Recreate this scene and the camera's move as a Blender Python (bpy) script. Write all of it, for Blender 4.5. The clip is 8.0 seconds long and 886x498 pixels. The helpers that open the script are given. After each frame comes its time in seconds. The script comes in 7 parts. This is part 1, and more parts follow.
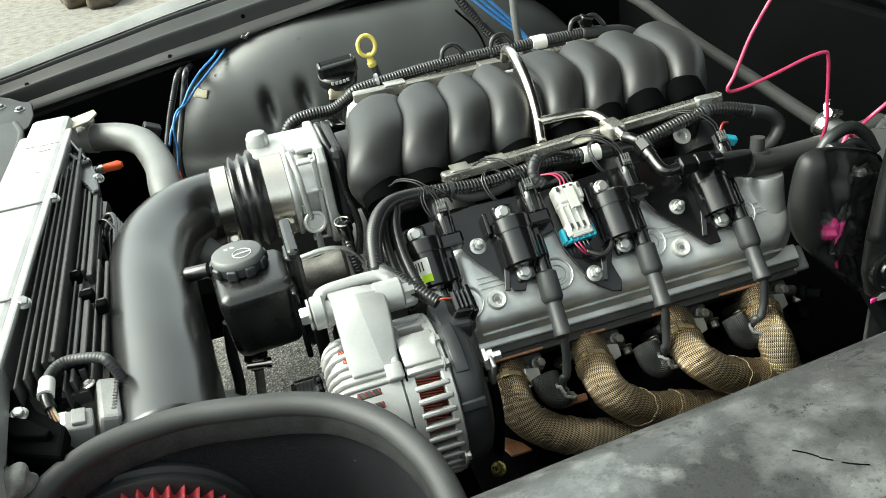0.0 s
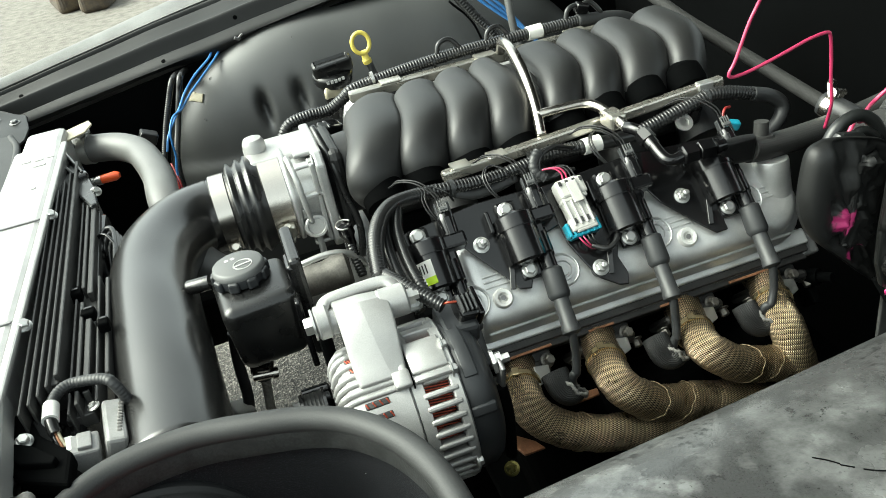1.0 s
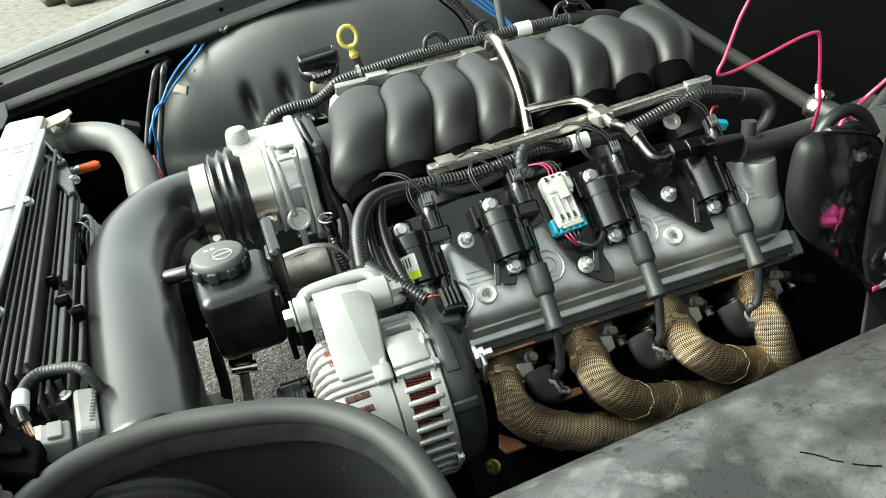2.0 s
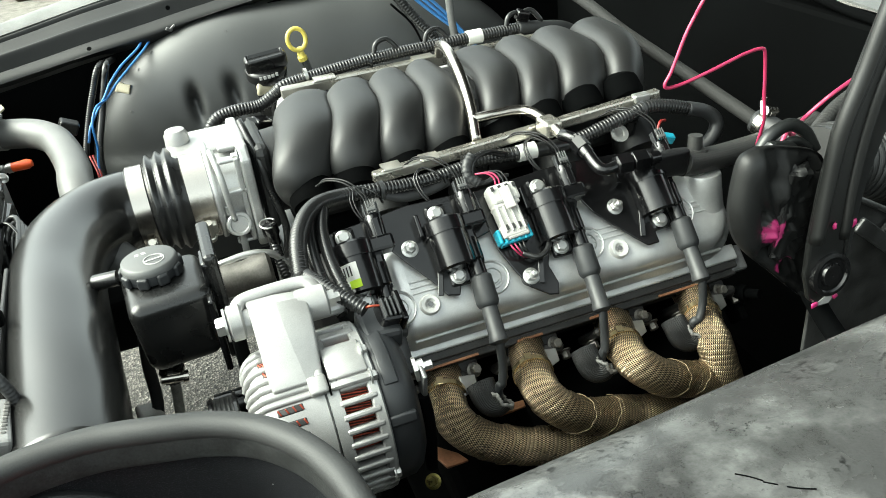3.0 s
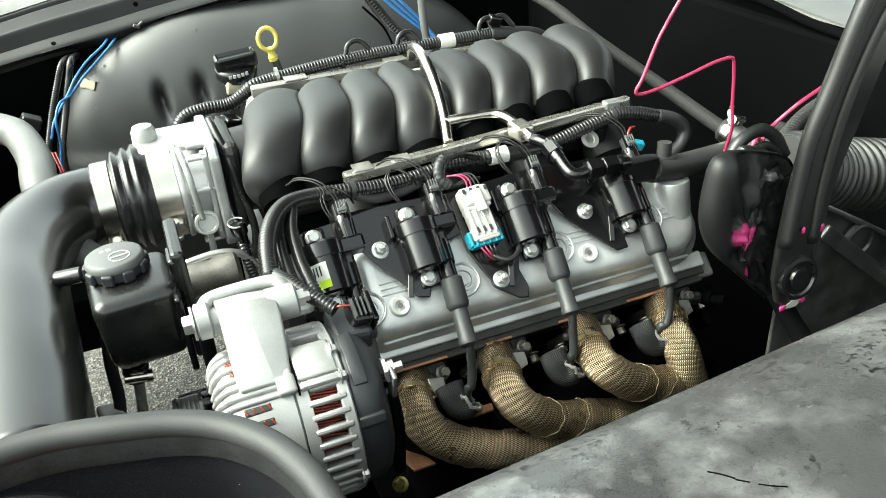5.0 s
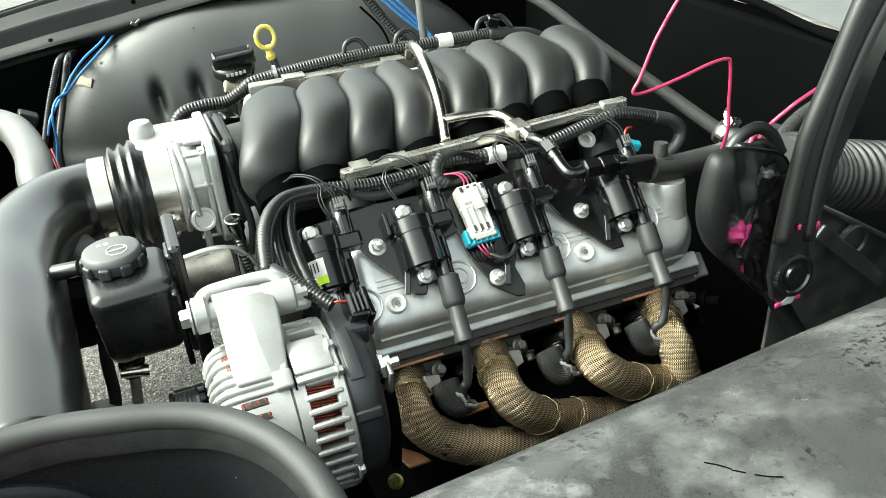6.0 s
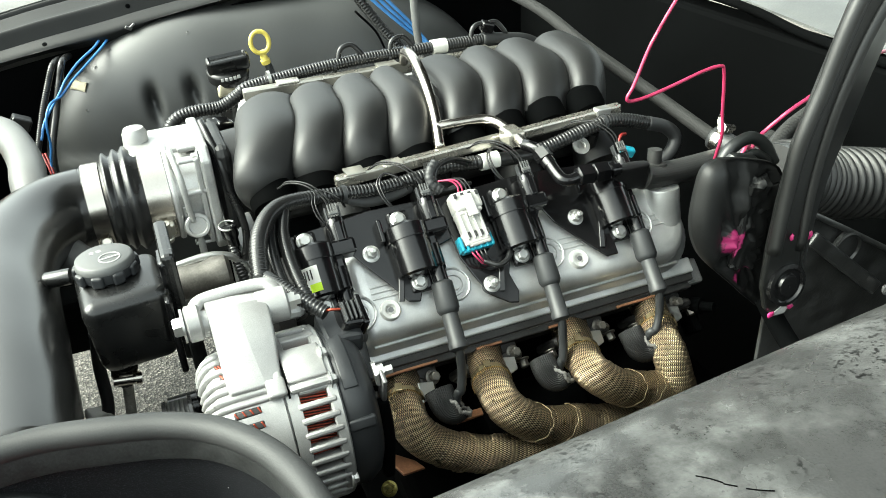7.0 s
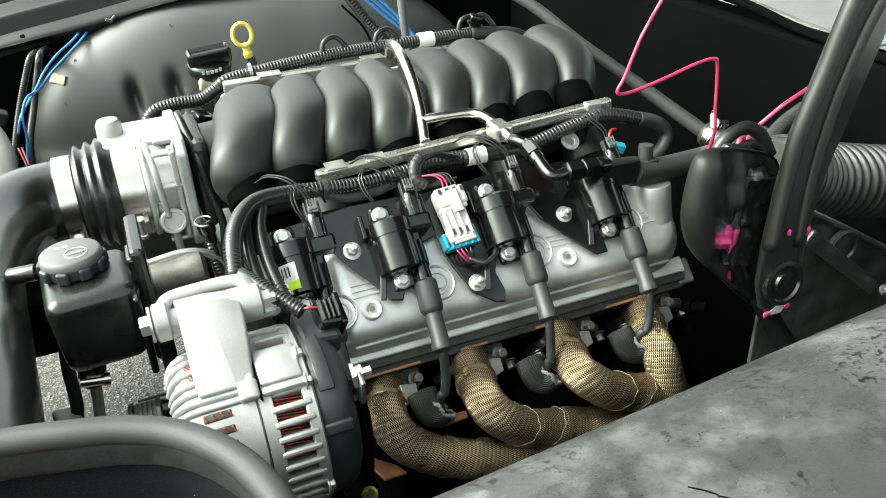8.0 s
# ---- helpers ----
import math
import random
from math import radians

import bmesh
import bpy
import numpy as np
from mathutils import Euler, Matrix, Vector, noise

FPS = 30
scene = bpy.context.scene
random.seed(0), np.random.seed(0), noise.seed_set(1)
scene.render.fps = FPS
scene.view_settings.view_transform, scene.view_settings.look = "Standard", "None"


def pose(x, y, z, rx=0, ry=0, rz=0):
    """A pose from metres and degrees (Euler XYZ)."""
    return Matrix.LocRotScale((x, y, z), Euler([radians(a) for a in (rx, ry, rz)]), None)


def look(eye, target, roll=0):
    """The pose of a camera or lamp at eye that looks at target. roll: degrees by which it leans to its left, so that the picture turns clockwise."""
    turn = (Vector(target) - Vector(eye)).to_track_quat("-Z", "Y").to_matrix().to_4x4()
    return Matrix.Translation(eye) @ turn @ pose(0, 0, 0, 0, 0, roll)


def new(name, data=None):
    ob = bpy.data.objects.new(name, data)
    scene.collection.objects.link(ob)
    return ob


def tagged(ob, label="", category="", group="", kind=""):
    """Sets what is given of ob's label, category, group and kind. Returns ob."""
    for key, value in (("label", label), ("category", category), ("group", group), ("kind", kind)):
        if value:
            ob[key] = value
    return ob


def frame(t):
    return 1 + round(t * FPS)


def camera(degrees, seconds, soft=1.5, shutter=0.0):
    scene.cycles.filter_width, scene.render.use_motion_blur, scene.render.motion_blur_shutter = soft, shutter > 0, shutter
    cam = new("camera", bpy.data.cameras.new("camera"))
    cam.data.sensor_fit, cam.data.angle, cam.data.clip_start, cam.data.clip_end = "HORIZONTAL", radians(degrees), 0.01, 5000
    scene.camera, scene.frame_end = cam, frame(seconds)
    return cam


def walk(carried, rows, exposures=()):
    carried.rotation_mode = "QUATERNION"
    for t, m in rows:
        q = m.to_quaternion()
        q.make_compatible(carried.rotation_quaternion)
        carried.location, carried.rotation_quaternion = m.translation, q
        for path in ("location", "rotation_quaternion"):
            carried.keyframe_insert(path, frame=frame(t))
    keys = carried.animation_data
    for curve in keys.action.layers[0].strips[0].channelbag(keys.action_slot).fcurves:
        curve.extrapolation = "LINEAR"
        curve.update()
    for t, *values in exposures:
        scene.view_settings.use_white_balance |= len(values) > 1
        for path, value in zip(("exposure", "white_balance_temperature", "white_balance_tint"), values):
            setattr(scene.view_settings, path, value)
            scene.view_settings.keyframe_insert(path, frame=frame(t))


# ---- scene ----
cam = camera(57.5, 8.0, 0.9)
PATH = [
    (0, (-0.192, -0.949, 1.168), (0.195, 0.74, 0.169), -8.3),
    (0.5, (-0.188, -0.947, 1.172), (0.155, 0.738, 0.15), -10.2),
    (1, (-0.184, -0.934, 1.174), (0.182, 0.745, 0.15), -11.1),
    (1.5, (-0.186, -0.932, 1.169), (0.203, 0.741, 0.144), -10.0),
    (2.8, (-0.172, -0.92, 1.152), (0.289, 0.739, 0.134), -7.5),
    (3, (-0.169, -0.918, 1.151), (0.345, 0.725, 0.132), -6.5),
    (3.5, (-0.169, -0.917, 1.145), (0.397, 0.708, 0.126), -5.3),
    (4, (-0.169, -0.914, 1.145), (0.413, 0.709, 0.133), -5.2),
    (4.5, (-0.171, -0.915, 1.147), (0.419, 0.706, 0.134), -4.7),
    (6, (-0.179, -0.92, 1.142), (0.433, 0.697, 0.138), -3.5),
    (6.5, (-0.179, -0.921, 1.146), (0.442, 0.697, 0.148), -3.4),
    (7, (-0.176, -0.918, 1.146), (0.447, 0.698, 0.145), -3.3),
    (7.5, (-0.172, -0.912, 1.143), (0.457, 0.703, 0.144), -3.2),
    (8, (-0.161, -0.9, 1.128), (0.482, 0.709, 0.129), -2.7),
]
walk(cam, [(t, look(eye, target, roll)) for t, eye, target, roll in PATH], [(0.0, 1.72, 6650, -6), (1.5, 1.72, 6650, -6), (3.0, 1.95, 6650, -6), (4.5, 2.12, 6650, -6), (8.0, 2.12, 6650, -6)])

# ---- light ----
world = bpy.data.worlds.new("sky")
scene.world = world
world.use_nodes = True
wn = world.node_tree
sky = wn.nodes.new("ShaderNodeTexSky")
sky.sky_type = "NISHITA"
sky.sun_disc = False
sky.sun_elevation, sky.sun_rotation = radians(46), radians(285)
sky.air_density, sky.dust_density, sky.ozone_density = 0.8, 4.5, 0.6
haze = wn.nodes.new("ShaderNodeHueSaturation")
haze.inputs["Saturation"].default_value = 0.25
wn.links.new(sky.outputs["Color"], haze.inputs["Color"])
wn.links.new(haze.outputs["Color"], wn.nodes["Background"].inputs["Color"])
wn.nodes["Background"].inputs["Strength"].default_value = 0.215
sun_data = bpy.data.lights.new("sun", "SUN")
sun_data.energy, sun_data.angle, sun_data.color = 1.15, radians(52), (1.0, 0.985, 0.955)
sun = new("sun", sun_data)
sun.matrix_world = look((-2.9, 0.78, 3.82), (0, 0, 0.7))


# ---- materials ----
def material(name, color, rough=0.5, metal=0.0, vary=0.25, scale=60.0, bump=0.15, fine=400.0, second=None, blotch=8.0, coat=0.0, spread=0.12, spec=0.5):
    """A surface with blotches and grain, in metres."""
    m = bpy.data.materials.new(name)
    m.use_nodes = True
    nt, b = m.node_tree, m.node_tree.nodes["Principled BSDF"]
    N, L = nt.nodes.new, nt.links.new
    tc = N("ShaderNodeTexCoord")
    n1, n2 = N("ShaderNodeTexNoise"), N("ShaderNodeTexNoise")
    for n, s, d in ((n1, blotch, 6.0), (n2, fine, 3.0)):
        n.inputs["Scale"].default_value, n.inputs["Detail"].default_value = s, d
        L(tc.outputs["Object"], n.inputs["Vector"])
    second = second or [c * (1 - vary) for c in color]
    r1 = N("ShaderNodeValToRGB")
    r1.color_ramp.elements[0].position, r1.color_ramp.elements[1].position = 0.35, 0.65
    r1.color_ramp.elements[0].color, r1.color_ramp.elements[1].color = (*second, 1), (*color, 1)
    L(n1.outputs["Fac"], r1.inputs["Fac"])
    mix = N("ShaderNodeMixRGB")
    mix.blend_type, mix.inputs["Fac"].default_value = "OVERLAY", vary
    L(r1.outputs["Color"], mix.inputs["Color1"])
    L(n2.outputs["Fac"], mix.inputs["Color2"])
    L(mix.outputs["Color"], b.inputs["Base Color"])
    rr = N("ShaderNodeMapRange")
    rr.inputs["To Min"].default_value, rr.inputs["To Max"].default_value = max(rough - spread, 0.03), min(rough + spread, 1)
    L(n1.outputs["Fac"], rr.inputs["Value"])
    L(rr.outputs["Result"], b.inputs["Roughness"])
    b.inputs["Metallic"].default_value = metal
    b.inputs["Coat Weight"].default_value = coat
    b.inputs["Specular IOR Level"].default_value = spec
    if bump:
        bp = N("ShaderNodeBump")
        bp.inputs["Strength"].default_value, bp.inputs["Distance"].default_value = bump, 0.0006
        L(n2.outputs["Fac"], bp.inputs["Height"])
        L(bp.outputs["Normal"], b.inputs["Normal"])
    return m


def wrap_material():
    """Bronze woven heat wrap; the weave follows the tube's own coordinates."""
    m = material("woven_wrap", (0.74, 0.58, 0.38), 0.30, 0.9, 0.25, second=(0.50, 0.39, 0.25), blotch=30)
    nt, b = m.node_tree, m.node_tree.nodes["Principled BSDF"]
    N, L = nt.nodes.new, nt.links.new
    uv = N("ShaderNodeUVMap")
    sep = N("ShaderNodeSeparateXYZ")
    L(uv.outputs["UV"], sep.inputs["Vector"])

    def op(kind, a, c):
        n = N("ShaderNodeMath")
        n.operation = kind
        for i, v in enumerate((a, c)):
            if isinstance(v, (int, float)):
                n.inputs[i].default_value = v
            else:
                L(v, n.inputs[i])
        return n.outputs[0]

    tc, wob = N("ShaderNodeTexCoord"), N("ShaderNodeTexNoise")
    wob.inputs["Scale"].default_value, wob.inputs["Detail"].default_value = 55, 3
    L(tc.outputs["Object"], wob.inputs["Vector"])
    stray = op("MULTIPLY", op("SUBTRACT", wob.outputs["Fac"], 0.5), 5.0)
    around = op("ADD", op("MULTIPLY", sep.outputs["X"], 2 * math.pi * 60), stray)
    lean = op("MULTIPLY", sep.outputs["X"], 2 * math.pi * 5)
    along = op("ADD", op("ADD", op("MULTIPLY", sep.outputs["Y"], 2 * math.pi / 0.0042), lean), stray)
    weave = op("MULTIPLY", op("SINE", around, 0), op("SINE", along, 0))
    rows = op("SINE", op("MULTIPLY", along, 1.0), 0)
    height = op("ADD", op("MULTIPLY", weave, 0.53), op("MULTIPLY", rows, 0.16))
    ramp = N("ShaderNodeMapRange")
    ramp.inputs["From Min"].default_value, ramp.inputs["From Max"].default_value = -0.22, 0.40
    L(height, ramp.inputs["Value"])
    old = b.inputs["Base Color"].links[0].from_socket
    mix = N("ShaderNodeMixRGB")
    mix.inputs["Color1"].default_value = (0.012, 0.009, 0.006, 1)
    L(ramp.outputs["Result"], mix.inputs["Fac"])
    L(old, mix.inputs["Color2"])
    L(mix.outputs["Color"], b.inputs["Base Color"])
    bp = N("ShaderNodeBump")
    bp.inputs["Strength"].default_value, bp.inputs["Distance"].default_value = 1.0, 0.0009
    L(height, bp.inputs["Height"])
    L(bp.outputs["Normal"], b.inputs["Normal"])
    return m


def ground_material():
    """Asphalt of small stones, paler and sandier in patches."""
    m = material("asphalt", (0.30, 0.29, 0.27), 0.9, 0, 0.5, second=(0.12, 0.12, 0.115), blotch=3.0, fine=160, bump=0.6)
    nt, b = m.node_tree, m.node_tree.nodes["Principled BSDF"]
    N, L = nt.nodes.new, nt.links.new
    tc, v = N("ShaderNodeTexCoord"), N("ShaderNodeTexVoronoi")
    v.inputs["Scale"].default_value = 165
    L(tc.outputs["Object"], v.inputs["Vector"])
    ramp = N("ShaderNodeValToRGB")
    ramp.color_ramp.elements[0].color, ramp.color_ramp.elements[1].color = (0.026, 0.0245, 0.022, 1), (0.19, 0.178, 0.158, 1)
    sep = N("ShaderNodeSeparateColor")
    L(v.outputs["Color"], sep.inputs["Color"])
    L(sep.outputs[0], ramp.inputs["Fac"])
    gap, pit, dark = N("ShaderNodeTexVoronoi"), N("ShaderNodeMapRange"), N("ShaderNodeMixRGB")
    gap.feature = "DISTANCE_TO_EDGE"
    gap.inputs["Scale"].default_value = 165
    L(tc.outputs["Object"], gap.inputs["Vector"])
    pit.inputs["From Min"].default_value, pit.inputs["From Max"].default_value = 0.0, 0.16
    L(gap.outputs["Distance"], pit.inputs["Value"])
    dark.inputs["Color1"].default_value = (0.012, 0.0118, 0.0115, 1)
    L(pit.outputs["Result"], dark.inputs["Fac"])
    L(ramp.outputs["Color"], dark.inputs["Color2"])
    # sandy apron away from the car
    pos = N("ShaderNodeSeparateXYZ")
    L(tc.outputs["Object"], pos.inputs["Vector"])
    far = N("ShaderNodeMapRange")
    far.inputs["From Min"].default_value, far.inputs["From Max"].default_value = 1.8, 2.6
    L(pos.outputs["Y"], far.inputs["Value"])
    sand, sn = N("ShaderNodeValToRGB"), N("ShaderNodeTexNoise")
    sn.inputs["Scale"].default_value, sn.inputs["Detail"].default_value = 16, 12
    L(tc.outputs["Object"], sn.inputs["Vector"])
    sand.color_ramp.elements[0].position, sand.color_ramp.elements[1].position = 0.3, 0.62
    sand.color_ramp.elements[0].color, sand.color_ramp.elements[1].color = (0.075, 0.068, 0.058, 1), (0.145, 0.136, 0.118, 1)
    L(sn.outputs["Fac"], sand.inputs["Fac"])
    mix = N("ShaderNodeMixRGB")
    L(far.outputs["Result"], mix.inputs["Fac"])
    L(dark.outputs["Color"], mix.inputs["Color1"])
    L(sand.outputs["Color"], mix.inputs["Color2"])
    L(mix.outputs["Color"], b.inputs["Base Color"])
    bp = N("ShaderNodeBump")
    bp.inputs["Strength"].default_value, bp.inputs["Distance"].default_value = 0.8, 0.004
    L(v.outputs["Distance"], bp.inputs["Height"])
    L(bp.outputs["Normal"], b.inputs["Normal"])
    return m


def primer_material():
    """Grey rubbed primer with soft cloudy wear, dark smudges and speckled pits."""
    m = material("rubbed_primer", (0.046, 0.0465, 0.0463), 0.27, 0.0, 0.3, second=(0.026, 0.0265, 0.0266), blotch=11, fine=700, bump=0.3, spread=0.14, spec=0.6)
    nt, b = m.node_tree, m.node_tree.nodes["Principled BSDF"]
    N, L = nt.nodes.new, nt.links.new
    tc = N("ShaderNodeTexCoord")

    def spots(scale, lo, hi, detail=8.0):
        n, r = N("ShaderNodeTexNoise"), N("ShaderNodeMapRange")
        n.inputs["Scale"].default_value, n.inputs["Detail"].default_value, n.inputs["Roughness"].default_value = scale, detail, 0.62
        L(tc.outputs["Object"], n.inputs["Vector"])
        r.inputs["From Min"].default_value, r.inputs["From Max"].default_value = lo, hi
        L(n.outputs["Fac"], r.inputs["Value"])
        return r.outputs["Result"]

    def over(base, color, fac):
        x = N("ShaderNodeMixRGB")
        x.inputs["Color2"].default_value = (*color, 1)
        L(fac, x.inputs["Fac"])
        L(base, x.inputs["Color1"])
        return x.outputs["Color"]

    def times(a, c):
        x = N("ShaderNodeMath")
        x.operation = "MULTIPLY"
        L(a, x.inputs[0])
        L(c, x.inputs[1])
        return x.outputs[0]

    col = b.inputs["Base Color"].links[0].from_socket
    col = over(col, (0.090, 0.092, 0.091), spots(15, 0.50, 0.66, 10.0))
    col = over(col, (0.105, 0.107, 0.106), times(spots(34, 0.55, 0.66, 12.0), spots(5, 0.45, 0.60, 4.0)))
    col = over(col, (0.022, 0.0225, 0.0225), spots(13, 0.52, 0.84, 12.0))
    col = over(col, (0.018, 0.018, 0.018), times(spots(240, 0.62, 0.72, 5.0), spots(12, 0.52, 0.70, 5.0)))
    col = over(col, (0.016, 0.016, 0.016), times(spots(420, 0.61, 0.70, 4.0), spots(9, 0.50, 0.66, 5.0)))
    col = over(col, (0.020, 0.0205, 0.020), spots(26, 0.54, 0.82, 14.0))
    col = over(col, (0.026, 0.0265, 0.026), spots(75, 0.47, 0.84, 14.0))
    col = over(col, (0.008, 0.008, 0.008), times(spots(300, 0.54, 0.60, 2.5), spots(11, 0.50, 0.58, 7.0)))
    col = over(col, (0.014, 0.014, 0.014), times(spots(110, 0.56, 0.64, 6.0), spots(17, 0.52, 0.62, 6.0)))
    col = over(col, (0.130, 0.133, 0.130), times(spots(55, 0.58, 0.76, 12.0), spots(8, 0.50, 0.66, 5.0)))
    L(col, b.inputs["Base Color"])
    return m


def felt_material():
    """Blue-black grained board; the light its grain catches is painted as pale flecks."""
    m = material("grained_black", (0.0068, 0.0075, 0.0090), 0.62, 0, 0.5, spec=0.25, fine=900, bump=0.8)
    nt, b = m.node_tree, m.node_tree.nodes["Principled BSDF"]
    N, L = nt.nodes.new, nt.links.new
    tc, v, ramp, mix = N("ShaderNodeTexCoord"), N("ShaderNodeTexNoise"), N("ShaderNodeMapRange"), N("ShaderNodeMixRGB")
    v.inputs["Scale"].default_value, v.inputs["Detail"].default_value = 1000, 2
    L(tc.outputs["Object"], v.inputs["Vector"])
    ramp.inputs["From Min"].default_value, ramp.inputs["From Max"].default_value = 0.54, 0.72
    L(v.outputs["Fac"], ramp.inputs["Value"])
    # sparkle of the grain, put into the base colour
    mix.inputs["Color2"].default_value = (0.032, 0.0345, 0.040, 1)
    L(ramp.outputs["Result"], mix.inputs["Fac"])
    L(b.inputs["Base Color"].links[0].from_socket, mix.inputs["Color1"])
    L(mix.outputs["Color"], b.inputs["Base Color"])
    return m


M_FELT = felt_material()
M_GROUND = ground_material()
M_PRIMER = primer_material()
M_WRAP = wrap_material()
M_PLASTIC = material("intake_plastic", (0.0105, 0.0108, 0.0109), 0.50, 0, 0.3, fine=1500, bump=0.16, spread=0.05, blotch=22, spec=0.5)
M_RUBBER = material("black_rubber", (0.0175, 0.0185, 0.0195), 0.5, 0, 0.2, fine=900, bump=0.1)
M_LOOM = material("loom_plastic", (0.013, 0.0132, 0.0134), 0.28, 0, 0.2, fine=700, bump=0.05)
M_GLOSS = material("coil_plastic", (0.004, 0.004, 0.0044), 0.17, 0, 0.1, fine=900, bump=0.03, spread=0.04)
M_BRACKET = material("black_steel", (0.005, 0.005, 0.0053), 0.17, 0, 0.15, fine=500, bump=0.08, spread=0.08)
M_CAST = material("cast_aluminium", (0.62, 0.625, 0.618), 0.42, 0.65, 0.18, second=(0.42, 0.425, 0.418), fine=900, bump=0.12, blotch=20)
M_DISH = material("bright_bolt_dish", (0.62, 0.62, 0.60), 0.38, 0.3, 0.12, fine=1100, bump=0.08)
M_LIP = material("dull_rubber_lip", (0.052, 0.0540, 0.0540), 0.68, 0, 0.4, fine=500, bump=0.5, spec=0.25, blotch=60)
M_BRAID = material("steel_braid", (0.34, 0.33, 0.30), 0.4, 0.35, 0.4, second=(0.20, 0.19, 0.17), fine=1200, bump=0.3, blotch=60)
M_CROWN = material("chalky_grey_paint", (0.13, 0.133, 0.129), 0.6, 0, 0.35, second=(0.075, 0.0765, 0.074), fine=500, bump=0.1, blotch=14)
M_OLDCAST = material("stained_cast", (0.15, 0.142, 0.128), 0.42, 0.6, 0.4, second=(0.075, 0.070, 0.062), fine=500, bump=0.3, blotch=45)
M_BELT = material("belt_rubber", (0.020, 0.0205, 0.021), 0.34, 0, 0.2, fine=700, bump=0.08, blotch=50)
M_THROTTLE = material("machined_casting", (0.41, 0.414, 0.408), 0.34, 0.55, 0.3, second=(0.36, 0.362, 0.355), fine=900, bump=0.12, blotch=40, spread=0.14)
M_BRIGHT = material("bright_aluminium", (0.345, 0.345, 0.337), 0.40, 0.45, 0.25, fine=1300, bump=0.2, blotch=26, second=(0.27, 0.27, 0.264))
M_YELLOWZINC = material("yellow_zinc", (0.22, 0.19, 0.06), 0.3, 0.8, 0.3, fine=900, bump=0.1, blotch=90)
M_WRAPTHREAD = material("pale_thread", (0.26, 0.205, 0.125), 0.45, 0.4, 0.3, fine=1200, bump=0.2, blotch=120)
M_ZINC = material("zinc_bolt", (0.52, 0.52, 0.50), 0.34, 0.85, 0.15, fine=1200, bump=0.06)
M_CHROME = material("polished_steel", (0.52, 0.49, 0.445), 0.24, 1.0, 0.1, fine=900, bump=0.03, spread=0.05)
M_NICKEL = material("plated_steel", (0.50, 0.485, 0.435), 0.28, 0.88, 0.2, second=(0.45, 0.43, 0.38), fine=700, bump=0.1, blotch=25)
M_STEEL = material("grey_steel", (0.20, 0.20, 0.20), 0.45, 0.7, 0.3, fine=700, bump=0.2)
M_DUCT = material("duct_plastic", (0.017, 0.0175, 0.0172), 0.46, 0, 0.3, fine=700, bump=0.1, blotch=15)
M_SHROUD = material("dusty_shroud_plastic", (0.030, 0.030, 0.029), 0.5, 0, 0.35, fine=600, bump=0.15, blotch=25, second=(0.017, 0.0168, 0.016))
M_TRIM = material("edge_trim_rubber", (0.025, 0.0259, 0.0260), 0.58, 0, 0.25, fine=700, bump=0.25, blotch=18, second=(0.015, 0.0156, 0.0159), spec=0.38)
M_ARM = material("satin_grey_black", (0.0065, 0.0069, 0.0067), 0.36, 0, 0.3, fine=700, bump=0.12, blotch=12)
M_TANK = material("satin_tank_plastic", (0.0075, 0.0077, 0.0077), 0.28, 0, 0.3, fine=900, bump=0.1, blotch=30)
M_CAPTOP = material("grey_cap_plastic", (0.075, 0.077, 0.0765), 0.5, 0, 0.2, fine=900, bump=0.1)
M_GOLD = material("brassy_tie", (0.86, 0.70, 0.42), 0.13, 0.95, 0.2, fine=900, bump=0.1)
M_HEAD = material("dark_cast_head", (0.036, 0.035, 0.034), 0.5, 0.4, 0.4, fine=500, bump=0.4, blotch=22, second=(0.025, 0.024, 0.023))
M_TUBE = material("satin_black_tube", (0.009, 0.0090, 0.0087), 0.25, 0, 0.25, second=(0.010, 0.0100, 0.0097), fine=300, bump=0.05, blotch=14, spread=0.06, spec=0.75)
M_PAINT = material("satin_black_paint", (0.008, 0.009, 0.009), 0.38, 0, 0.3, fine=900, bump=0.1, blotch=7, spread=0.08)
M_HOUSING = material("housing_paint", (0.027, 0.0284, 0.0279), 0.50, 0, 0.25, fine=900, bump=0.08, blotch=9, spread=0.07, spec=0.9, second=(0.023, 0.0242, 0.0238))
M_RAIL = material("grey_rail_paint", (0.0078, 0.0083, 0.0081), 0.48, 0, 0.35, fine=700, bump=0.1, blotch=8, second=(0.0055, 0.0058, 0.0058), spec=0.28)
# darker than real black paint: shade in the bay is put into this colour
M_BAY = material("black_and_bay_shade", (0.0013, 0.0015, 0.0016), 0.85, 0, 0.4, spec=0.025, fine=600, bump=0.2, blotch=6)
M_GREY = material("pale_grey_paint", (0.12, 0.124, 0.119), 0.5, 0, 0.35, second=(0.06, 0.062, 0.06), fine=500, bump=0.1, blotch=10)
M_HOSE = material("grey_hose", (0.105, 0.106, 0.103), 0.5, 0, 0.3, fine=900, bump=0.2, blotch=20)
M_DARKHOSE = material("dark_grey_hose", (0.021, 0.0212, 0.0203), 0.55, 0, 0.3, fine=800, bump=0.3, blotch=20)
M_ROD = material("dusty_dark_rubber", (0.014, 0.0142, 0.0137), 0.75, 0, 0.35, fine=700, bump=0.4, blotch=40, spec=0.25)
M_BOOT = material("grey_silicone", (0.023, 0.0245, 0.026), 0.5, 0, 0.15, fine=900, bump=0.05)
M_YELLOW = material("yellow_plastic", (0.56, 0.46, 0.09), 0.35, 0, 0.1, fine=700, bump=0.03)
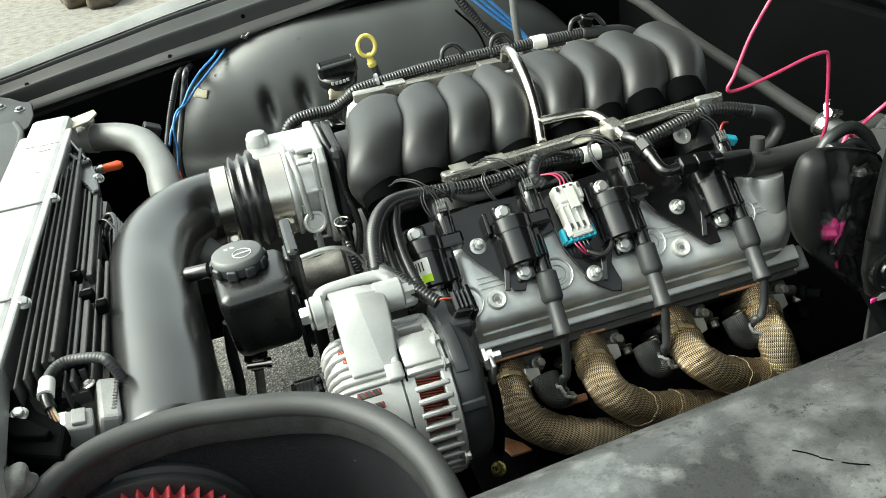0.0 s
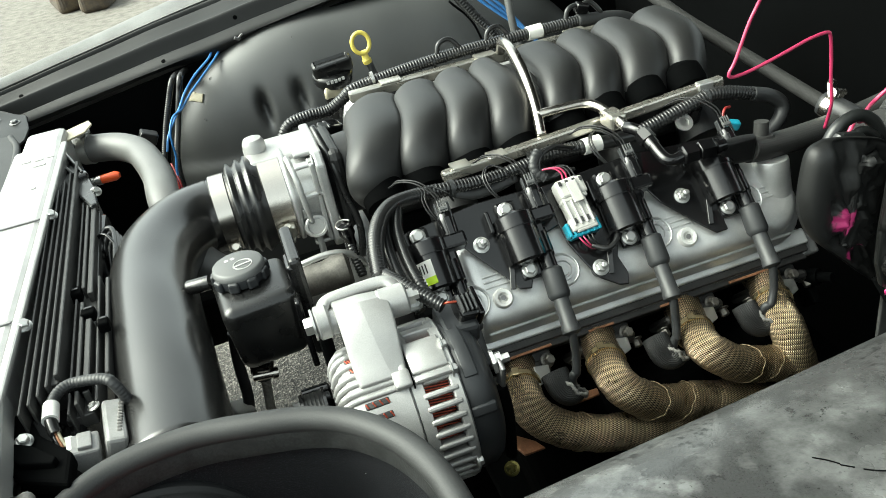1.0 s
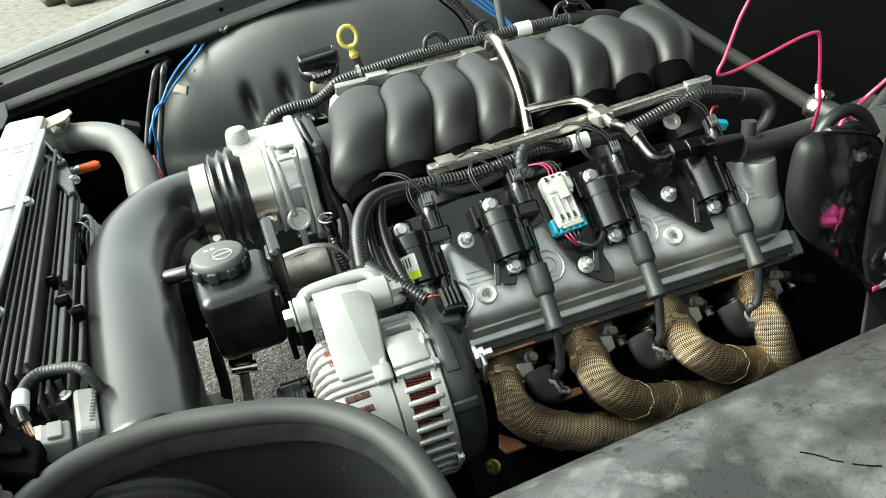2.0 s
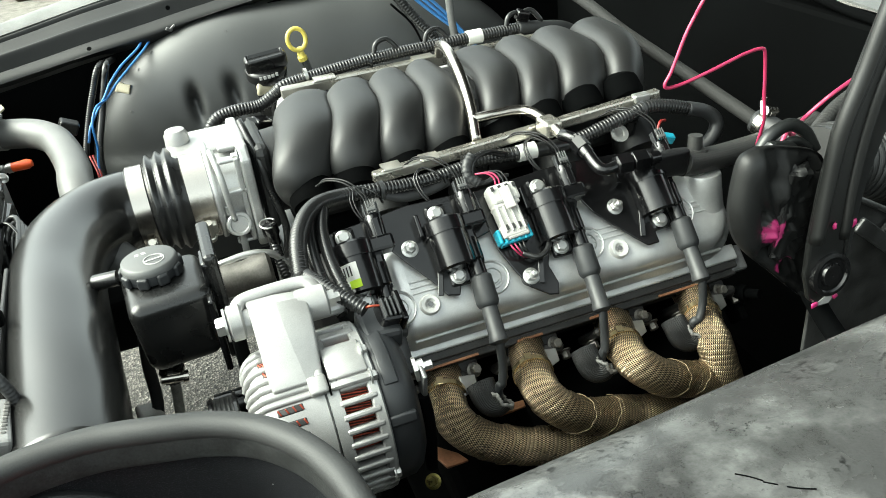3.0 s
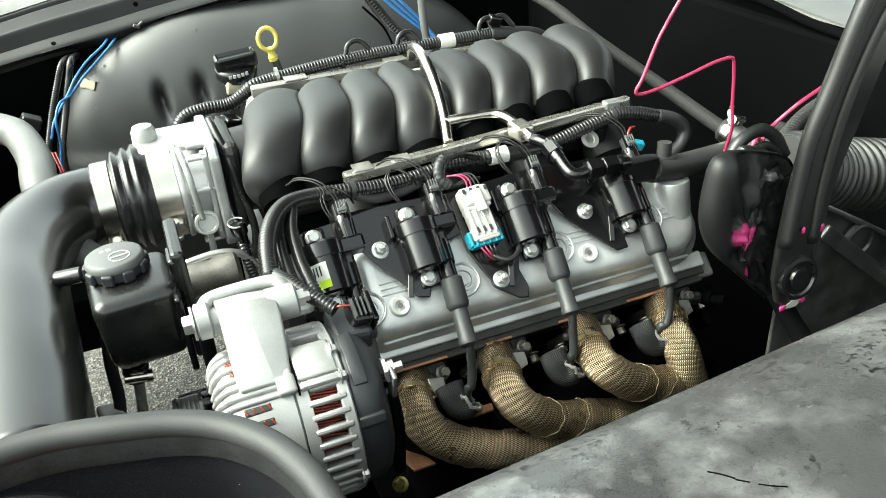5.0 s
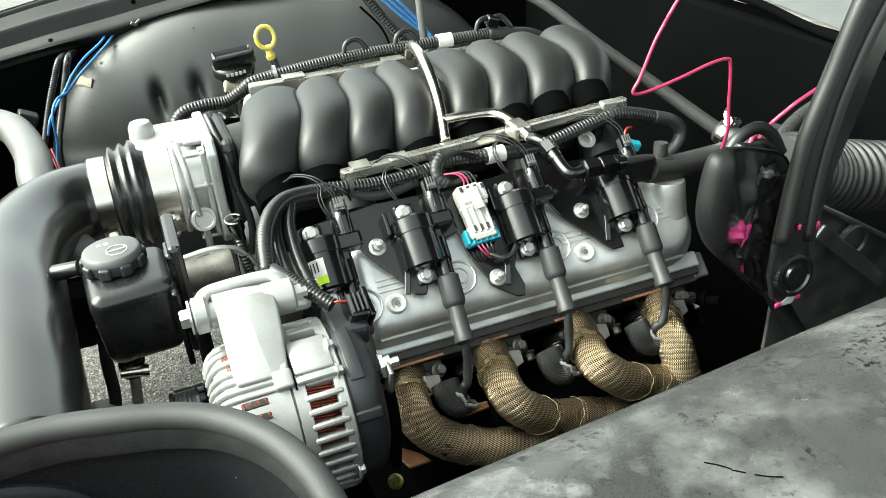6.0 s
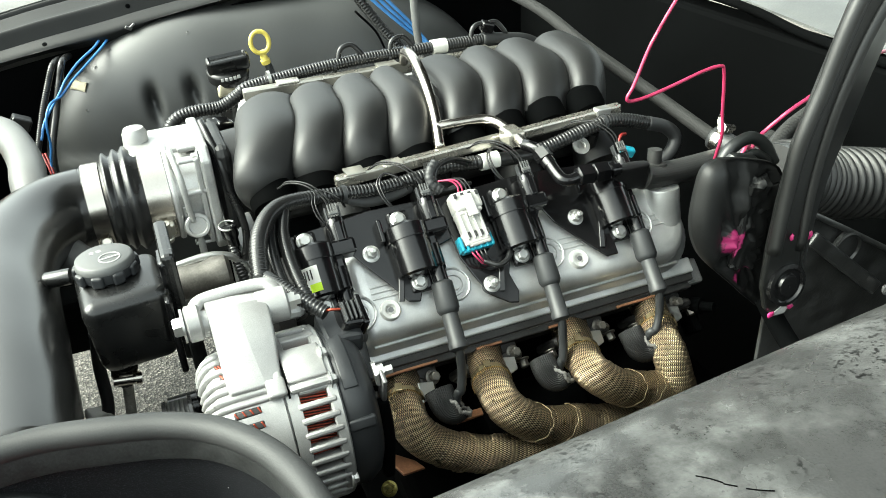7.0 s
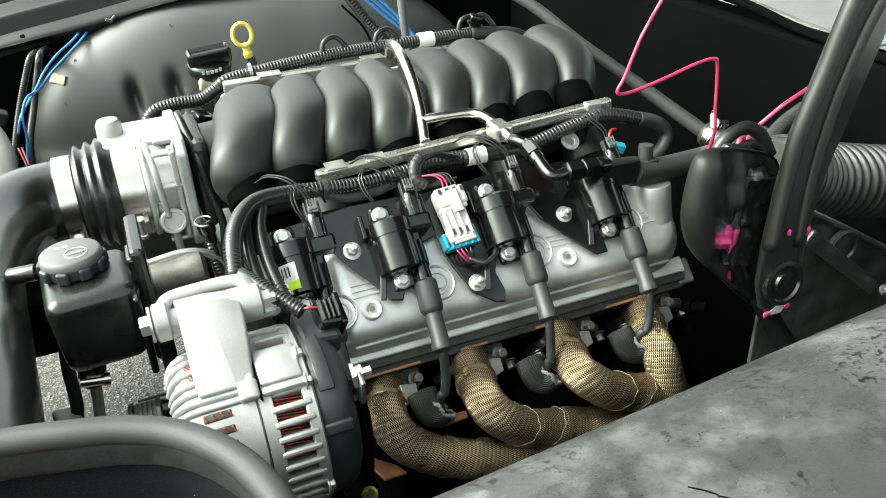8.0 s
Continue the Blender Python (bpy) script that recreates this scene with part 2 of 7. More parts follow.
M_CREAM = material("cream_plastic", (0.34, 0.31, 0.22), 0.5, 0, 0.2, fine=700, bump=0.05)
M_WHITE = material("white_plastic", (0.40, 0.395, 0.37), 0.45, 0, 0.12, fine=700, bump=0.05)
M_TEAL = material("teal_plastic", (0.010, 0.20, 0.28), 0.4, 0, 0.1, fine=700, bump=0.03)
M_BLUE = material("blue_wire", (0.04, 0.17, 0.42), 0.4, 0, 0.1, fine=700, bump=0.0)
M_PINK = material("pink_wire", (0.33, 0.024, 0.075), 0.35, 0, 0.1, fine=700, bump=0.0)
M_MAGENTA = material("magenta_paint", (0.42, 0.02, 0.13), 0.4, 0, 0.3, fine=500, bump=0.3, blotch=60)
M_RED = material("red_filter_cotton", (0.36, 0.030, 0.040), 0.7, 0, 0.2, fine=1200, bump=0.5)
M_REDWIRE = material("red_wire", (0.20, 0.014, 0.012), 0.4, 0, 0.1, fine=700, bump=0.0)
M_ORANGE = material("orange_plastic", (0.80, 0.10, 0.02), 0.4, 0, 0.1, fine=700, bump=0.03)
M_COPPER = material("copper_winding", (0.40, 0.075, 0.045), 0.35, 0.8, 0.3, fine=900, bump=0.2, blotch=90)
M_RUST = material("coppery_gasket", (0.36, 0.17, 0.09), 0.55, 0.5, 0.4, fine=500, bump=0.3, blotch=40)
M_SLEEVE = material("braided_sleeve", (0.0065, 0.0066, 0.0068), 0.5, 0, 0.3, spec=0.35, fine=900, bump=0.6)
M_FRAY = material("frayed_fabric", (0.15, 0.147, 0.138), 0.7, 0, 0.4, fine=900, bump=0.4, blotch=150)
M_LABEL = material("paper_label", (0.72, 0.72, 0.70), 0.6, 0, 0.08, fine=600, bump=0.02)
M_CASE = material("grey_connector_plastic", (0.20, 0.20, 0.196), 0.4, 0, 0.25, fine=700, bump=0.08, blotch=60)
M_LIME = material("lime_sticker", (0.55, 0.75, 0.03), 0.5, 0, 0.05, fine=600, bump=0.0)
# printed ink, and the painted darkness inside slots, notches and the port
M_INKSHADE = material("ink_and_recess_shade", (0.02, 0.02, 0.02), 0.6, 0, 0.05, fine=600, bump=0.0)
M_PALEINK = material("pale_ink", (0.36, 0.36, 0.35), 0.6, 0, 0.05, fine=600, bump=0.0)
M_TAPE = material("white_tape", (0.60, 0.60, 0.57), 0.5, 0, 0.15, fine=500, bump=0.1)
M_TIMBER = material("old_timber", (0.07, 0.052, 0.03), 0.8, 0, 0.4, second=(0.03, 0.022, 0.014), fine=90, bump=0.6, blotch=14)
def smeared_paint():
    """Black paint with magenta overspray smeared in two ragged patches, in the hinge's own space."""
    m = material("smeared_black_paint", (0.0055, 0.0058, 0.0058), 0.5, 0, 0.3, fine=900, bump=0.1, blotch=40, spread=0.08, spec=0.32)
    nt, b = m.node_tree, m.node_tree.nodes["Principled BSDF"]
    N, L = nt.nodes.new, nt.links.new
    tc, n = N("ShaderNodeTexCoord"), N("ShaderNodeTexNoise")
    n.inputs["Scale"].default_value, n.inputs["Detail"].default_value = 210, 9
    L(tc.outputs["Object"], n.inputs["Vector"])
    col = b.inputs["Base Color"].links[0].from_socket
    for centre, reach in (((-0.034, 0.005, 0.062), 0.017), ((-0.022, 0.005, 0.034), 0.013), ((-0.010, 0.005, 0.010), 0.010)):
        d = N("ShaderNodeVectorMath")
        d.operation = "DISTANCE"
        d.inputs[1].default_value = centre
        L(tc.outputs["Object"], d.inputs[0])
        near, sub, cut, mix = N("ShaderNodeMapRange"), N("ShaderNodeMath"), N("ShaderNodeMapRange"), N("ShaderNodeMixRGB")
        near.inputs["From Min"].default_value, near.inputs["From Max"].default_value = reach, 0.0
        L(d.outputs["Value"], near.inputs["Value"])
        sub.operation = "MULTIPLY"
        L(near.outputs["Result"], sub.inputs[0])
        L(n.outputs["Fac"], sub.inputs[1])
        cut.inputs["From Min"].default_value, cut.inputs["From Max"].default_value = 0.20, 0.27
        L(sub.outputs[0], cut.inputs["Value"])
        mix.inputs["Color2"].default_value = (0.24, 0.016, 0.085, 1)
        L(cut.outputs["Result"], mix.inputs["Fac"])
        L(col, mix.inputs["Color1"])
        col = mix.outputs["Color"]
    L(col, b.inputs["Base Color"])
    return m


M_SMEAR = smeared_paint()
M_LINER = material("glossy_black_liner", (0.030, 0.031, 0.031), 0.33, 0, 0.4, fine=500, bump=0.3, blotch=40, second=(0.008, 0.0082, 0.0082))
M_DARKCAP = material("dark_grey_plastic", (0.0155, 0.017, 0.019), 0.42, 0, 0.2, fine=900, bump=0.08)


# ---- mesh tools ----
def spline(points, per=8):
    """A smooth curve through points."""
    p = [Vector(q) for q in points]
    p = [2 * p[0] - p[1]] + p + [2 * p[-1] - p[-2]]
    out = []
    for i in range(1, len(p) - 2):
        for k in range(per):
            t = k / per
            a, b, c, d = p[i - 1], p[i], p[i + 1], p[i + 2]
            out.append(0.5 * (2 * b + (c - a) * t + (2 * a - 5 * b + 4 * c - d) * t * t + (3 * b - a - 3 * c + d) * t ** 3))
    return out + [p[-2]]


def even(points, step):
    """The same curve at even steps."""
    out, left = [points[0]], step
    for a, b in zip(points, points[1:]):
        length, done = (b - a).length, 0.0
        while length - done > left:
            done += left
            out.append(a.lerp(b, done / length))
            left = step
        left -= length - done
    if (out[-1] - points[-1]).length > step * 0.3:
        out.append(points[-1])
    return out


def tube(points, r, seg=12, per=8, radius=None, caps=True, smooth=True, squash=1.0):
    """A round bar along a smooth curve; radius(s, angle) changes it along its length."""
    pts = spline(points, per) if smooth else [Vector(p) for p in points]
    return sweep(pts, r, seg, radius, caps, squash)


def sweep(pts, r, seg=12, radius=None, caps=True, squash=1.0):
    bm = bmesh.new()
    uv = bm.loops.layers.uv.new("UVMap")
    rings, s, dist = [], 0.0, []
    ahead = (pts[1] - pts[0]).normalized()
    side = ahead.orthogonal().normalized()
    for i, p in enumerate(pts):
        d = (pts[min(i + 1, len(pts) - 1)] - pts[max(i - 1, 0)]).normalized()
        side = (side - d * side.dot(d)).normalized()
        up = d.cross(side)
        if i:
            s += (p - pts[i - 1]).length
        dist.append(s)
        ring = []
        for k in range(seg):
            a = 2 * math.pi * k / seg
            q = radius(s, a) if radius else r
            ring.append(bm.verts.new(p + side * (math.cos(a) * q) + up * (math.sin(a) * q * squash)))
        rings.append(ring)
    for i in range(len(rings) - 1):
        for k in range(seg):
            j = (k + 1) % seg
            f = bm.faces.new((rings[i][k], rings[i][j], rings[i + 1][j], rings[i + 1][k]))
            f.smooth = True
            for loop, (u, v) in zip(f.loops, ((k, i), (k + 1, i), (k + 1, i + 1), (k, i + 1))):
                loop[uv].uv = (u / seg, dist[v])
    if caps:
        bm.faces.new(rings[0][::-1])
        bm.faces.new(rings[-1])
    return bm


def ribbed(points, r, pitch=0.0046, depth=0.0011, seg=14):
    """Split corrugated conduit."""
    pts = even(spline(points, 10), pitch / 4)
    return sweep(pts, r, seg, lambda s, a: r - depth * (0.5 - 0.5 * math.cos(2 * math.pi * s / pitch)) ** 0.6)


def lathe(profile, origin, axis=(1, 0, 0), seg=32, sharp=True):
    """A turned body: (distance along the axis, radius) pairs."""
    bm = bmesh.new()
    d = Vector(axis).normalized()
    e = Vector((0, 0, 1)) if abs(d.z) < 0.9 else Vector((1, 0, 0))
    e = (e - d * e.dot(d)).normalized()
    f = d.cross(e)
    o, rings = Vector(origin), []
    for a, r in profile:
        rings.append([bm.verts.new(o + d * a + (e * math.cos(2 * math.pi * k / seg) + f * math.sin(2 * math.pi * k / seg)) * max(r, 1e-5)) for k in range(seg)])
    for i in range(len(rings) - 1):
        for k in range(seg):
            bm.faces.new((rings[i][k], rings[i][(k + 1) % seg], rings[i + 1][(k + 1) % seg], rings[i + 1][k])).smooth = True
    bm.faces.new(rings[0][::-1])
    bm.faces.new(rings[-1])
    bmesh.ops.recalc_face_normals(bm, faces=bm.faces)
    if sharp:
        for ed in bm.edges:
            if len(ed.link_faces) == 2 and ed.calc_face_angle(0) > 0.7:
                ed.smooth = False
    return bm


def box(center, size, bevel=0.002, turn=None, seg=2):
    bm = bmesh.new()
    bmesh.ops.create_cube(bm, size=1.0)
    bmesh.ops.scale(bm, vec=Vector(size), verts=bm.verts)
    if bevel:
        bmesh.ops.bevel(bm, geom=list(bm.edges), offset=bevel, segments=seg, profile=0.5, affect="EDGES")
    m = Matrix.Translation(center) @ (turn.to_4x4() if turn else Matrix())
    bmesh.ops.transform(bm, matrix=m, verts=bm.verts)
    return bm


def plate(outline, m, thick, bevel=0.0015):
    """An outline in the plane of m, thickened along m's z."""
    bm = bmesh.new()
    low = bm.faces.new([bm.verts.new((x, y, 0)) for x, y in outline])
    up = bmesh.ops.extrude_face_region(bm, geom=[low])
    bmesh.ops.translate(bm, vec=(0, 0, thick), verts=[v for v in up["geom"] if isinstance(v, bmesh.types.BMVert)])
    bmesh.ops.recalc_face_normals(bm, faces=bm.faces)
    if bevel:
        bmesh.ops.bevel(bm, geom=list(bm.edges), offset=bevel, segments=2, profile=0.5, affect="EDGES")
    bmesh.ops.transform(bm, matrix=m, verts=bm.verts)
    return bm


def loft(profile, x0, x1, steps=2, wobble=0.0):
    """A profile of (y, z) drawn along x, as an open sheet."""
    bm = bmesh.new()
    rows = []
    for i in range(steps + 1):
        x = x0 + (x1 - x0) * i / steps
        rows.append([bm.verts.new((x, y + wobble * noise.noise((x * 6, y * 6, 1)), z + wobble * noise.noise((x * 6, y * 6, 5)))) for y, z in profile])
    for a, b in zip(rows, rows[1:]):
        for k in range(len(profile) - 1):
            bm.faces.new((a[k], a[k + 1], b[k + 1], b[k])).smooth = True
    bmesh.ops.recalc_face_normals(bm, faces=bm.faces)
    return bm


def solid(bm, thick):
    """Gives a sheet its thickness."""
    bmesh.ops.solidify(bm, geom=list(bm.faces), thickness=thick)
    for f in bm.faces:
        f.smooth = True
    for ed in bm.edges:
        if len(ed.link_faces) == 2 and ed.calc_face_angle(0) > 0.8:
            ed.smooth = False
    return bm


def arc_block(c, x0, x1, a0, a1, r0, r1, bevel=0.0012, steps=4):
    """A curved block on a drum whose axis is x: angles in degrees from the top towards the viewer."""
    bm = bmesh.new()
    rows = []
    for i in range(steps + 1):
        a = radians(a0 + (a1 - a0) * i / steps)
        d = Vector((0, -math.sin(a), math.cos(a)))
        rows.append([bm.verts.new(c + Vector((x, 0, 0)) + d * r) for x, r in ((x0, r0), (x1, r0), (x1, r1), (x0, r1))])
    for a, b in zip(rows, rows[1:]):
        for k in range(4):
            bm.faces.new((a[k], a[(k + 1) % 4], b[(k + 1) % 4], b[k]))
    bm.faces.new(rows[0][::-1])
    bm.faces.new(rows[-1])
    bmesh.ops.recalc_face_normals(bm, faces=bm.faces)
    if bevel:
        sharp = [e for e in bm.edges if e.calc_face_angle(0) > 0.6]
        bmesh.ops.bevel(bm, geom=sharp, offset=bevel, segments=2, profile=0.5, affect="EDGES")
    for f in bm.faces:
        f.smooth = True
    for e in bm.edges:
        if len(e.link_faces) == 2 and e.calc_face_angle(0) > 0.9:
            e.smooth = False
    return bm


def joined(*bms):
    out = bms[0]
    for b in bms[1:]:
        me = bpy.data.meshes.new("tmp")
        b.to_mesh(me)
        out.from_mesh(me)
        b.free()
        bpy.data.meshes.remove(me)
    return out


def thing(name, base, label, category, group="", kind=""):
    ob = new(name)
    ob.empty_display_size = 0.02
    ob.location = base
    return tagged(ob, label, category, group, kind)


def root_of(ob):
    while ob.parent:
        ob = ob.parent
    return ob


def part(name, bm, mat, parent, label="", kind=""):
    me = bpy.data.meshes.new(name)
    bmesh.ops.translate(bm, vec=-root_of(parent).location, verts=bm.verts)
    bm.to_mesh(me)
    bm.free()
    me.materials.append(mat)
    ob = new(name, me)
    ob.parent = parent
    return tagged(ob, label, kind=kind)


def single(name, bm, mat, label, category, group="", kind=""):
    me = bpy.data.meshes.new(name)
    bm.to_mesh(me)
    bm.free()
    me.materials.append(mat)
    return tagged(new(name, me), label, category, group, kind)


R45 = Matrix(((1, 0, 0), (0, math.sqrt(0.5), -math.sqrt(0.5)), (0, math.sqrt(0.5), math.sqrt(0.5))))
H = math.sqrt(0.5)


def bank(u, v, n):
    """Along the near cylinder bank, up its slope, and out of it."""
    return Vector((u, H * (v - n), H * (v + n)))


def bank_frame(u, v, n):
    return Matrix.Translation(bank(u, v, n)) @ R45.to_4x4()


UP_BANK, OUT_BANK = Vector((0, H, H)), Vector((0, -H, H))


def bolt(center, axis, r=0.0065, head=0.006, washer=1.5):
    """Hex flange bolt head."""
    a = Vector(axis).normalized()
    c = Vector(center)
    w = lathe([(0, r * washer), (0.0012, r * washer), (0.002, r * 1.1)], c, a, 20)
    h = lathe([(0.0015, r), (head, r), (head + 0.001, r * 0.8)], c, a, 6)
    for f in h.faces:
        f.smooth = False
    return joined(w, h)


def smooth_by_angle(bm, limit):
    """Smooth faces with sharp creases past the limit."""
    bm.normal_update()
    for f in bm.faces:
        f.smooth = True
    for e in bm.edges:
        e.smooth = e.calc_face_angle(0) < limit
    return bm


def crumple(bm, depth, scale, cuts=2):
    """Uneven dents pushed into a closed mesh."""
    bmesh.ops.subdivide_edges(bm, edges=bm.edges, cuts=cuts, use_grid_fill=True)
    bm.normal_update()
    for v in bm.verts:
        v.co += v.normal * depth * noise.noise(v.co * scale)
    return smooth_by_angle(bm, 0.8)


def clamp_band(center, axis, r, width=0.011, screw=None):
    """A worm-drive hose clamp."""
    a, c = Vector(axis).normalized(), Vector(center)
    bm = lathe([(-width / 2, r), (-width / 2, r + 0.0012), (width / 2, r + 0.0012), (width / 2, r)], c, a, 40)
    if screw is not None:
        s = (Vector(screw) - a * Vector(screw).dot(a)).normalized()
        t = a.cross(s)
        bm = joined(bm, lathe([(-0.011, 0.0045), (0.008, 0.0045), (0.008, 0.0058), (0.013, 0.0058)], c + s * (r + 0.004), t, 12),
                    box(c + s * (r + 0.002), (0.012, 0.012, 0.005), 0.001, Matrix((a, t, s)).transposed()))
    return bm


# ---- the setting ----
def build_ground():
    bm = bmesh.new()
    bmesh.ops.create_grid(bm, x_segments=40, y_segments=40, size=60)
    single("ground", bm, M_GROUND, "grey asphalt of small stones under the open car, sandy beyond", "ground", kind="structure")


def build_bay():
    """Panels that close the engine bay."""
    wall = new("firewall")
    tagged(wall, "matt black firewall behind the engine with a rolled top lip, the hood's shade in its colour", "wall", kind="structure")
    # the raised hood's shade on the firewall comes from its near-zero black
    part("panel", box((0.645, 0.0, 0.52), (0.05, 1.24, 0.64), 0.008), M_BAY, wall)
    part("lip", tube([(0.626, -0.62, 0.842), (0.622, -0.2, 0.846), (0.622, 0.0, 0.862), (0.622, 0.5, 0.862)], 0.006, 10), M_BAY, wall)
    cowl = loft([(-0.9, 0.845), (-0.5, 0.852), (-0.2, 0.854), (0.0, 0.868), (0.5, 0.868), (0.95, 0.84)], 0.632, 1.5, 10, 0.002)
    for v in cowl.verts:
        v.co.z += 0.12 * (v.co.x - 0.632)
    cowl = solid(cowl, 0.003)
    single("cowl", cowl, M_GREY, "pale grey weathered cowl panel behind the firewall", "panel", kind="structure")
    # near fender: inner wall, rolled edge, broad crown
    prof = [(-0.650, 0.30), (-0.655, 0.60), (-0.655, 0.78), (-0.650, 0.825), (-0.645, 0.838), (-0.645, 0.845), (-0.649, 0.850), (-0.656, 0.8550), (-0.667, 0.8605),
            (-0.685, 0.8665), (-0.71, 0.8720), (-0.75, 0.8765), (-0.80, 0.8785), (-0.88, 0.8765), (-0.96, 0.862), (-1.02, 0.835), (-1.06, 0.78), (-1.075, 0.68), (-1.08, 0.25)]
    near = solid(loft(prof, -0.95, 1.1, 60, 0.0014), 0.002)
    for v in near.verts:
        v.co.y += 0.05 * (v.co.x - 0.015)
        v.co.z += 0.035 * (v.co.x - 0.015)
    single("fender_near", near, M_PRIMER, "grey rubbed-primer fender with dark scuffs and a long scratch", "fender", kind="structure")
    # far fender with its stepped inner rail
    rail = [(p.y, p.z) for p in spline([(0, 0.674, 0.722), (0, 0.659, 0.738), (0, 0.655, 0.749), (0, 0.659, 0.757), (0, 0.673, 0.7655), (0, 0.678, 0.7675), (0, 0.682, 0.765), (0, 0.686, 0.757), (0, 0.692, 0.757), (0, 0.697, 0.776), (0, 0.700, 0.7895), (0, 0.704, 0.7930), (0, 0.710, 0.7920), (0, 0.735, 0.8035), (0, 0.742, 0.8060), (0, 0.745, 0.8000), (0, 0.751, 0.8000), (0, 0.754, 0.8110), (0, 0.760, 0.813)], 3)]
    def rising(bm):
        for v in bm.verts:
            x = v.co.x
            v.co.z += 0.14 * (x + 0.44)
            g = max(0.45, min(1.15, 1 + 1.6 * (x + 0.3)))
            if v.co.y > 0.7603:
                h = max(0.2, min(1.2, 1.6 * (x + 0.75)))
                v.co.y = 0.655 + 0.1055 * g + (v.co.y - 0.7605) * h
            elif v.co.y > 0.655:
                v.co.y = 0.655 + (v.co.y - 0.655) * g
        return bm
    ff = new("fender_far")
    tagged(ff, "far fender with a stepped black inner rail and a pale grey crown", "fender", kind="structure")
    def cut_lip(bm):
        """The lower lip steps up unevenly where it passes the wheel housing."""
        for v in bm.verts:
            if v.co.z < 0.752 and v.co.y < 0.68:
                x = v.co.x
                up = 0.021 / (1 + math.exp(-(x + 0.125) * 55)) + 0.020 / (1 + math.exp((x + 0.235) * 45)) - 0.010 * max(0, x + 0.05) + 0.004 * noise.noise((x * 22, 0, 7))
                v.co.z += up * min(1, (0.752 - v.co.z) / 0.02)
                v.co.y -= 0.005 * noise.noise((x * 16, 3, 1)) * (0.752 - v.co.z) / 0.03
        return bm
    part("inner_rail", solid(rising(cut_lip(loft(rail, -1.1, 1.1, 160, 0.003))), 0.002), M_RAIL, ff, "stepped dark grey rail")
    crown = [(0.7605, 0.8150), (0.775, 0.8205), (0.800, 0.8265), (0.830, 0.8290), (0.870, 0.8240), (0.920, 0.7840), (0.960, 0.7040), (0.980, 0.5000), (0.980, 0.3000)]
    part("crown", solid(rising(loft(crown, -1.1, 1.1, 60, 0.0015)), 0.002), M_CROWN, ff, "pale grey fender crown")
    # holes drawn as thin black discs, the darkness inside them painted on
    for at, way in (((-0.2953, 0.6625, 0.7806), (-0.12, -0.58, 0.81)), ((-0.1434, 0.7030, 0.8183), (-0.02, -0.97, 0.23)), ((-0.5601, 0.6895, 0.7754), (-0.06, -0.57, 0.82))):
        part("rail_hole", lathe([(-0.002, 0.0042), (0.0006, 0.0042)], at, way, 14), M_BAY, ff)
    part("rail_clip", joined(box((-0.152, 0.654, 0.790), (0.012, 0.004, 0.006), 0.001, Euler((0.3, 0.5, 0.2)).to_matrix()), box((-0.146, 0.653, 0.793), (0.004, 0.004, 0.014), 0.001, Euler((0.2, 0.9, 0)).to_matrix())), M_STEEL, ff, "small bent steel clip")
    # added black sheet that stands in for the unlit gap below the rail
    single("void_skirt_far", solid(rising(loft([(0.672, 0.735), (0.70, 0.60), (0.70, 0.24)], -1.1, 1.1, 8)), 0.004), M_BAY, "black skirt added below the far fender rail in place of the dark gap", "panel", kind="structure")
    sup = new("radiator_support")
    tagged(sup, "dark grey painted radiator support with a rolled edge and bolts", "panel", kind="structure")
    part("top_panel", plate([(-0.66, -0.62), (-0.4865, -0.62), (-0.4865, 0.0), (-0.498, 0.16), (-0.508, 0.32), (-0.530, 0.40), (-0.66, 0.44)], Matrix.Translation((0, 0, 0.782)), 0.010, 0.003), M_RAIL, sup)
    part("rolled_edge", tube([(-0.490, -0.60, 0.792), (-0.490, 0.0, 0.792), (-0.502, 0.16, 0.792), (-0.512, 0.32, 0.791), (-0.533, 0.40, 0.789)], 0.005, 10), M_RAIL, sup)
    part("corner_panel", crumple(plate([(-0.66, 0.40), (-0.586, 0.400), (-0.540, 0.372), (-0.520, 0.42), (-0.520, 0.48), (-0.534, 0.55), (-0.60, 0.64), (-0.66, 0.66)], Matrix.Translation((0, 0, 0.770)), 0.006, 0.002), 0.003, 30, 2), M_RAIL, sup, "grey corner panel, slightly dented")
    for x, y in ((-0.548, 0.520), (-0.585, 0.560)):
        part("panel_bolt", bolt((x, y, 0.776), (0, -0.1, 1), 0.006, 0.005), M_STEEL, sup)
    single("apron_front", box((-0.62, 0.0, 0.55), (0.03, 1.3, 0.36), 0.006), M_BAY, "matt black panel ahead of the radiator", "panel", kind="structure")
    hood = new("hood")
    tagged(hood, "raised hood with a dark underside, held by its hinge arms", "hood", kind="structure")
    tilt = Matrix.Translation((0.66, 0, 0.95)) @ Matrix.Rotation(radians(62), 4, "Y")
    skin = box((-0.62, 0, 0), (1.24, 1.26, 0.012), 0.004)
    bmesh.ops.transform(skin, matrix=tilt, verts=skin.verts)
    part("skin", skin, M_BAY, hood)
    for yy in (-0.45, 0.0, 0.45):
        rib = box((-0.62, yy, -0.02), (1.1, 0.06, 0.03), 0.008)
        bmesh.ops.transform(rib, matrix=tilt, verts=rib.verts)
        part("stiffener", rib, M_BAY, hood)
    # crossmember and lower apron, added in near-zero black to keep the bay dark below
    single("crossmember", box((0.12, 0.0, 0.20), (0.5, 0.9, 0.08), 0.015), M_BAY, "black steel crossmember under the engine, added to darken the bay", "frame", kind="structure")
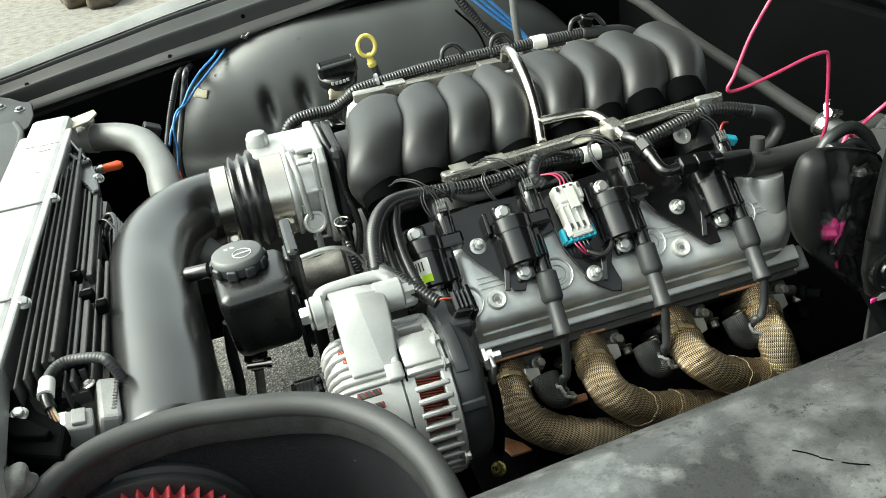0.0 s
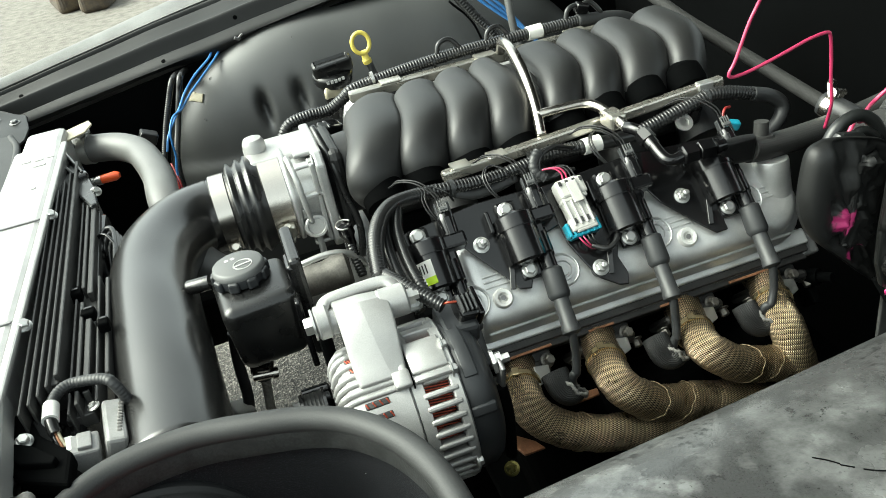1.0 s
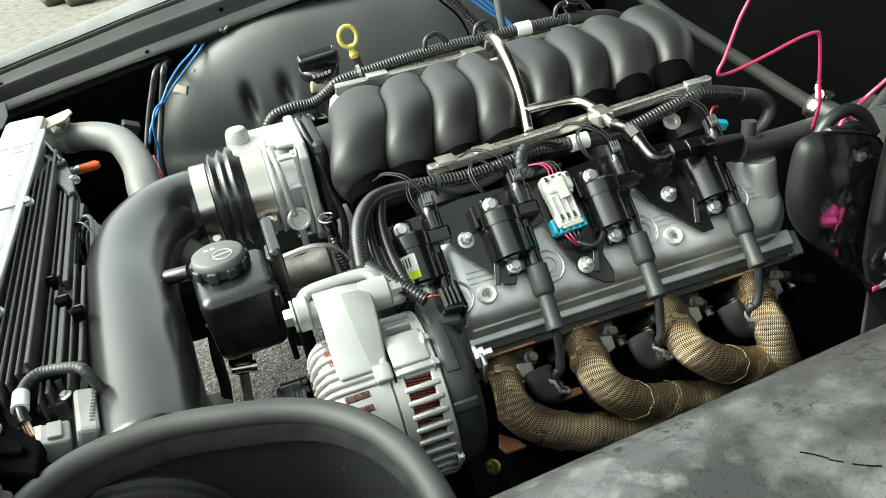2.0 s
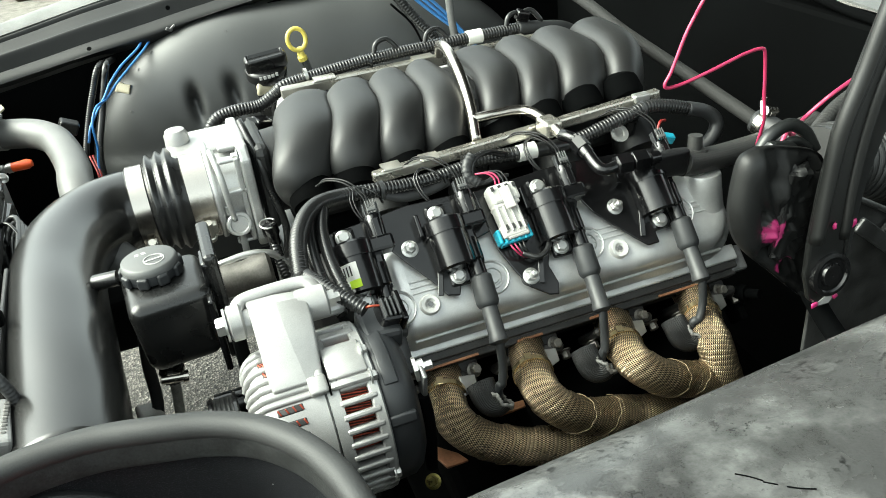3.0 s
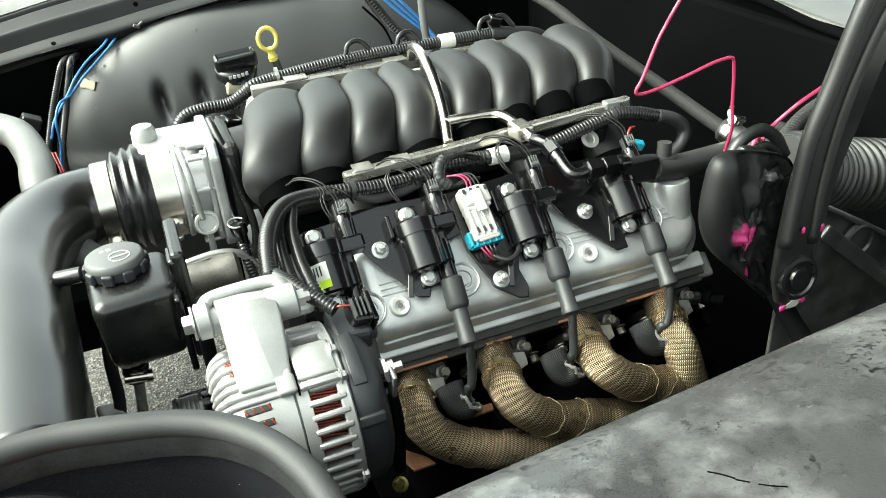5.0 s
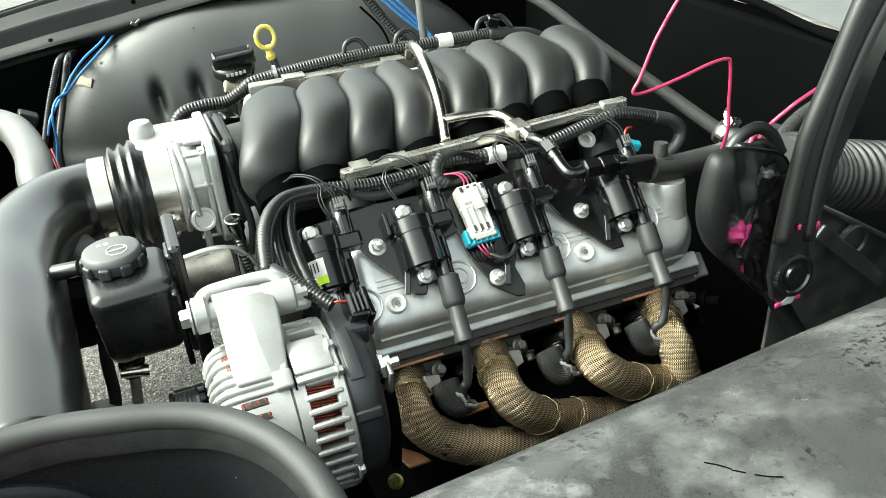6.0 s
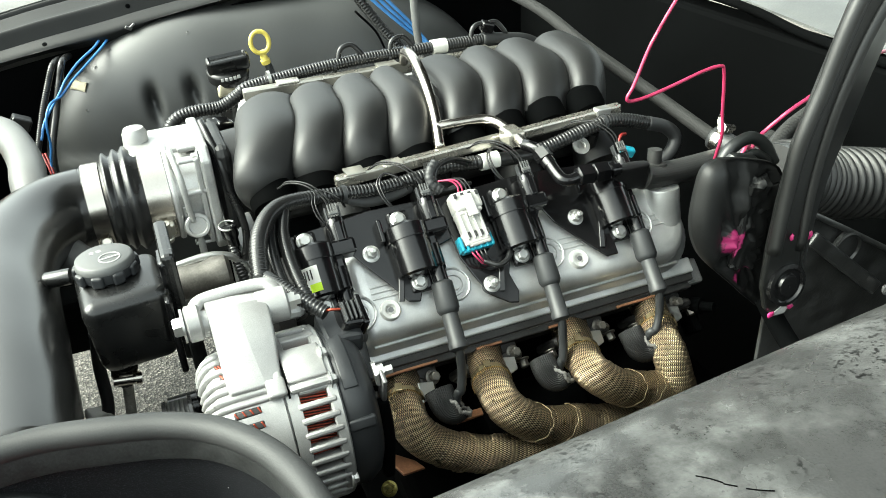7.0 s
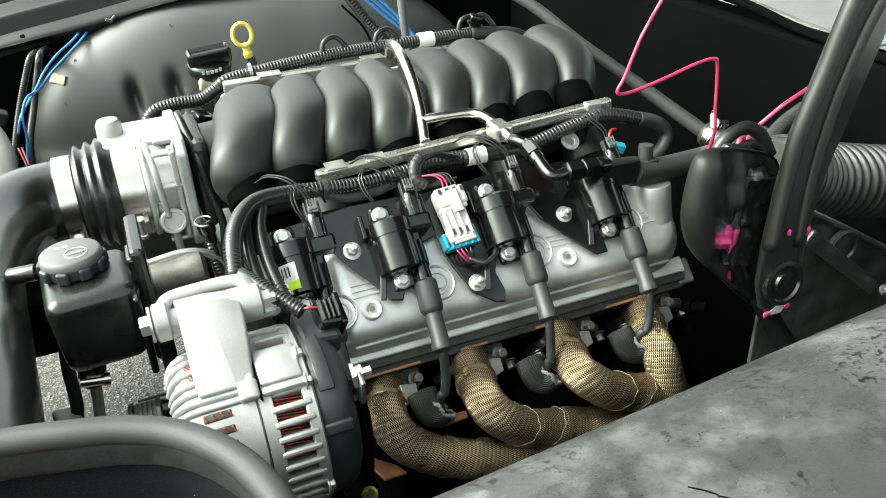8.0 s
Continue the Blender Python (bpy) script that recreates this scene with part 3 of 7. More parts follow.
    single("front_frame", box((-0.50, 0.0, 0.42), (0.07, 1.2, 0.08), 0.012), M_BAY, "black lower radiator support, added to darken the bay", "frame", kind="structure")
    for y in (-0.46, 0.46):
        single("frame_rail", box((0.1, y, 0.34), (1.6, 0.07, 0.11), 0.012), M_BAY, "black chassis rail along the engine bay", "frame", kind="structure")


def build_inner_fender():
    """Arched wheel housing on the far side: a flat face with a rounded shoulder and two pressed dents."""
    r, flat, y0, depth, p = 0.36, 0.25, 0.566, 0.13, 2.6
    rim = [(-r, 0.26, 0.0, 0.26), (-r, 0.36, 0.0, 0.36)]
    rim += [(-r * math.cos(a) ** 0.82, 0.45 + r * math.sin(a) ** 0.82, 0.0, 0.45) for a in [math.pi / 2 * k / 44 for k in range(45)]]
    rim += [(flat * k / 24, 0.45 + r, flat * k / 24, 0.45) for k in range(1, 25)]
    rim += [(flat + r * math.sin(a), 0.45 + r * math.cos(a), flat, 0.45) for a in [math.pi / 2 * k / 30 for k in range(1, 31)]]
    rho = [0.0, 0.15, 0.3] + [0.36 + 0.64 * k / 46 for k in range(47)]
    bm = bmesh.new()
    rows = []
    for x, z, cx, cz in rim:
        row = []
        for q in rho:
            px, pz = cx + q * (x - cx), cz + q * (z - cz)
            py = y0 + depth * (1 - (1 - q ** p) ** (1 / p))
            for dx, dz in ((-0.140, 0.665), (-0.068, 0.672)):
                w = math.exp(-(((px - dx) / 0.0085) ** 2) - ((pz - dz + (px - dx) * 0.5) / 0.028) ** 2)
                py += 0.034 * w
            py -= 0.009 / (1 + math.exp((pz - 0.585 - 0.02 * px) * 260))
            row.append(bm.verts.new((px, py + 0.0022 * noise.noise((px * 9, pz * 9, 3)), 0.45 + (pz - 0.45) * (0.985 if pz > 0.45 else 1))))
        rows.append(row + [bm.verts.new((x, 0.78, 0.45 + (z - 0.45) * (0.985 if z > 0.45 else 1)))])
    for a, b in zip(rows, rows[1:]):
        for k in range(len(rho)):
            bm.faces.new((a[k], a[k + 1], b[k + 1], b[k])).smooth = True
    bmesh.ops.remove_doubles(bm, verts=bm.verts, dist=0.0003)
    bmesh.ops.recalc_face_normals(bm, faces=bm.faces)
    inner = new("inner_fender")
    tagged(inner, "satin black pressed steel wheel housing with two dents", "inner fender", kind="structure")
    part("shell", bm, M_HOUSING, inner)
    for at in ((-0.2223, 0.6386, 0.7331), (-0.2543, 0.6154, 0.6666), (-0.0952, 0.6631, 0.7942), (-0.0544, 0.6258, 0.7738), (-0.1918, 0.6464, 0.7571)):
        part("plug", lathe([(-0.002, 0.0030), (0.0008, 0.0030), (0.0010, 0.0022), (0.0002, 0.0016)], at, (-0.2, -0.75, 0.5), 14), M_HOUSING, inner)
    part("edge_weld", tube([(0.25, 0.575, 0.78), (0.29, 0.573, 0.73), (0.31, 0.571, 0.66), (0.31, 0.57, 0.6)], 0.0022, 8), M_BAY, inner)
    part("tape_scrap", crumple(box((-0.2585, 0.637, 0.706), (0.030, 0.004, 0.017), 0.001, Euler((-0.5, 0.15, -0.65)).to_matrix()), 0.003, 150), M_CREAM, inner, "torn cream tape scrap")


# ---- engine castings ----
def build_block():
    e = thing("engine_block", (0.15, 0, 0.24), "dark iron engine block with cylinder heads, low shade in its black", "engine")
    # block and pan in bay black, so the shade down here is in their colour
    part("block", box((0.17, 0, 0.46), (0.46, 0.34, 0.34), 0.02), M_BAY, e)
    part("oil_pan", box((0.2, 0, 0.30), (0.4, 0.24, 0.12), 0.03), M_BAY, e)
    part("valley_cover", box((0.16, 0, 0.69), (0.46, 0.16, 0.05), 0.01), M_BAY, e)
    part("front_cover", box((-0.07, 0, 0.52), (0.06, 0.26, 0.30), 0.02), M_STEEL, e)
    # near head: machined rail, side wall, exhaust bosses
    h = part("cylinder_head", box(bank(0.175, 0.3040, 0.585), (0.415, 0.125, 0.11), 0.006, R45), M_STEEL, e, "machined grey cylinder head")
    part("head_rail", box(bank(0.177, 0.2615, 0.642), (0.412, 0.018, 0.012), 0.002, R45), M_CAST, e)
    part("rear_lug", box(bank(0.386, 0.254, 0.632), (0.022, 0.03, 0.014), 0.003, R45), M_STEEL, e)
    part("head_step", box(bank(0.177, 0.2490, 0.634), (0.408, 0.010, 0.020), 0.0015, R45), M_HEAD, e)
    part("head_step", box(bank(0.177, 0.2410, 0.628), (0.404, 0.009, 0.020), 0.0015, R45), M_HEAD, e)
    for u, w in ((0.02, 0.07), (0.115, 0.03), (0.205, 0.035), (0.305, 0.06)):
        part("gasket_edge", box(bank(u, 0.2385, 0.6395), (w, 0.003, 0.004), 0.0008, R45), M_RUST, e, "coppery gasket edge")
    for i in range(4):
        part("exhaust_flange", box(bank(0.005 + 0.1118 * i, 0.222, 0.60), (0.075, 0.012, 0.06), 0.006, R45), M_HEAD, e)
        for du in (-0.036, 0.04):
            part("flange_bolt", bolt(bank(0.005 + 0.1118 * i + du, 0.216, 0.612), -UP_BANK + OUT_BANK * 0.2, 0.0052, 0.009), M_OLDCAST, e)
    # parts below the headers: their shade is likewise put into the black
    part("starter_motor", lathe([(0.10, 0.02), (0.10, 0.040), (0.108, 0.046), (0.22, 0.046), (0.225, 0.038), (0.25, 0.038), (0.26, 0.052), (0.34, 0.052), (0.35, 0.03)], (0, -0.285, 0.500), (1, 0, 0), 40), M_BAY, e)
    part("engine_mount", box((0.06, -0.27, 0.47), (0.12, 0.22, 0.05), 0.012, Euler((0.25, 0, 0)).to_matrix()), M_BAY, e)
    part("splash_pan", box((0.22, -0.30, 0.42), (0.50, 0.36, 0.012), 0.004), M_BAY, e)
    part("far_head", box((0.17, 0.27, 0.66), (0.42, 0.13, 0.10), 0.008, Matrix.Rotation(radians(-45), 3, "X")), M_STEEL, e)
    part("far_cover", box((0.17, 0.30, 0.70), (0.41, 0.12, 0.05), 0.02, Matrix.Rotation(radians(-45), 3, "X")), M_CAST, e)
    # rear of the near head
    part("sender", lathe([(0, 0.010), (0.014, 0.010), (0.014, 0.006), (0.03, 0.006)], bank(0.385, 0.218, 0.612), (0.3, -0.6, 0.2), 12), M_BAY, e)
    part("lifting_lug", box(bank(0.386, 0.20, 0.595), (0.010, 0.03, 0.03), 0.003, R45), M_BAY, e)


def build_valve_cover():
    vc = thing("valve_cover", bank(0.176, 0.31, 0.64), "cast aluminium valve cover with ribs and ring bosses", "valve cover")
    # domed body: rounded outline shrinking towards the top
    bm = bmesh.new()
    levels = ((0.644, 0.0), (0.652, 0.0), (0.654, 0.008), (0.664, 0.010), (0.671, 0.0135), (0.6745, 0.020), (0.6755, 0.028))
    u0, u1, v0, v1 = -0.028, 0.390, 0.2600, 0.377
    rings = []
    for n, inset in levels:
        ring = []
        for cu, cv, r, a0 in ((u1, v1, 0.045, 0), (u0, v1, 0.022, 90), (u0, v0, 0.020, 180), (u1, v0, 0.052, 270)):
            su, sv = (1 if cu == u1 else -1), (1 if cv == v1 else -1)
            q = max(r - inset, 0.006)
            for k in range(9):
                a = radians(a0 + 90 * k / 8)
                ring.append(bm.verts.new(bank(cu - su * (inset + q) + q * math.cos(a), cv - sv * (inset + q) + q * math.sin(a), n)))
        rings.append(ring)
    for a, b in zip(rings, rings[1:]):
        for k in range(len(a)):
            bm.faces.new((a[k], a[(k + 1) % len(a)], b[(k + 1) % len(a)], b[k])).smooth = True
    bm.faces.new(rings[-1])
    bmesh.ops.recalc_face_normals(bm, faces=bm.faces)
    part("cover_body", bm, M_CAST, vc)
    top = 0.6755
    for u in (0.014, 0.232):
        b = part("cover_bolt", lathe([(-0.004, 0.0115), (0.004, 0.0105), (0.0052, 0.0092), (0.0046, 0.0060), (0.0010, 0.0035)], bank(u, 0.297, top), OUT_BANK, 28), M_DISH, vc, "bright flanged cover bolt in a rubber seat")
        part("socket", lathe([(0, 0.0030), (0.0010, 0.0030)], bank(u, 0.297, top + 0.0040), OUT_BANK, 6), M_STEEL, b)
    for u, v in ((-0.018, 0.302), (0.086, 0.306), (0.200, 0.312), (0.316, 0.318)):
        part("ring_boss", lathe([(-0.004, 0.0192), (0.0022, 0.0186), (0.0030, 0.0176), (0.0024, 0.0166), (-0.0012, 0.0160), (-0.0012, 0.0128), (0.0028, 0.0120), (0.0030, 0.0098), (0.0004, 0.0092), (0.0004, 0.0072), (0.0040, 0.0064), (0.0042, 0.0040)], bank(u, v, top), OUT_BANK, 32), M_CAST, vc)
    for a, b in ((0.0, 0.030), (0.205, 0.245), (0.325, 0.352)):
        for v in (0.312, 0.318, 0.324):
            part("rib", box(bank((a + b) / 2, v, top + 0.0004), (b - a, 0.0022, 0.002), 0.0008, R45), M_CAST, vc)
    part("edge_bead", box(bank(0.176, 0.2672, 0.6560), (0.37, 0.004, 0.004), 0.0015, R45), M_CAST, vc)
    part("filler_boss", lathe([(-0.060, 0.0235), (-0.030, 0.0212), (-0.018, 0.0204), (-0.003, 0.0198), (-0.0005, 0.0190), (0.0, 0.0176), (0.0, 0.0)], (0.360, -0.235, 0.733), (0, 0.12, 1), 40), M_CAST, vc)
    part("filler_bolt", bolt((0.354, -0.231, 0.733), (0, 0.12, 1), 0.0065, 0.006), M_ZINC, vc)
    return vc


def build_intake():
    it = thing("intake_manifold", (0.16, 0, 0.70), "satin black moulded intake manifold with eight arched runners", "intake manifold")
    edges = [-0.074, -0.003, 0.053, 0.104, 0.151, 0.168, 0.229, 0.281, 0.343, 0.404]
    feet = [-0.104, -0.032, 0.027, 0.082, 0.139, 0.152, 0.204, 0.256, 0.321, 0.376]
    names = [0, 1, 2, 3, None, 4, 5, 6, 7]
    base = [(-0.070, 0.722), (-0.090, 0.742), (-0.1045, 0.765), (-0.109, 0.785), (-0.104, 0.806), (-0.090, 0.825), (-0.068, 0.838), (-0.04, 0.8445), (0.0, 0.8465)]
    fine = spline([(0, y, z) for y, z in base] + [(0, -y, z) for y, z in base[-2::-1]], 5)
    core = Vector((0, 0, 0.775))

    def runner(x0, x1, f0, f1, first, last):
        bm = bmesh.new()
        rows, n = [], 16
        for i in range(n + 1):
            t = i / n
            bulge = 1 - abs(2 * t ** 0.86 - 1) ** 2.3
            low = 0.84
            if (first and t < 0.5) or (last and t > 0.5):
                bulge = math.sin(math.pi * t) ** 0.45
                low = 0.62
            k = low + (1 - low) * bulge
            x = x0 + (x1 - x0) * t
            row = []
            for q in fine:
                p = core + (Vector((0, q.y, q.z)) - core) * k
                p.z -= 0.018 * max(0.0, min(1.0, (0.30 - x) / 0.38)) * max(0.0, (p.z - 0.74) / 0.1)
                low_x = f0 + (f1 - f0) * t
                f = max(-1.0, min(1.0, -p.y / 0.095))
                p.x = x + (low_x - x) * f + 0.006 * math.sin(math.pi * f)
                row.append(bm.verts.new(p))
            rows.append(row)
        for a, b in zip(rows, rows[1:]):
            for j in range(len(fine) - 1):
                bm.faces.new((a[j], a[j + 1], b[j + 1], b[j])).smooth = True
        for row in (rows[0], rows[-1]):
            bm.faces.new(row)
        bmesh.ops.recalc_face_normals(bm, faces=bm.faces)
        return bm

    for (a, b), (fa, fb), n in zip(zip(edges, edges[1:]), zip(feet, feet[1:]), names):
        if n is None:
            part("centre_web", box(((a + b) / 2, 0, 0.772), (b - a + 0.01, 0.17, 0.085), 0.03, None, 4), M_PLASTIC, it)
        else:
            part("runner", runner(a, b, fa, fb, n == 0, n == 7), M_PLASTIC, it)
    part("plenum", box((0.16, 0, 0.735), (0.47, 0.15, 0.07), 0.02), M_PLASTIC, it)
    part("throttle_flange", box((-0.098, 0, 0.755), (0.020, 0.108, 0.108), 0.012), M_PLASTIC, it)
    part("neck", lathe([(-0.09, 0.05), (-0.06, 0.052), (-0.02, 0.045)], (0, 0, 0.755), (1, 0, 0), 32), M_PLASTIC, it)
    # feet in bay black: shade under the runners is put into their colour
    for x, z in ((-0.058, 0.752), (-0.006, 0.756), (0.054, 0.759), (0.111, 0.762), (0.178, 0.770), (0.230, 0.776), (0.284, 0.782), (0.338, 0.786)):
        part("runner_foot", lathe([(0.0, 0.015), (0.003, 0.0235), (0.010, 0.0255), (0.028, 0.0255), (0.036, 0.018)], (x, -0.110, z - 0.006), (0, 0.80, 0.60), 32), M_BAY, it)
    for i in range(4):
        u = 0.03 + 0.1118 * i
        part("port_foot", lathe([(0, 0.030), (0.012, 0.030), (0.035, 0.024)], (u - 0.012, -0.115, 0.715), (0, 0.7, 0.7), 24), M_PLASTIC, it)
        part("port_foot", lathe([(0, 0.030), (0.012, 0.030), (0.035, 0.024)], (u + 0.012, 0.115, 0.715), (0, -0.7, 0.7), 24), M_PLASTIC, it)


def build_fuel_rails():
    fr = thing("fuel_rail", (0.17, 0, 0.74), "plated steel fuel rails joined by a bright crossover pipe", "fuel rail")
    part("rail", box((0.190, -0.124, 0.7805), (0.365, 0.012, 0.0135), 0.003, Matrix.Rotation(-0.048, 3, "Y")), M_NICKEL, fr)
    part("rail", box((0.155, 0.132, 0.802), (0.39, 0.013, 0.016), 0.003), M_NICKEL, fr)
    part("crossover_pipe", tube([(0.185, 0.128, 0.812), (0.168, 0.07, 0.842), (0.157, 0.01, 0.851), (0.150, -0.045, 0.838), (0.144, -0.085, 0.812), (0.136, -0.118, 0.782)], 0.0068, 14), M_CHROME, fr)
    part("branch_pipe", tube([(0.1405, -0.098, 0.8015), (0.160, -0.102, 0.803), (0.185, -0.104, 0.803), (0.200, -0.108, 0.802), (0.2085, -0.120, 0.800), (0.211, -0.140, 0.798), (0.211, -0.165, 0.797), (0.210, -0.185, 0.796)], 0.0062, 14), M_CHROME, fr)
    part("branch_tip", tube([(0.210, -0.184, 0.796), (0.213, -0.194, 0.797), (0.2175, -0.203, 0.7955)], 0.0066, 14), M_GLOSS, fr)
    b = part("branch_block", box((0.211, -0.152, 0.795), (0.020, 0.030, 0.018), 0.003), M_NICKEL, fr)
    part("hex_fitting", joined(lathe([(0, 0.0068), (0.006, 0.0068), (0.006, 0.0098), (0.019, 0.0098), (0.020, 0.0085)], (0.2165, -0.200, 0.797), (0.12, -0.88, -0.40), 6), lathe([(0.019, 0.0078), (0.028, 0.0078)], (0.2165, -0.200, 0.797), (0.12, -0.88, -0.40), 20)), M_GLOSS, fr, "black hex hose fitting")
    part("hose_end", tube([(0.2195, -0.222, 0.788), (0.2205, -0.236, 0.781), (0.2225, -0.246, 0.777), (0.229, -0.250, 0.776), (0.240, -0.250, 0.778)], 0.0066, 16), M_GLOSS, fr)
    part("connector_block", joined(lathe([(0, 0.0085), (0.0015, 0.0108), (0.017, 0.0108), (0.018, 0.0090)], (0.2375, -0.250, 0.7785), (1, 0, -0.05), 6), lathe([(0.0185, 0.0092), (0.020, 0.0112), (0.036, 0.0112), (0.038, 0.0095)], (0.2375, -0.250, 0.7785), (1, 0, -0.05), 6)), M_GLOSS, fr, "black hex swivel nuts")
    part("lock_ring", lathe([(0.037, 0.0070), (0.040, 0.0070), (0.040, 0.0092), (0.044, 0.0092), (0.044, 0.0070), (0.052, 0.0070)], (0.2375, -0.250, 0.7785), (1, 0, -0.05), 20), M_GLOSS, fr)
    for i in range(4):
        x = 0.042 + 0.098 * i
        part("injector", lathe([(0, 0.008), (0.02, 0.008), (0.02, 0.006), (0.045, 0.006)], (x, -0.124, 0.765), (0, 0.35, -1), 14), M_BRACKET, fr)
        part("injector", lathe([(0, 0.008), (0.02, 0.008), (0.02, 0.006), (0.05, 0.006)], (x - 0.02, 0.134, 0.795), (0, -0.35, -1), 14), M_BRACKET, fr)
    for x, y, z in ((0.03, -0.122, 0.7815), (0.075, -0.122, 0.7815), (0.34, -0.122, 0.7815)):
        part("rail_tab", box((x, y - 0.004, z), (0.022, 0.02, 0.003), 0.001), M_NICKEL, fr)
    for x in (0.16, 0.3, 0.02):
        part("rail_tab", box((x, 0.128, 0.812), (0.03, 0.02, 0.003), 0.001), M_NICKEL, fr)


def build_throttle():
    tb = thing("throttle_body", (-0.14, 0, 0.69), "bright cast aluminium throttle body", "throttle body")
    ax = (1, 0, 0)
    c = Vector((0, 0.0, 0.748))
    part("bore", lathe([(-0.186, 0.044), (-0.186, 0.0505), (-0.160, 0.0505), (-0.160, 0.0570), (-0.1585, 0.0580), (-0.1555, 0.0580), (-0.154, 0.0570), (-0.154, 0.0505), (-0.124, 0.0505), (-0.124, 0.042), (-0.182, 0.042)], c, ax, 64), M_THROTTLE, tb)
    flange = plate([(-0.062, -0.050), (-0.050, -0.064), (0.050, -0.064), (0.062, -0.050), (0.062, 0.050), (0.050, 0.064), (-0.050, 0.064), (-0.062, 0.050)], Matrix(((0, 0, 1, -0.1235), (1, 0, 0, 0), (0, 1, 0, 0.750), (0, 0, 0, 1))), 0.012, 0.003)
    part("flange", flange, M_THROTTLE, tb)
    part("front_rib", tube([(-0.152, -0.030, 0.808), (-0.150, -0.046, 0.800), (-0.1475, -0.0555, 0.780), (-0.1460, -0.0580, 0.752), (-0.1440, -0.0580, 0.730)], 0.0036, 14), M_THROTTLE, tb)
    part("rib", box((-0.1340, -0.0545, 0.764), (0.024, 0.009, 0.006), 0.002), M_THROTTLE, tb)
    part("rib", box((-0.1340, -0.0500, 0.801), (0.026, 0.012, 0.005), 0.002), M_THROTTLE, tb)
    part("rib", box((-0.1340, -0.0500, 0.700), (0.026, 0.012, 0.005), 0.002), M_THROTTLE, tb)
    part("inner_frame", box((-0.1270, -0.0555, 0.752), (0.006, 0.007, 0.104), 0.002), M_THROTTLE, tb)
    part("web", box((-0.1500, -0.0500, 0.742), (0.004, 0.010, 0.012), 0.001), M_THROTTLE, tb)
    part("mount_boss", lathe([(0, 0.0165), (0.010, 0.0145), (0.016, 0.0140), (0.017, 0.0130), (0.017, 0.0105), (0.0150, 0.0095), (0.0150, 0.0)], (-0.1405, -0.047, 0.7215), (0, -1, 0.30), 32), M_THROTTLE, tb, "round cast boss with a recessed face")
    part("lower_leg", box((-0.1400, -0.052, 0.694), (0.008, 0.012, 0.034), 0.003), M_THROTTLE, tb)
    housing = box((-0.156, 0.026, 0.7960), (0.084, 0.074, 0.016), 0.006, None, 3)
    part("motor_housing", housing, M_BRIGHT, tb, "bright cast cover")
    part("housing_step", box((-0.130, -0.002, 0.804), (0.026, 0.050, 0.006), 0.002), M_BRIGHT, tb)
    part("motor_cap", lathe([(-0.03, 0.0140), (0.008, 0.0140), (0.014, 0.011), (0.016, 0.004)], (-0.183, 0.03, 0.806), (0, 0, 1), 32), M_BRIGHT, tb)
    for dz in (0.048, -0.048):
        part("flange_bolt", bolt((-0.124, -0.05, 0.755 + dz), (-1, 0, 0), 0.005, 0.006), M_ZINC, tb)
    cp = thing("intake_coupler", (-0.215, 0, 0.70), "black ribbed rubber coupler with steel clamps", "coupler")
    prof = [(-0.249, 0.0435), (-0.249, 0.0465), (-0.229, 0.0470), (-0.2270, 0.0500), (-0.2240, 0.0565), (-0.2220, 0.0570), (-0.2180, 0.0520), (-0.2160, 0.0520), (-0.2120, 0.0585), (-0.2098, 0.0590), (-0.2064, 0.0550), (-0.2050, 0.0550), (-0.2012, 0.0605), (-0.1990, 0.0607), (-0.1950, 0.0565), (-0.1900, 0.0538), (-0.161, 0.0535), (-0.161, 0.045)]
    part("bellows", lathe(prof, c, ax, 64, sharp=False), M_LOOM, cp)
    def worm(centre, r, width, away):
        """A broad steel band with its slotted screw housing."""
        d = Vector((0, away[0], away[1])).normalized()
        t = Vector((1, 0, 0)).cross(d)
        o = centre + d * (r + 0.0040)
        frame3 = Matrix((Vector((1, 0, 0)), t, d)).transposed()
        bm = joined(box(o - d * 0.001, (width * 0.72, 0.017, 0.0075), 0.0018, frame3), lathe([(-0.014, 0.0042), (0.010, 0.0042), (0.011, 0.0056), (0.016, 0.0056), (0.017, 0.0045)], o + d * 0.002, t, 12))
        return joined(bm, *[box(centre + (d * math.cos(q) - t * math.sin(q)) * (r + 0.0014), (width * 0.5, 0.0014, 0.0008), 0.0002, Matrix((Vector((1, 0, 0)), t * math.cos(q) + d * math.sin(q), d * math.cos(q) - t * math.sin(q))).transposed()) for q in (-0.55, -0.47, -0.39, -0.31)])
    for x, r, width, away in ((-0.1740, 0.0540, 0.026, (-0.95, -0.42)), (-0.2385, 0.0472, 0.018, (-0.9, -0.75))):
        band = part("clamp", clamp_band(c + Vector((x, 0, 0)), ax, r, width), M_CHROME, cp, "polished worm-drive clamp")
        part("worm_screw", worm(c + Vector((x, 0, 0)), r, width, away), M_NICKEL, band, "slotted clamp screw housing")


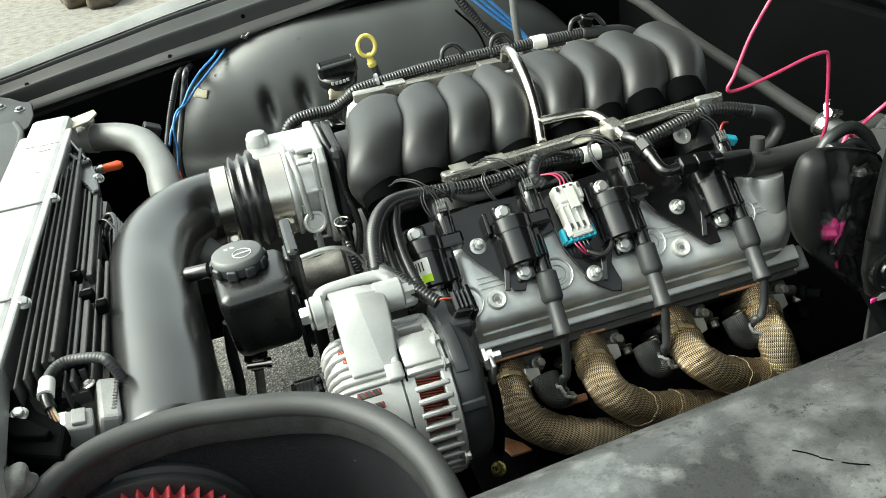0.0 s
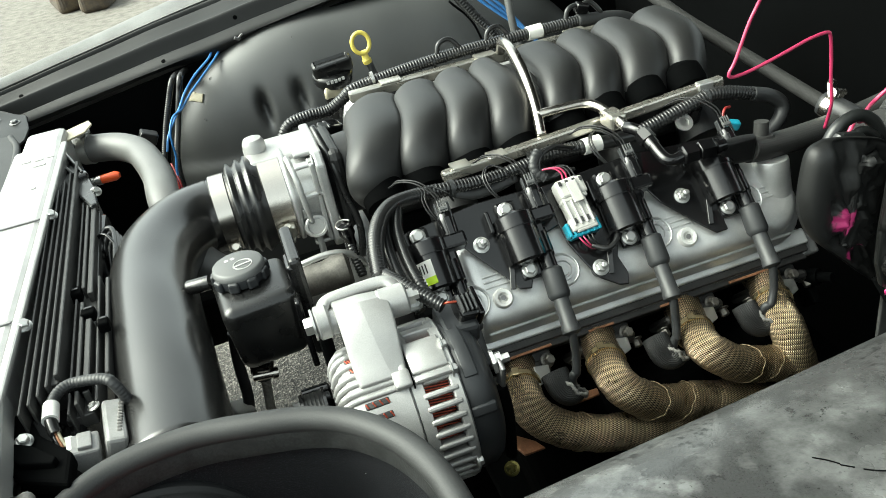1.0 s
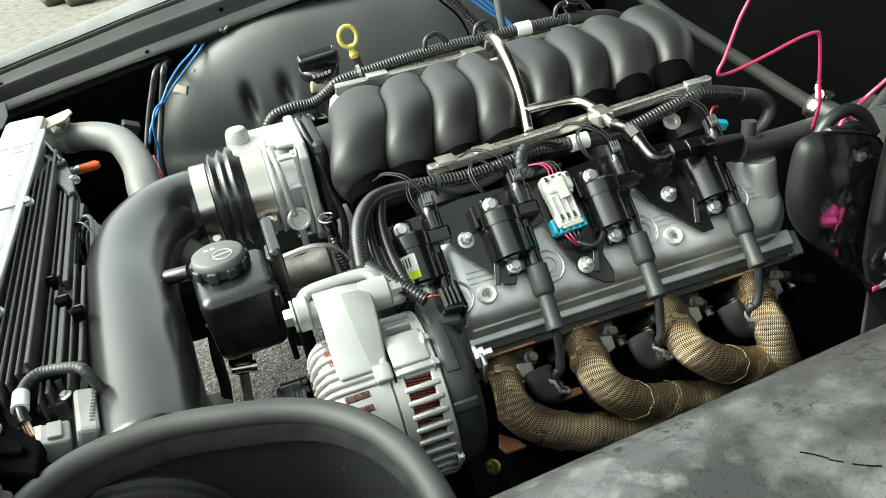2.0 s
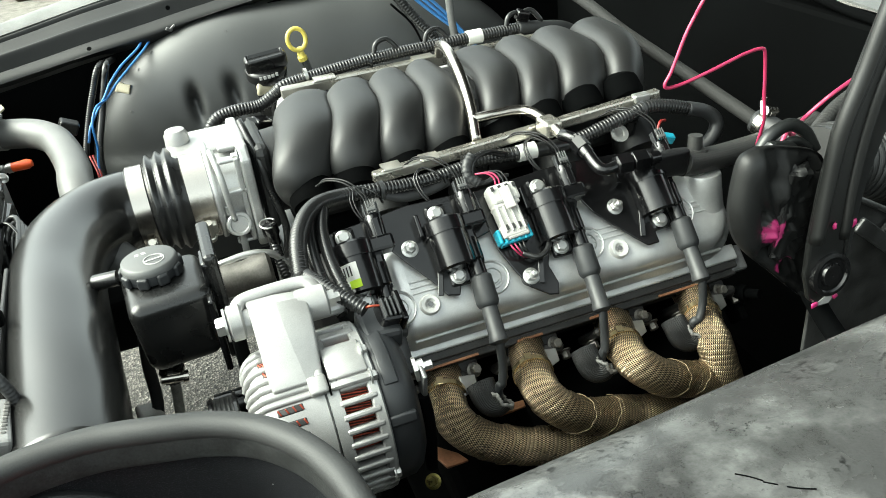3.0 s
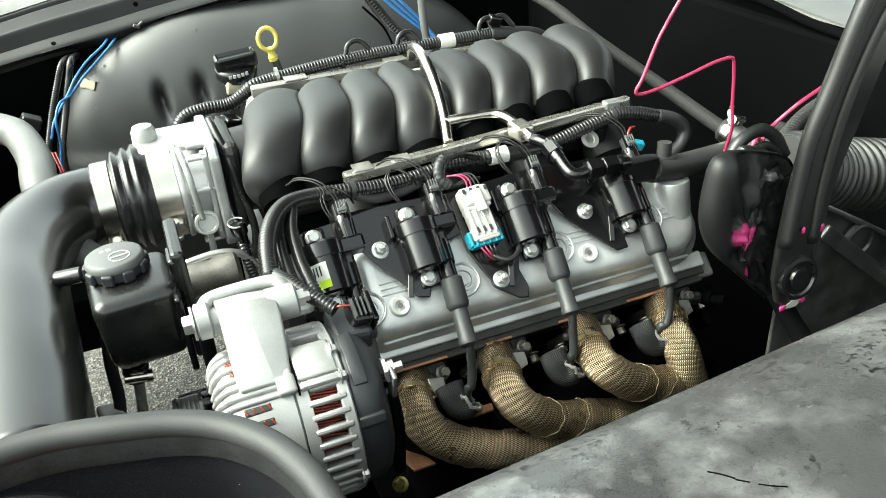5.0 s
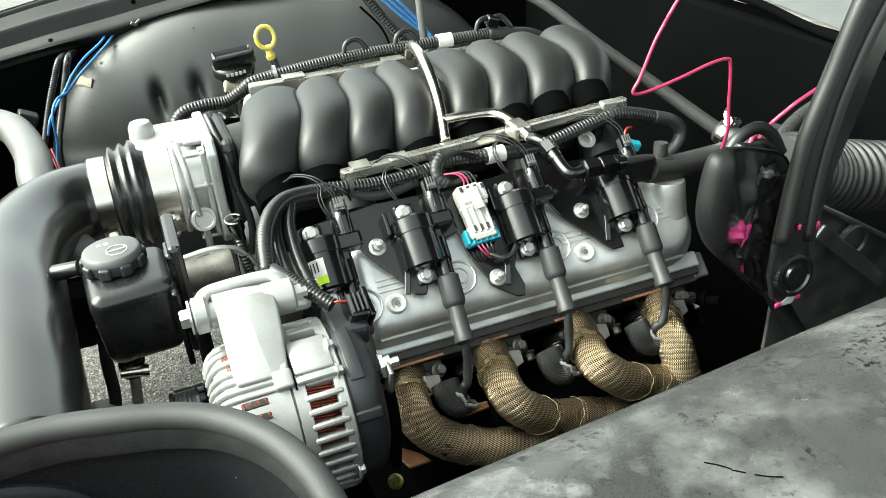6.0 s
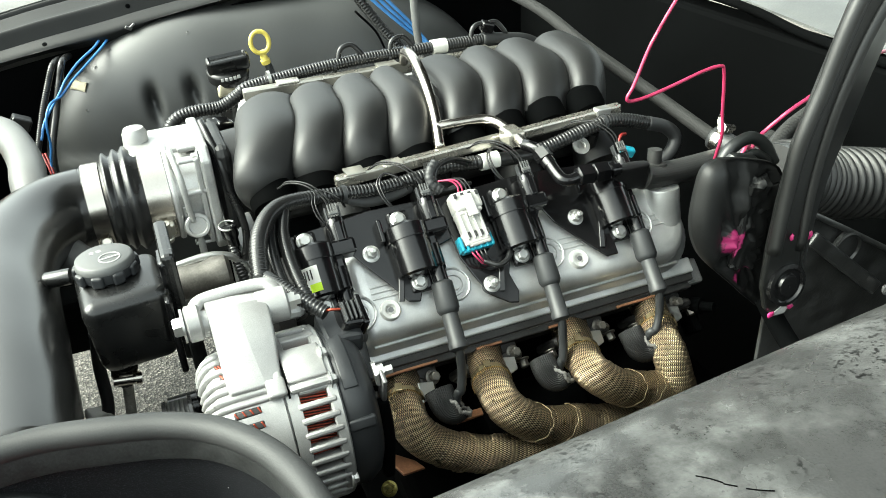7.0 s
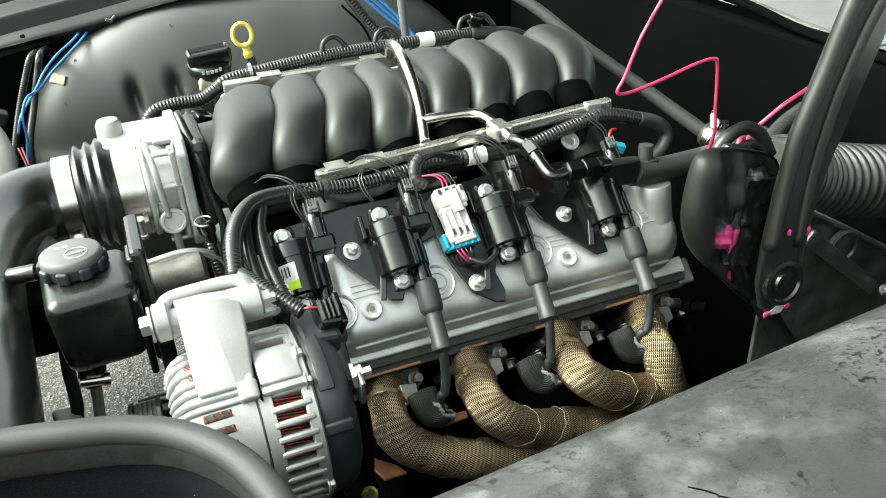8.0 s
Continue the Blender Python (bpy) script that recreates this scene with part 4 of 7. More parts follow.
def build_snorkel():
    sn = thing("intake_tube", (-0.31, -0.25, 0.70), "satin black bent intake tube of large bore", "intake tube")
    pts = [(-0.238, 0.0, 0.748), (-0.258, -0.003, 0.749), (-0.284, -0.016, 0.751), (-0.306, -0.045, 0.753), (-0.321, -0.090, 0.755), (-0.326, -0.15, 0.755), (-0.322, -0.22, 0.755), (-0.316, -0.30, 0.753), (-0.311, -0.37, 0.750), (-0.307, -0.436, 0.747)]
    r = 0.0450

    def rad(s, a):
        return r + 0.0004 * math.sin(9 * s * 2 + a) + 0.0002 * math.sin(61 * s + 2 * a)
    part("tube", tube(pts, r, 40, 8, rad), M_TUBE, sn)
    part("bead", lathe([(-0.2525, 0.0450), (-0.2515, 0.0462), (-0.2505, 0.0450)], (0, 0, 0.748), (1, 0, 0), 40), M_TUBE, sn)
    # mass air sensor on its side, towards the radiator
    sb = part("sensor_base", box((-0.350, -0.397, 0.774), (0.016, 0.054, 0.034), 0.003, Euler((0, 0.3, 0.12)).to_matrix()), M_CASE, sn, "grey air sensor housing")
    part("sensor_plug", box((-0.3685, -0.415, 0.780), (0.021, 0.024, 0.022), 0.002, Euler((0, 0.2, 0.12)).to_matrix()), M_CASE, sb, "grey wire plug")
    part("plug_ridge", box((-0.3655, -0.415, 0.7925), (0.010, 0.018, 0.003), 0.0008, Euler((0, 0.2, 0.12)).to_matrix()), M_CASE, sb)
    for q in range(9):
        part("seal_rib", box((-0.3435, -0.379 - 0.0042 * q, 0.781), (0.004, 0.0026, 0.020), 0.0008, Euler((0, 0.3, 0.12)).to_matrix(), 1), M_FRAY, sb, "pale ribbed seal")
    part("plug_latch", joined(box((-0.3815, -0.4055, 0.790), (0.012, 0.004, 0.006), 0.001, Euler((0, 0.2, 0.15)).to_matrix()), box((-0.3815, -0.4215, 0.790), (0.012, 0.006, 0.006), 0.001, Euler((0, 0.2, 0.15)).to_matrix()), box((-0.3775, -0.413, 0.790), (0.004, 0.016, 0.006), 0.001, Euler((0, 0.2, 0.15)).to_matrix())), M_LABEL, sb, "pale plug latch")
    part("sensor_screw", bolt((-0.362, -0.372, 0.789), (-0.3, 0, 1), 0.0035, 0.003), M_ZINC, sb)


def build_air_box():
    ab = thing("heat_shield", (-0.24, -0.46, 0.45), "black air box shield with a rubber trim along its edge", "heat shield")
    line = [(-0.408, -0.580, 0.785), (-0.401, -0.520, 0.785), (-0.385, -0.480, 0.785), (-0.358, -0.456, 0.786), (-0.326, -0.446, 0.786), (-0.284, -0.445, 0.786), (-0.243, -0.4545, 0.786), (-0.207, -0.4655, 0.785), (-0.177, -0.483, 0.784), (-0.152, -0.513, 0.784), (-0.137, -0.547, 0.784), (-0.130, -0.582, 0.784), (-0.129, -0.625, 0.784)]
    pts = spline(line, 6)
    part("rubber_trim", sweep(pts, 0.0095, 16, None, True, 1.0), M_TRIM, ab, "thick black rubber edge trim")
    bm = bmesh.new()
    rows = [[bm.verts.new((p.x, p.y, z)) for p in pts] for z in (0.776, 0.70, 0.60, 0.46)]
    for a, b in zip(rows, rows[1:]):
        for k in range(len(pts) - 1):
            bm.faces.new((a[k], a[k + 1], b[k + 1], b[k])).smooth = True
    bmesh.ops.recalc_face_normals(bm, faces=bm.faces)
    part("panel", solid(bm, 0.003), M_FELT, ab, "grained black shield panel")
    bm = bmesh.new()
    side = []
    for k in range(len(pts)):
        d = pts[min(k + 1, len(pts) - 1)] - pts[max(k - 1, 0)]
        side.append(Vector((d.y, -d.x, 0)).normalized())
    rows = [[bm.verts.new((p + q * d)[:2] + (z,)) for p, q in zip(pts, side)] for z, d in ((0.783, 0.0085), (0.768, 0.0095), (0.764, 0.0085), (0.763, 0.004))]
    for a, b in zip(rows, rows[1:]):
        for k in range(len(pts) - 1):
            bm.faces.new((a[k], a[k + 1], b[k + 1], b[k])).smooth = True
    part("trim_lip", solid(bm, 0.0015), M_LIP, ab)
    part("floor_panel", box((-0.255, -0.55, 0.455), (0.25, 0.20, 0.012), 0.003), M_FELT, ab)
    part("paint_fleck", box((-0.194, -0.4722, 0.764), (0.002, 0.0012, 0.007), 0.0004, Euler((0, 0, 0.5)).to_matrix()), M_PALEINK, ab)
    part("paint_fleck", box((-0.175, -0.4852, 0.735), (0.005, 0.0012, 0.004), 0.0004, Euler((0, 0.6, 0.6)).to_matrix()), M_PALEINK, ab)
    af = thing("air_filter", (-0.30, -0.56, 0.467), "red pleated cone air filter with a black rubber base", "air filter")
    c = Vector((-0.342, -0.447, 0.672))
    d = (0.02, -1, 0.0)
    part("rubber_base", lathe([(0.0, 0.055), (0.0, 0.0865), (0.002, 0.0880), (0.007, 0.0880), (0.0085, 0.0850), (0.010, 0.0845), (0.0125, 0.0855), (0.017, 0.0850), (0.0185, 0.082), (0.0185, 0.05)], c, d, 64), M_RUBBER, af)
    ax = Vector(d).normalized()
    e1 = ax.orthogonal().normalized()
    e2 = ax.cross(e1)
    n = 46 * 8
    bm = bmesh.new()
    rows = []
    for s, r, deep in ((0.0185, 0.0803, 0.0100), (0.020, 0.0818, 0.0125), (0.09, 0.0715, 0.0115), (0.16, 0.0630, 0.0100)):
        rows.append([bm.verts.new(c + ax * s + (e1 * math.cos(a) + e2 * math.sin(a)) * (r - deep * (0.5 - 0.5 * math.cos(46 * a)) ** 0.7)) for a in [2 * math.pi * k / n for k in range(n)]])
    for a, b in zip(rows, rows[1:]):
        for k in range(n):
            bm.faces.new((a[k], a[(k + 1) % n], b[(k + 1) % n], b[k])).smooth = True
    part("pleats", bm, M_RED, af, "red cotton pleats")
    part("end_cap", lathe([(0.158, 0.068), (0.175, 0.066), (0.178, 0.03)], c, d, 40), M_RUBBER, af)


# ---- ignition ----
def build_coils(vc):
    top = 0.6755
    # brackets, each carrying two coils
    outline_a = [(-0.070, 0.392), (-0.070, 0.352), (-0.022, 0.350), (-0.018, 0.372), (-0.006, 0.356), (0.000, 0.347), (0.022, 0.317), (0.033, 0.299), (0.045, 0.296), (0.049, 0.304), (0.046, 0.314), (0.062, 0.322), (0.070, 0.345), (0.098, 0.352), (0.094, 0.400), (0.02, 0.402)]
    outline_b = [(0.094, 0.398), (0.099, 0.330), (0.108, 0.306), (0.118, 0.284), (0.136, 0.270), (0.146, 0.268), (0.150, 0.280), (0.146, 0.300), (0.154, 0.318), (0.19, 0.335), (0.205, 0.362), (0.215, 0.342), (0.250, 0.302), (0.262, 0.290), (0.276, 0.290), (0.276, 0.302), (0.290, 0.312), (0.312, 0.345), (0.314, 0.395), (0.2, 0.404)]
    for k, o in enumerate((outline_a, outline_b)):
        b = thing("coil_bracket", bank(0.02 + 0.16 * k, 0.34, top), "glossy black steel coil bracket with bent tabs on the cover", "bracket", "coil brackets")
        part("plate", plate(o, bank_frame(0, 0, top + 0.0075), 0.0028, 0.0012), M_BRACKET, b)
        for u, v in (((0.010, 0.356),), ((0.123, 0.294), (0.241, 0.341)))[k]:
            part("bracket_bolt", bolt(bank(u, v, top + 0.0105), OUT_BANK, 0.0062, 0.005, 1.45), M_ZINC, b, "bright bracket bolt")
            part("stud_tip", lathe([(0.004, 0.0036), (0.012, 0.0034), (0.013, 0.002)], bank(u + 0.001, v, top + 0.0105), OUT_BANK, 10), M_ZINC, b)
            part("standoff", lathe([(-0.012, 0.008), (0.0, 0.008)], bank(u, v, top + 0.0085), OUT_BANK, 16), M_BRACKET, b)
        for u, v in (((0.034, 0.303),), ((0.140, 0.286), (0.268, 0.303)))[k]:
            part("bent_tab", box(bank(u - 0.004, v + 0.013, top + 0.0118), (0.0060, 0.032, 0.0022), 0.0008, R45 @ Euler((0.05, -0.25, -0.30)).to_matrix()), M_BRACKET, b)
        for u in ((0.024, -0.072), (0.142, 0.250))[k]:
            part("side_tab", box(bank(u, 0.374, top + 0.014), (0.005, 0.024, 0.018), 0.0015, R45), M_BRACKET, b)

    def coil(u0, dv):
        c = thing("ignition_coil", bank(u0, 0.345 + dv, top + 0.01), "black ignition coil bolted to its bracket, wire plugged in", "ignition coil", "ignition coils")
        n = 0.694
        b = part("coil_body", lathe([(0, 0.018), (0.002, 0.0212), (0.046, 0.0212), (0.048, 0.018)], bank(u0 + 0.001, 0.321 + dv, n - 0.001), UP_BANK, 36), M_GLOSS, c)
        part("collar", lathe([(0, 0.0228), (0.014, 0.0228), (0.017, 0.019)], bank(u0 + 0.001, 0.358 + dv, n - 0.001), UP_BANK, 36), M_GLOSS, c)
        part("head_block", box(bank(u0 + 0.020, 0.366 + dv, n + 0.001), (0.046, 0.016, 0.022), 0.003, R45), M_GLOSS, c)
        part("spine", box(bank(u0 + 0.023, 0.345 + dv, n - 0.006), (0.014, 0.05, 0.018), 0.003, R45), M_GLOSS, c)
        part("mount_ear", box(bank(u0 - 0.002, 0.382 + dv, n - 0.007), (0.022, 0.022, 0.010), 0.003, R45), M_GLOSS, c)
        part("mount_ear", box(bank(u0 + 0.002, 0.314 + dv, n - 0.010), (0.024, 0.018, 0.008), 0.003, R45), M_GLOSS, c)
        part("coil_bolt", bolt(bank(u0 - 0.003, 0.383 + dv, n - 0.002), OUT_BANK, 0.0064, 0.006, 1.35), M_ZINC, c, "bright flange bolt")
        part("coil_bolt", bolt(bank(u0, 0.315 + dv, n - 0.006), OUT_BANK, 0.0064, 0.005, 1.35), M_ZINC, c, "bright flange bolt")
        pl = part("wire_plug", joined(lathe([(0, 0.0078), (0.004, 0.0088), (0.018, 0.0092), (0.026, 0.0092), (0.028, 0.0075)], bank(u0 + 0.030, 0.370 + dv, n + 0.003), UP_BANK, 20), box(bank(u0 + 0.030, 0.382 + dv, n + 0.011), (0.007, 0.020, 0.005), 0.001, R45)), M_GLOSS, c)
        part("plug_clip", joined(box(bank(u0 + 0.030, 0.401 + dv, n + 0.0125), (0.010, 0.004, 0.004), 0.001, R45), *[box(bank(u0 + 0.026 + 0.0027 * q, 0.404 + dv, n + 0.0122), (0.0011, 0.013, 0.003), 0.0004, R45) for q in range(4)]), M_CAPTOP, pl, "grey plug lock clip")
        for s in (-1, 1):
            part("clip_arm", box(bank(u0 + 0.030 + 0.0068 * s, 0.400 + dv, n + 0.006), (0.0018, 0.018, 0.007), 0.0006, R45), M_BOOT, pl)
        part("tower", lathe([(0, 0.0080), (0.026, 0.0080), (0.028, 0.0098), (0.050, 0.0098)], bank(u0 + 0.0205, 0.298 + dv, n - 0.001), UP_BANK, 20), M_GLOSS, c)
        return c

    def lead(u0, dv, plug_u, sway):
        """The thick boot, the lead and the sleeved plug boot down at the head."""
        n = 0.692
        w = thing("spark_plug_lead", bank(u0 + 0.021, 0.318 + dv, n - 0.004), "grey silicone spark plug lead running down to a sleeved boot", "ignition lead", "spark plug leads")
        a, b, c = bank(u0 + 0.0205, 0.309 + dv, n), bank(u0 + 0.0185, 0.279 + dv, n), bank(u0 + 0.016, 0.238 + dv, n + 0.001)
        axis = (b - a).normalized()
        part("upper_boot", lathe([(0, 0.0090), (0.002, 0.0112), (0.029, 0.0118), (0.033, 0.0100), (0.0345, 0.0080)], a, axis, 24), M_BOOT, w)
        part("lower_boot", lathe([(0, 0.0082), (0.033, 0.0088), (0.035, 0.0098), (0.040, 0.0098), (0.042, 0.0075), (0.043, 0.004)], b, (c - b), 24), M_BOOT, w)
        end = Vector((plug_u, -0.328, 0.597))
        mid = c + Vector((0, -0.004, -0.026))
        part("lead", tube([c.lerp(b, 0.3), c, mid, mid.lerp(end, 0.5) + Vector((sway, -0.004, 0)), end + Vector((0.001, -0.002, 0.014)), end + Vector((-0.003, 0.0, -0.008))], 0.0046, 12), M_BOOT, w)
        fold = [end + Vector(d) for d in ((-0.0135, 0.015, 0.011), (-0.0130, 0.006, 0.004), (-0.0100, -0.001, -0.003), (-0.0045, -0.004, -0.0045), (0.0015, -0.004, 0.000))]
        phase = 40 * u0
        sock = even(spline(fold, 10), 0.0012)
        part("sleeve", sweep(sock, 0.0135, 168, lambda s, q: 0.0132 + 0.0013 * abs(math.sin(21 * q + 0.7 * math.sin(s * 70 + phase))) + 0.0007 * math.sin(s * 120 + 2 * q + phase), False), M_SLEEVE, w, "black ribbed heat sleeve")
        d = (sock[-1] - sock[-4]).normalized()
        e = d.orthogonal().normalized()
        f = d.cross(e)
        rim = [sock[-1] + (e * math.cos(a) + f * math.sin(a)) * 0.0142 + d * (0.0014 * math.sin(5 * a + phase) + 0.0006 * math.sin(13 * a)) for a in [2 * math.pi * k / 96 for k in range(97)]]
        part("sleeve_edge", sweep(rim, 0.0018, 6, lambda s, q: 0.0013 + 0.0011 * abs(math.sin(s * 1100 + phase)), False), M_FRAY, w, "frayed grey sleeve edge")
        return w

    us = (-0.049, 0.049, 0.165, 0.2845)
    dvs = (0.0, 0.0, 0.0, -0.002)
    for u0, dv in zip(us, dvs):
        coil(u0, dv)
    for u0, dv, pu in zip(us[1:], dvs[1:], (0.057, 0.176, 0.287)):
        lead(u0, dv, pu, 0.0)
    lead(us[0], -0.004, -0.045, 0)
    # labels on the front coil
    lb = thing("coil_label", bank(-0.0585, 0.345, 0.712), "white printed label with a lime square on the coil", "label")
    def on_coil(ang, v, r=0.0216):
        a = radians(ang)
        return bank(-0.048 + r * math.sin(a), v, 0.693 + r * math.cos(a))
    bm = bmesh.new()
    rows = [[bm.verts.new(on_coil(ang, v)) for ang in range(-62, -4, 6)] for v in (0.327, 0.352)]
    for k in range(len(rows[0]) - 1):
        bm.faces.new((rows[0][k], rows[0][k + 1], rows[1][k + 1], rows[1][k])).smooth = True
    part("label_paper", solid(bm, -0.0003), M_LABEL, lb)
    bm = bmesh.new()
    rows = [[bm.verts.new(on_coil(ang, v, 0.0222)) for ang in range(-38, -6, 6)] for v in (0.3265, 0.3345)]
    for k in range(len(rows[0]) - 1):
        bm.faces.new((rows[0][k], rows[0][k + 1], rows[1][k + 1], rows[1][k])).smooth = True
    part("lime_square", solid(bm, -0.0002), M_LIME, lb)
    for k in range(4):
        bm = bmesh.new()
        rows = [[bm.verts.new(on_coil(ang, v, 0.0221)) for ang in (-56 + 9 * k, -52 + 9 * k)] for v in (0.339, 0.349)]
        bm.faces.new((rows[0][0], rows[0][1], rows[1][1], rows[1][0]))
        part("print_bar", solid(bm, -0.0002), M_INKSHADE, lb)


def build_connector():
    c = thing("wiring_connector", bank(0.108, 0.36, 0.686), "white multi-pin wiring connector with a teal lock", "connector")
    n = 0.696
    turn = R45 @ Euler((0, 0, 0.06)).to_matrix()

    def at(du, dv, dn=0.0):
        return bank(0.118 + du + 0.06 * dv, 0.364 + dv, n + dn)
    part("housing", box(at(0, 0), (0.025, 0.060, 0.018), 0.002, turn), M_WHITE, c)
    part("shroud", box(at(0.0005, 0.0185), (0.031, 0.020, 0.022), 0.003, turn), M_WHITE, c)
    part("shroud_lip", box(at(0.0005, 0.0070), (0.0285, 0.005, 0.0195), 0.0015, turn), M_WHITE, c)
    part("base", box(at(0, -0.021), (0.0275, 0.014, 0.019), 0.002, turn), M_WHITE, c)
    part("lock", joined(box(at(0, -0.0320), (0.032, 0.004, 0.012), 0.0015, turn), *[box(at(-0.0105 + 0.007 * k, -0.0295, 0.004), (0.003, 0.008, 0.006), 0.001, turn) for k in range(4)]), M_TEAL, c, "teal connector lock")
    for s in (-1, 1):
        part("lock_arm", box(at(0.0165 * s, -0.025), (0.004, 0.016, 0.014), 0.0015, turn), M_TEAL, c)
    for k in range(4):
        part("rib", box(at(-0.0105 + 0.007 * k, -0.009, 0.0098), (0.0018, 0.028, 0.003), 0.0006, turn), M_WHITE, c)
        part("slot", box(at(-0.007 + 0.007 * k, -0.018, 0.0103), (0.0025, 0.006, 0.0012), 0.0003, turn), M_INKSHADE, c)
        part("notch", box(at(-0.012 + 0.008 * k, 0.0245, 0.0120), (0.0035, 0.005, 0.0012), 0.0003, turn), M_INKSHADE, c)
        part("pin_wire", tube([at(-0.008 + 0.005 * k, -0.033, 0.003), at(-0.005 + 0.004 * k, -0.041, 0.005), at(0.002 + 0.003 * k, -0.048, 0.0), at(0.012 + 0.002 * k, -0.050, -0.008)], 0.0010, 8), M_PINK if k < 2 else M_LOOM, c, "thin pin wire")
        part("pin_wire", tube([at(-0.004 + 0.005 * k, 0.028, 0.002), at(-0.004 + 0.004 * k, 0.038, 0.004), at(-0.010 + 0.004 * k, 0.046, 0.002), at(-0.02, 0.05, -0.004)], 0.0010, 8), M_PINK if k < 2 else M_LOOM, c, "thin pin wire")
    part("latch", box(at(0.001, 0.012, 0.0135), (0.011, 0.024, 0.003), 0.0008, turn), M_WHITE, c)
    part("mount_foot", box(at(0.002, 0.0, -0.012), (0.016, 0.03, 0.010), 0.002, turn), M_BRACKET, c)
    part("tail_wire", tube([at(0.004, -0.046, 0.0), at(0.018, -0.055, 0.004), at(0.032, -0.048, 0.002), at(0.038, -0.030, -0.004), at(0.034, 0.0, -0.006)], 0.0030, 10), M_LOOM, c)


# ---- exhaust ----
def build_headers():
    paths = (
        [(0.020, -0.255, 0.596), (0.014, -0.284, 0.598), (0.007, -0.310, 0.597), (0.006, -0.334, 0.590), (0.022, -0.348, 0.572), (0.057, -0.357, 0.554), (0.102, -0.364, 0.542), (0.149, -0.362, 0.530), (0.24, -0.355, 0.50)],
        [(0.116, -0.255, 0.599), (0.109, -0.287, 0.603), (0.098, -0.330, 0.605), (0.097, -0.354, 0.601), (0.113, -0.367, 0.586), (0.142, -0.367, 0.566), (0.180, -0.362, 0.550), (0.25, -0.362, 0.52), (0.32, -0.36, 0.47)],
        [(0.226, -0.255, 0.599), (0.217, -0.287, 0.603), (0.203, -0.333, 0.604), (0.206, -0.358, 0.600), (0.229, -0.367, 0.584), (0.262, -0.362, 0.566), (0.300, -0.362, 0.545), (0.36, -0.37, 0.49)],
        [(0.333, -0.255, 0.599), (0.322, -0.285, 0.602), (0.308, -0.322, 0.600), (0.303, -0.346, 0.590), (0.304, -0.362, 0.568), (0.312, -0.368, 0.53), (0.33, -0.37, 0.45)],
    )
    for i, pts in enumerate(paths):
        h = thing("header_pipe", pts[0], "exhaust header pipe wrapped in bronze woven heat wrap", "exhaust header", "header pipes")
        r, pitch = 0.0190, 0.038

        def rad(s, a, i=i):
            t = (s / pitch + a / (2 * math.pi) + 0.37 * i) % 1.0
            lap = 0.0013 * (1 - t) if t > 0.04 else 0.0013 * t / 0.04
            return r + lap + 0.0004 * math.sin(3 * a + s * 60) + (0.0016 if s < 0.02 else 0)
        part("wrapped_pipe", sweep(even(spline(pts, 12), 0.0024), r, 40, rad), M_WRAP, h)
        curve = spline(pts, 12)
        k = 21
        d = (curve[k + 1] - curve[k]).normalized()
        part("steel_tie", joined(clamp_band(curve[k], d, r + 0.0014, 0.0060), box(curve[k] + (Vector((-0.3, -0.6, 0.75)) - d * Vector((-0.3, -0.6, 0.75)).dot(d)).normalized() * (r + 0.0036), (0.011, 0.008, 0.003), 0.0008, d.to_track_quat("X", "Z").to_matrix())), M_GOLD, h, "brassy steel wrap tie")
        # clamping flange and its bolts beside the pipe's mouth
        fl = part("flange", plate([(-0.030, -0.012), (-0.012, -0.020), (0.020, -0.020), (0.036, -0.008), (0.036, 0.008), (0.012, 0.022), (-0.020, 0.020)], Matrix.Translation((pts[0][0], -0.272, 0.596)) @ Euler((radians(52), 0, 0)).to_matrix().to_4x4(), 0.008, 0.002), M_HEAD, h, "dark steel header flange")
        part("flange_bolt", bolt((pts[1][0] + 0.034, -0.284, 0.602), (0.2, -0.75, 0.65), 0.0055, 0.009), M_OLDCAST, fl)
        part("flange_lug", plate([(-0.010, -0.010), (0.010, -0.006), (0.013, 0.008), (-0.006, 0.012)], Matrix.Translation((pts[1][0] + 0.019, -0.302, 0.600)) @ Euler((radians(40), 0.2, 0.3)).to_matrix().to_4x4(), 0.003, 0.001), M_ZINC, fl, "bright gasket tab")
        # stitched seams of the wrap
        for n, k in enumerate(((57,), (52, 66), (50, 62), ())[i]):
            d = (curve[k + 1] - curve[k - 1]).normalized()
            e = d.orthogonal().normalized()
            f = d.cross(e)
            ring = [curve[k] + d * (0.011 * math.sin(b + 1.1 * n) + 0.0012 * math.sin(9 * b)) + (e * math.cos(b) + f * math.sin(b)) * (r + 0.0013) for b in [2 * math.pi * q / 60 for q in range(61)]]
            part("seam_thread", sweep(ring[:34], 0.0006, 6, lambda s, a: 0.0002 + 0.0003 * abs(math.sin(s * 800)), False), M_WRAPTHREAD, h, "pale seam thread across the wrap")
    g = thing("gusset_plate", (0.0, -0.30, 0.50), "small coppery gusset plate below the header pipes", "bracket")
    part("sheet", plate([(-0.018, -0.292), (0.009, -0.322), (0.015, -0.336), (-0.009, -0.336), (-0.018, -0.306)][::-1], Matrix.Translation((0, 0, 0.53)), 0.003, 0.001), M_RUST, g)
    part("strap", plate([(0.057, -0.312), (0.090, -0.314), (0.088, -0.324), (0.057, -0.325)][::-1], Matrix.Translation((0, 0, 0.565)), 0.003, 0.001), M_RUST, g)
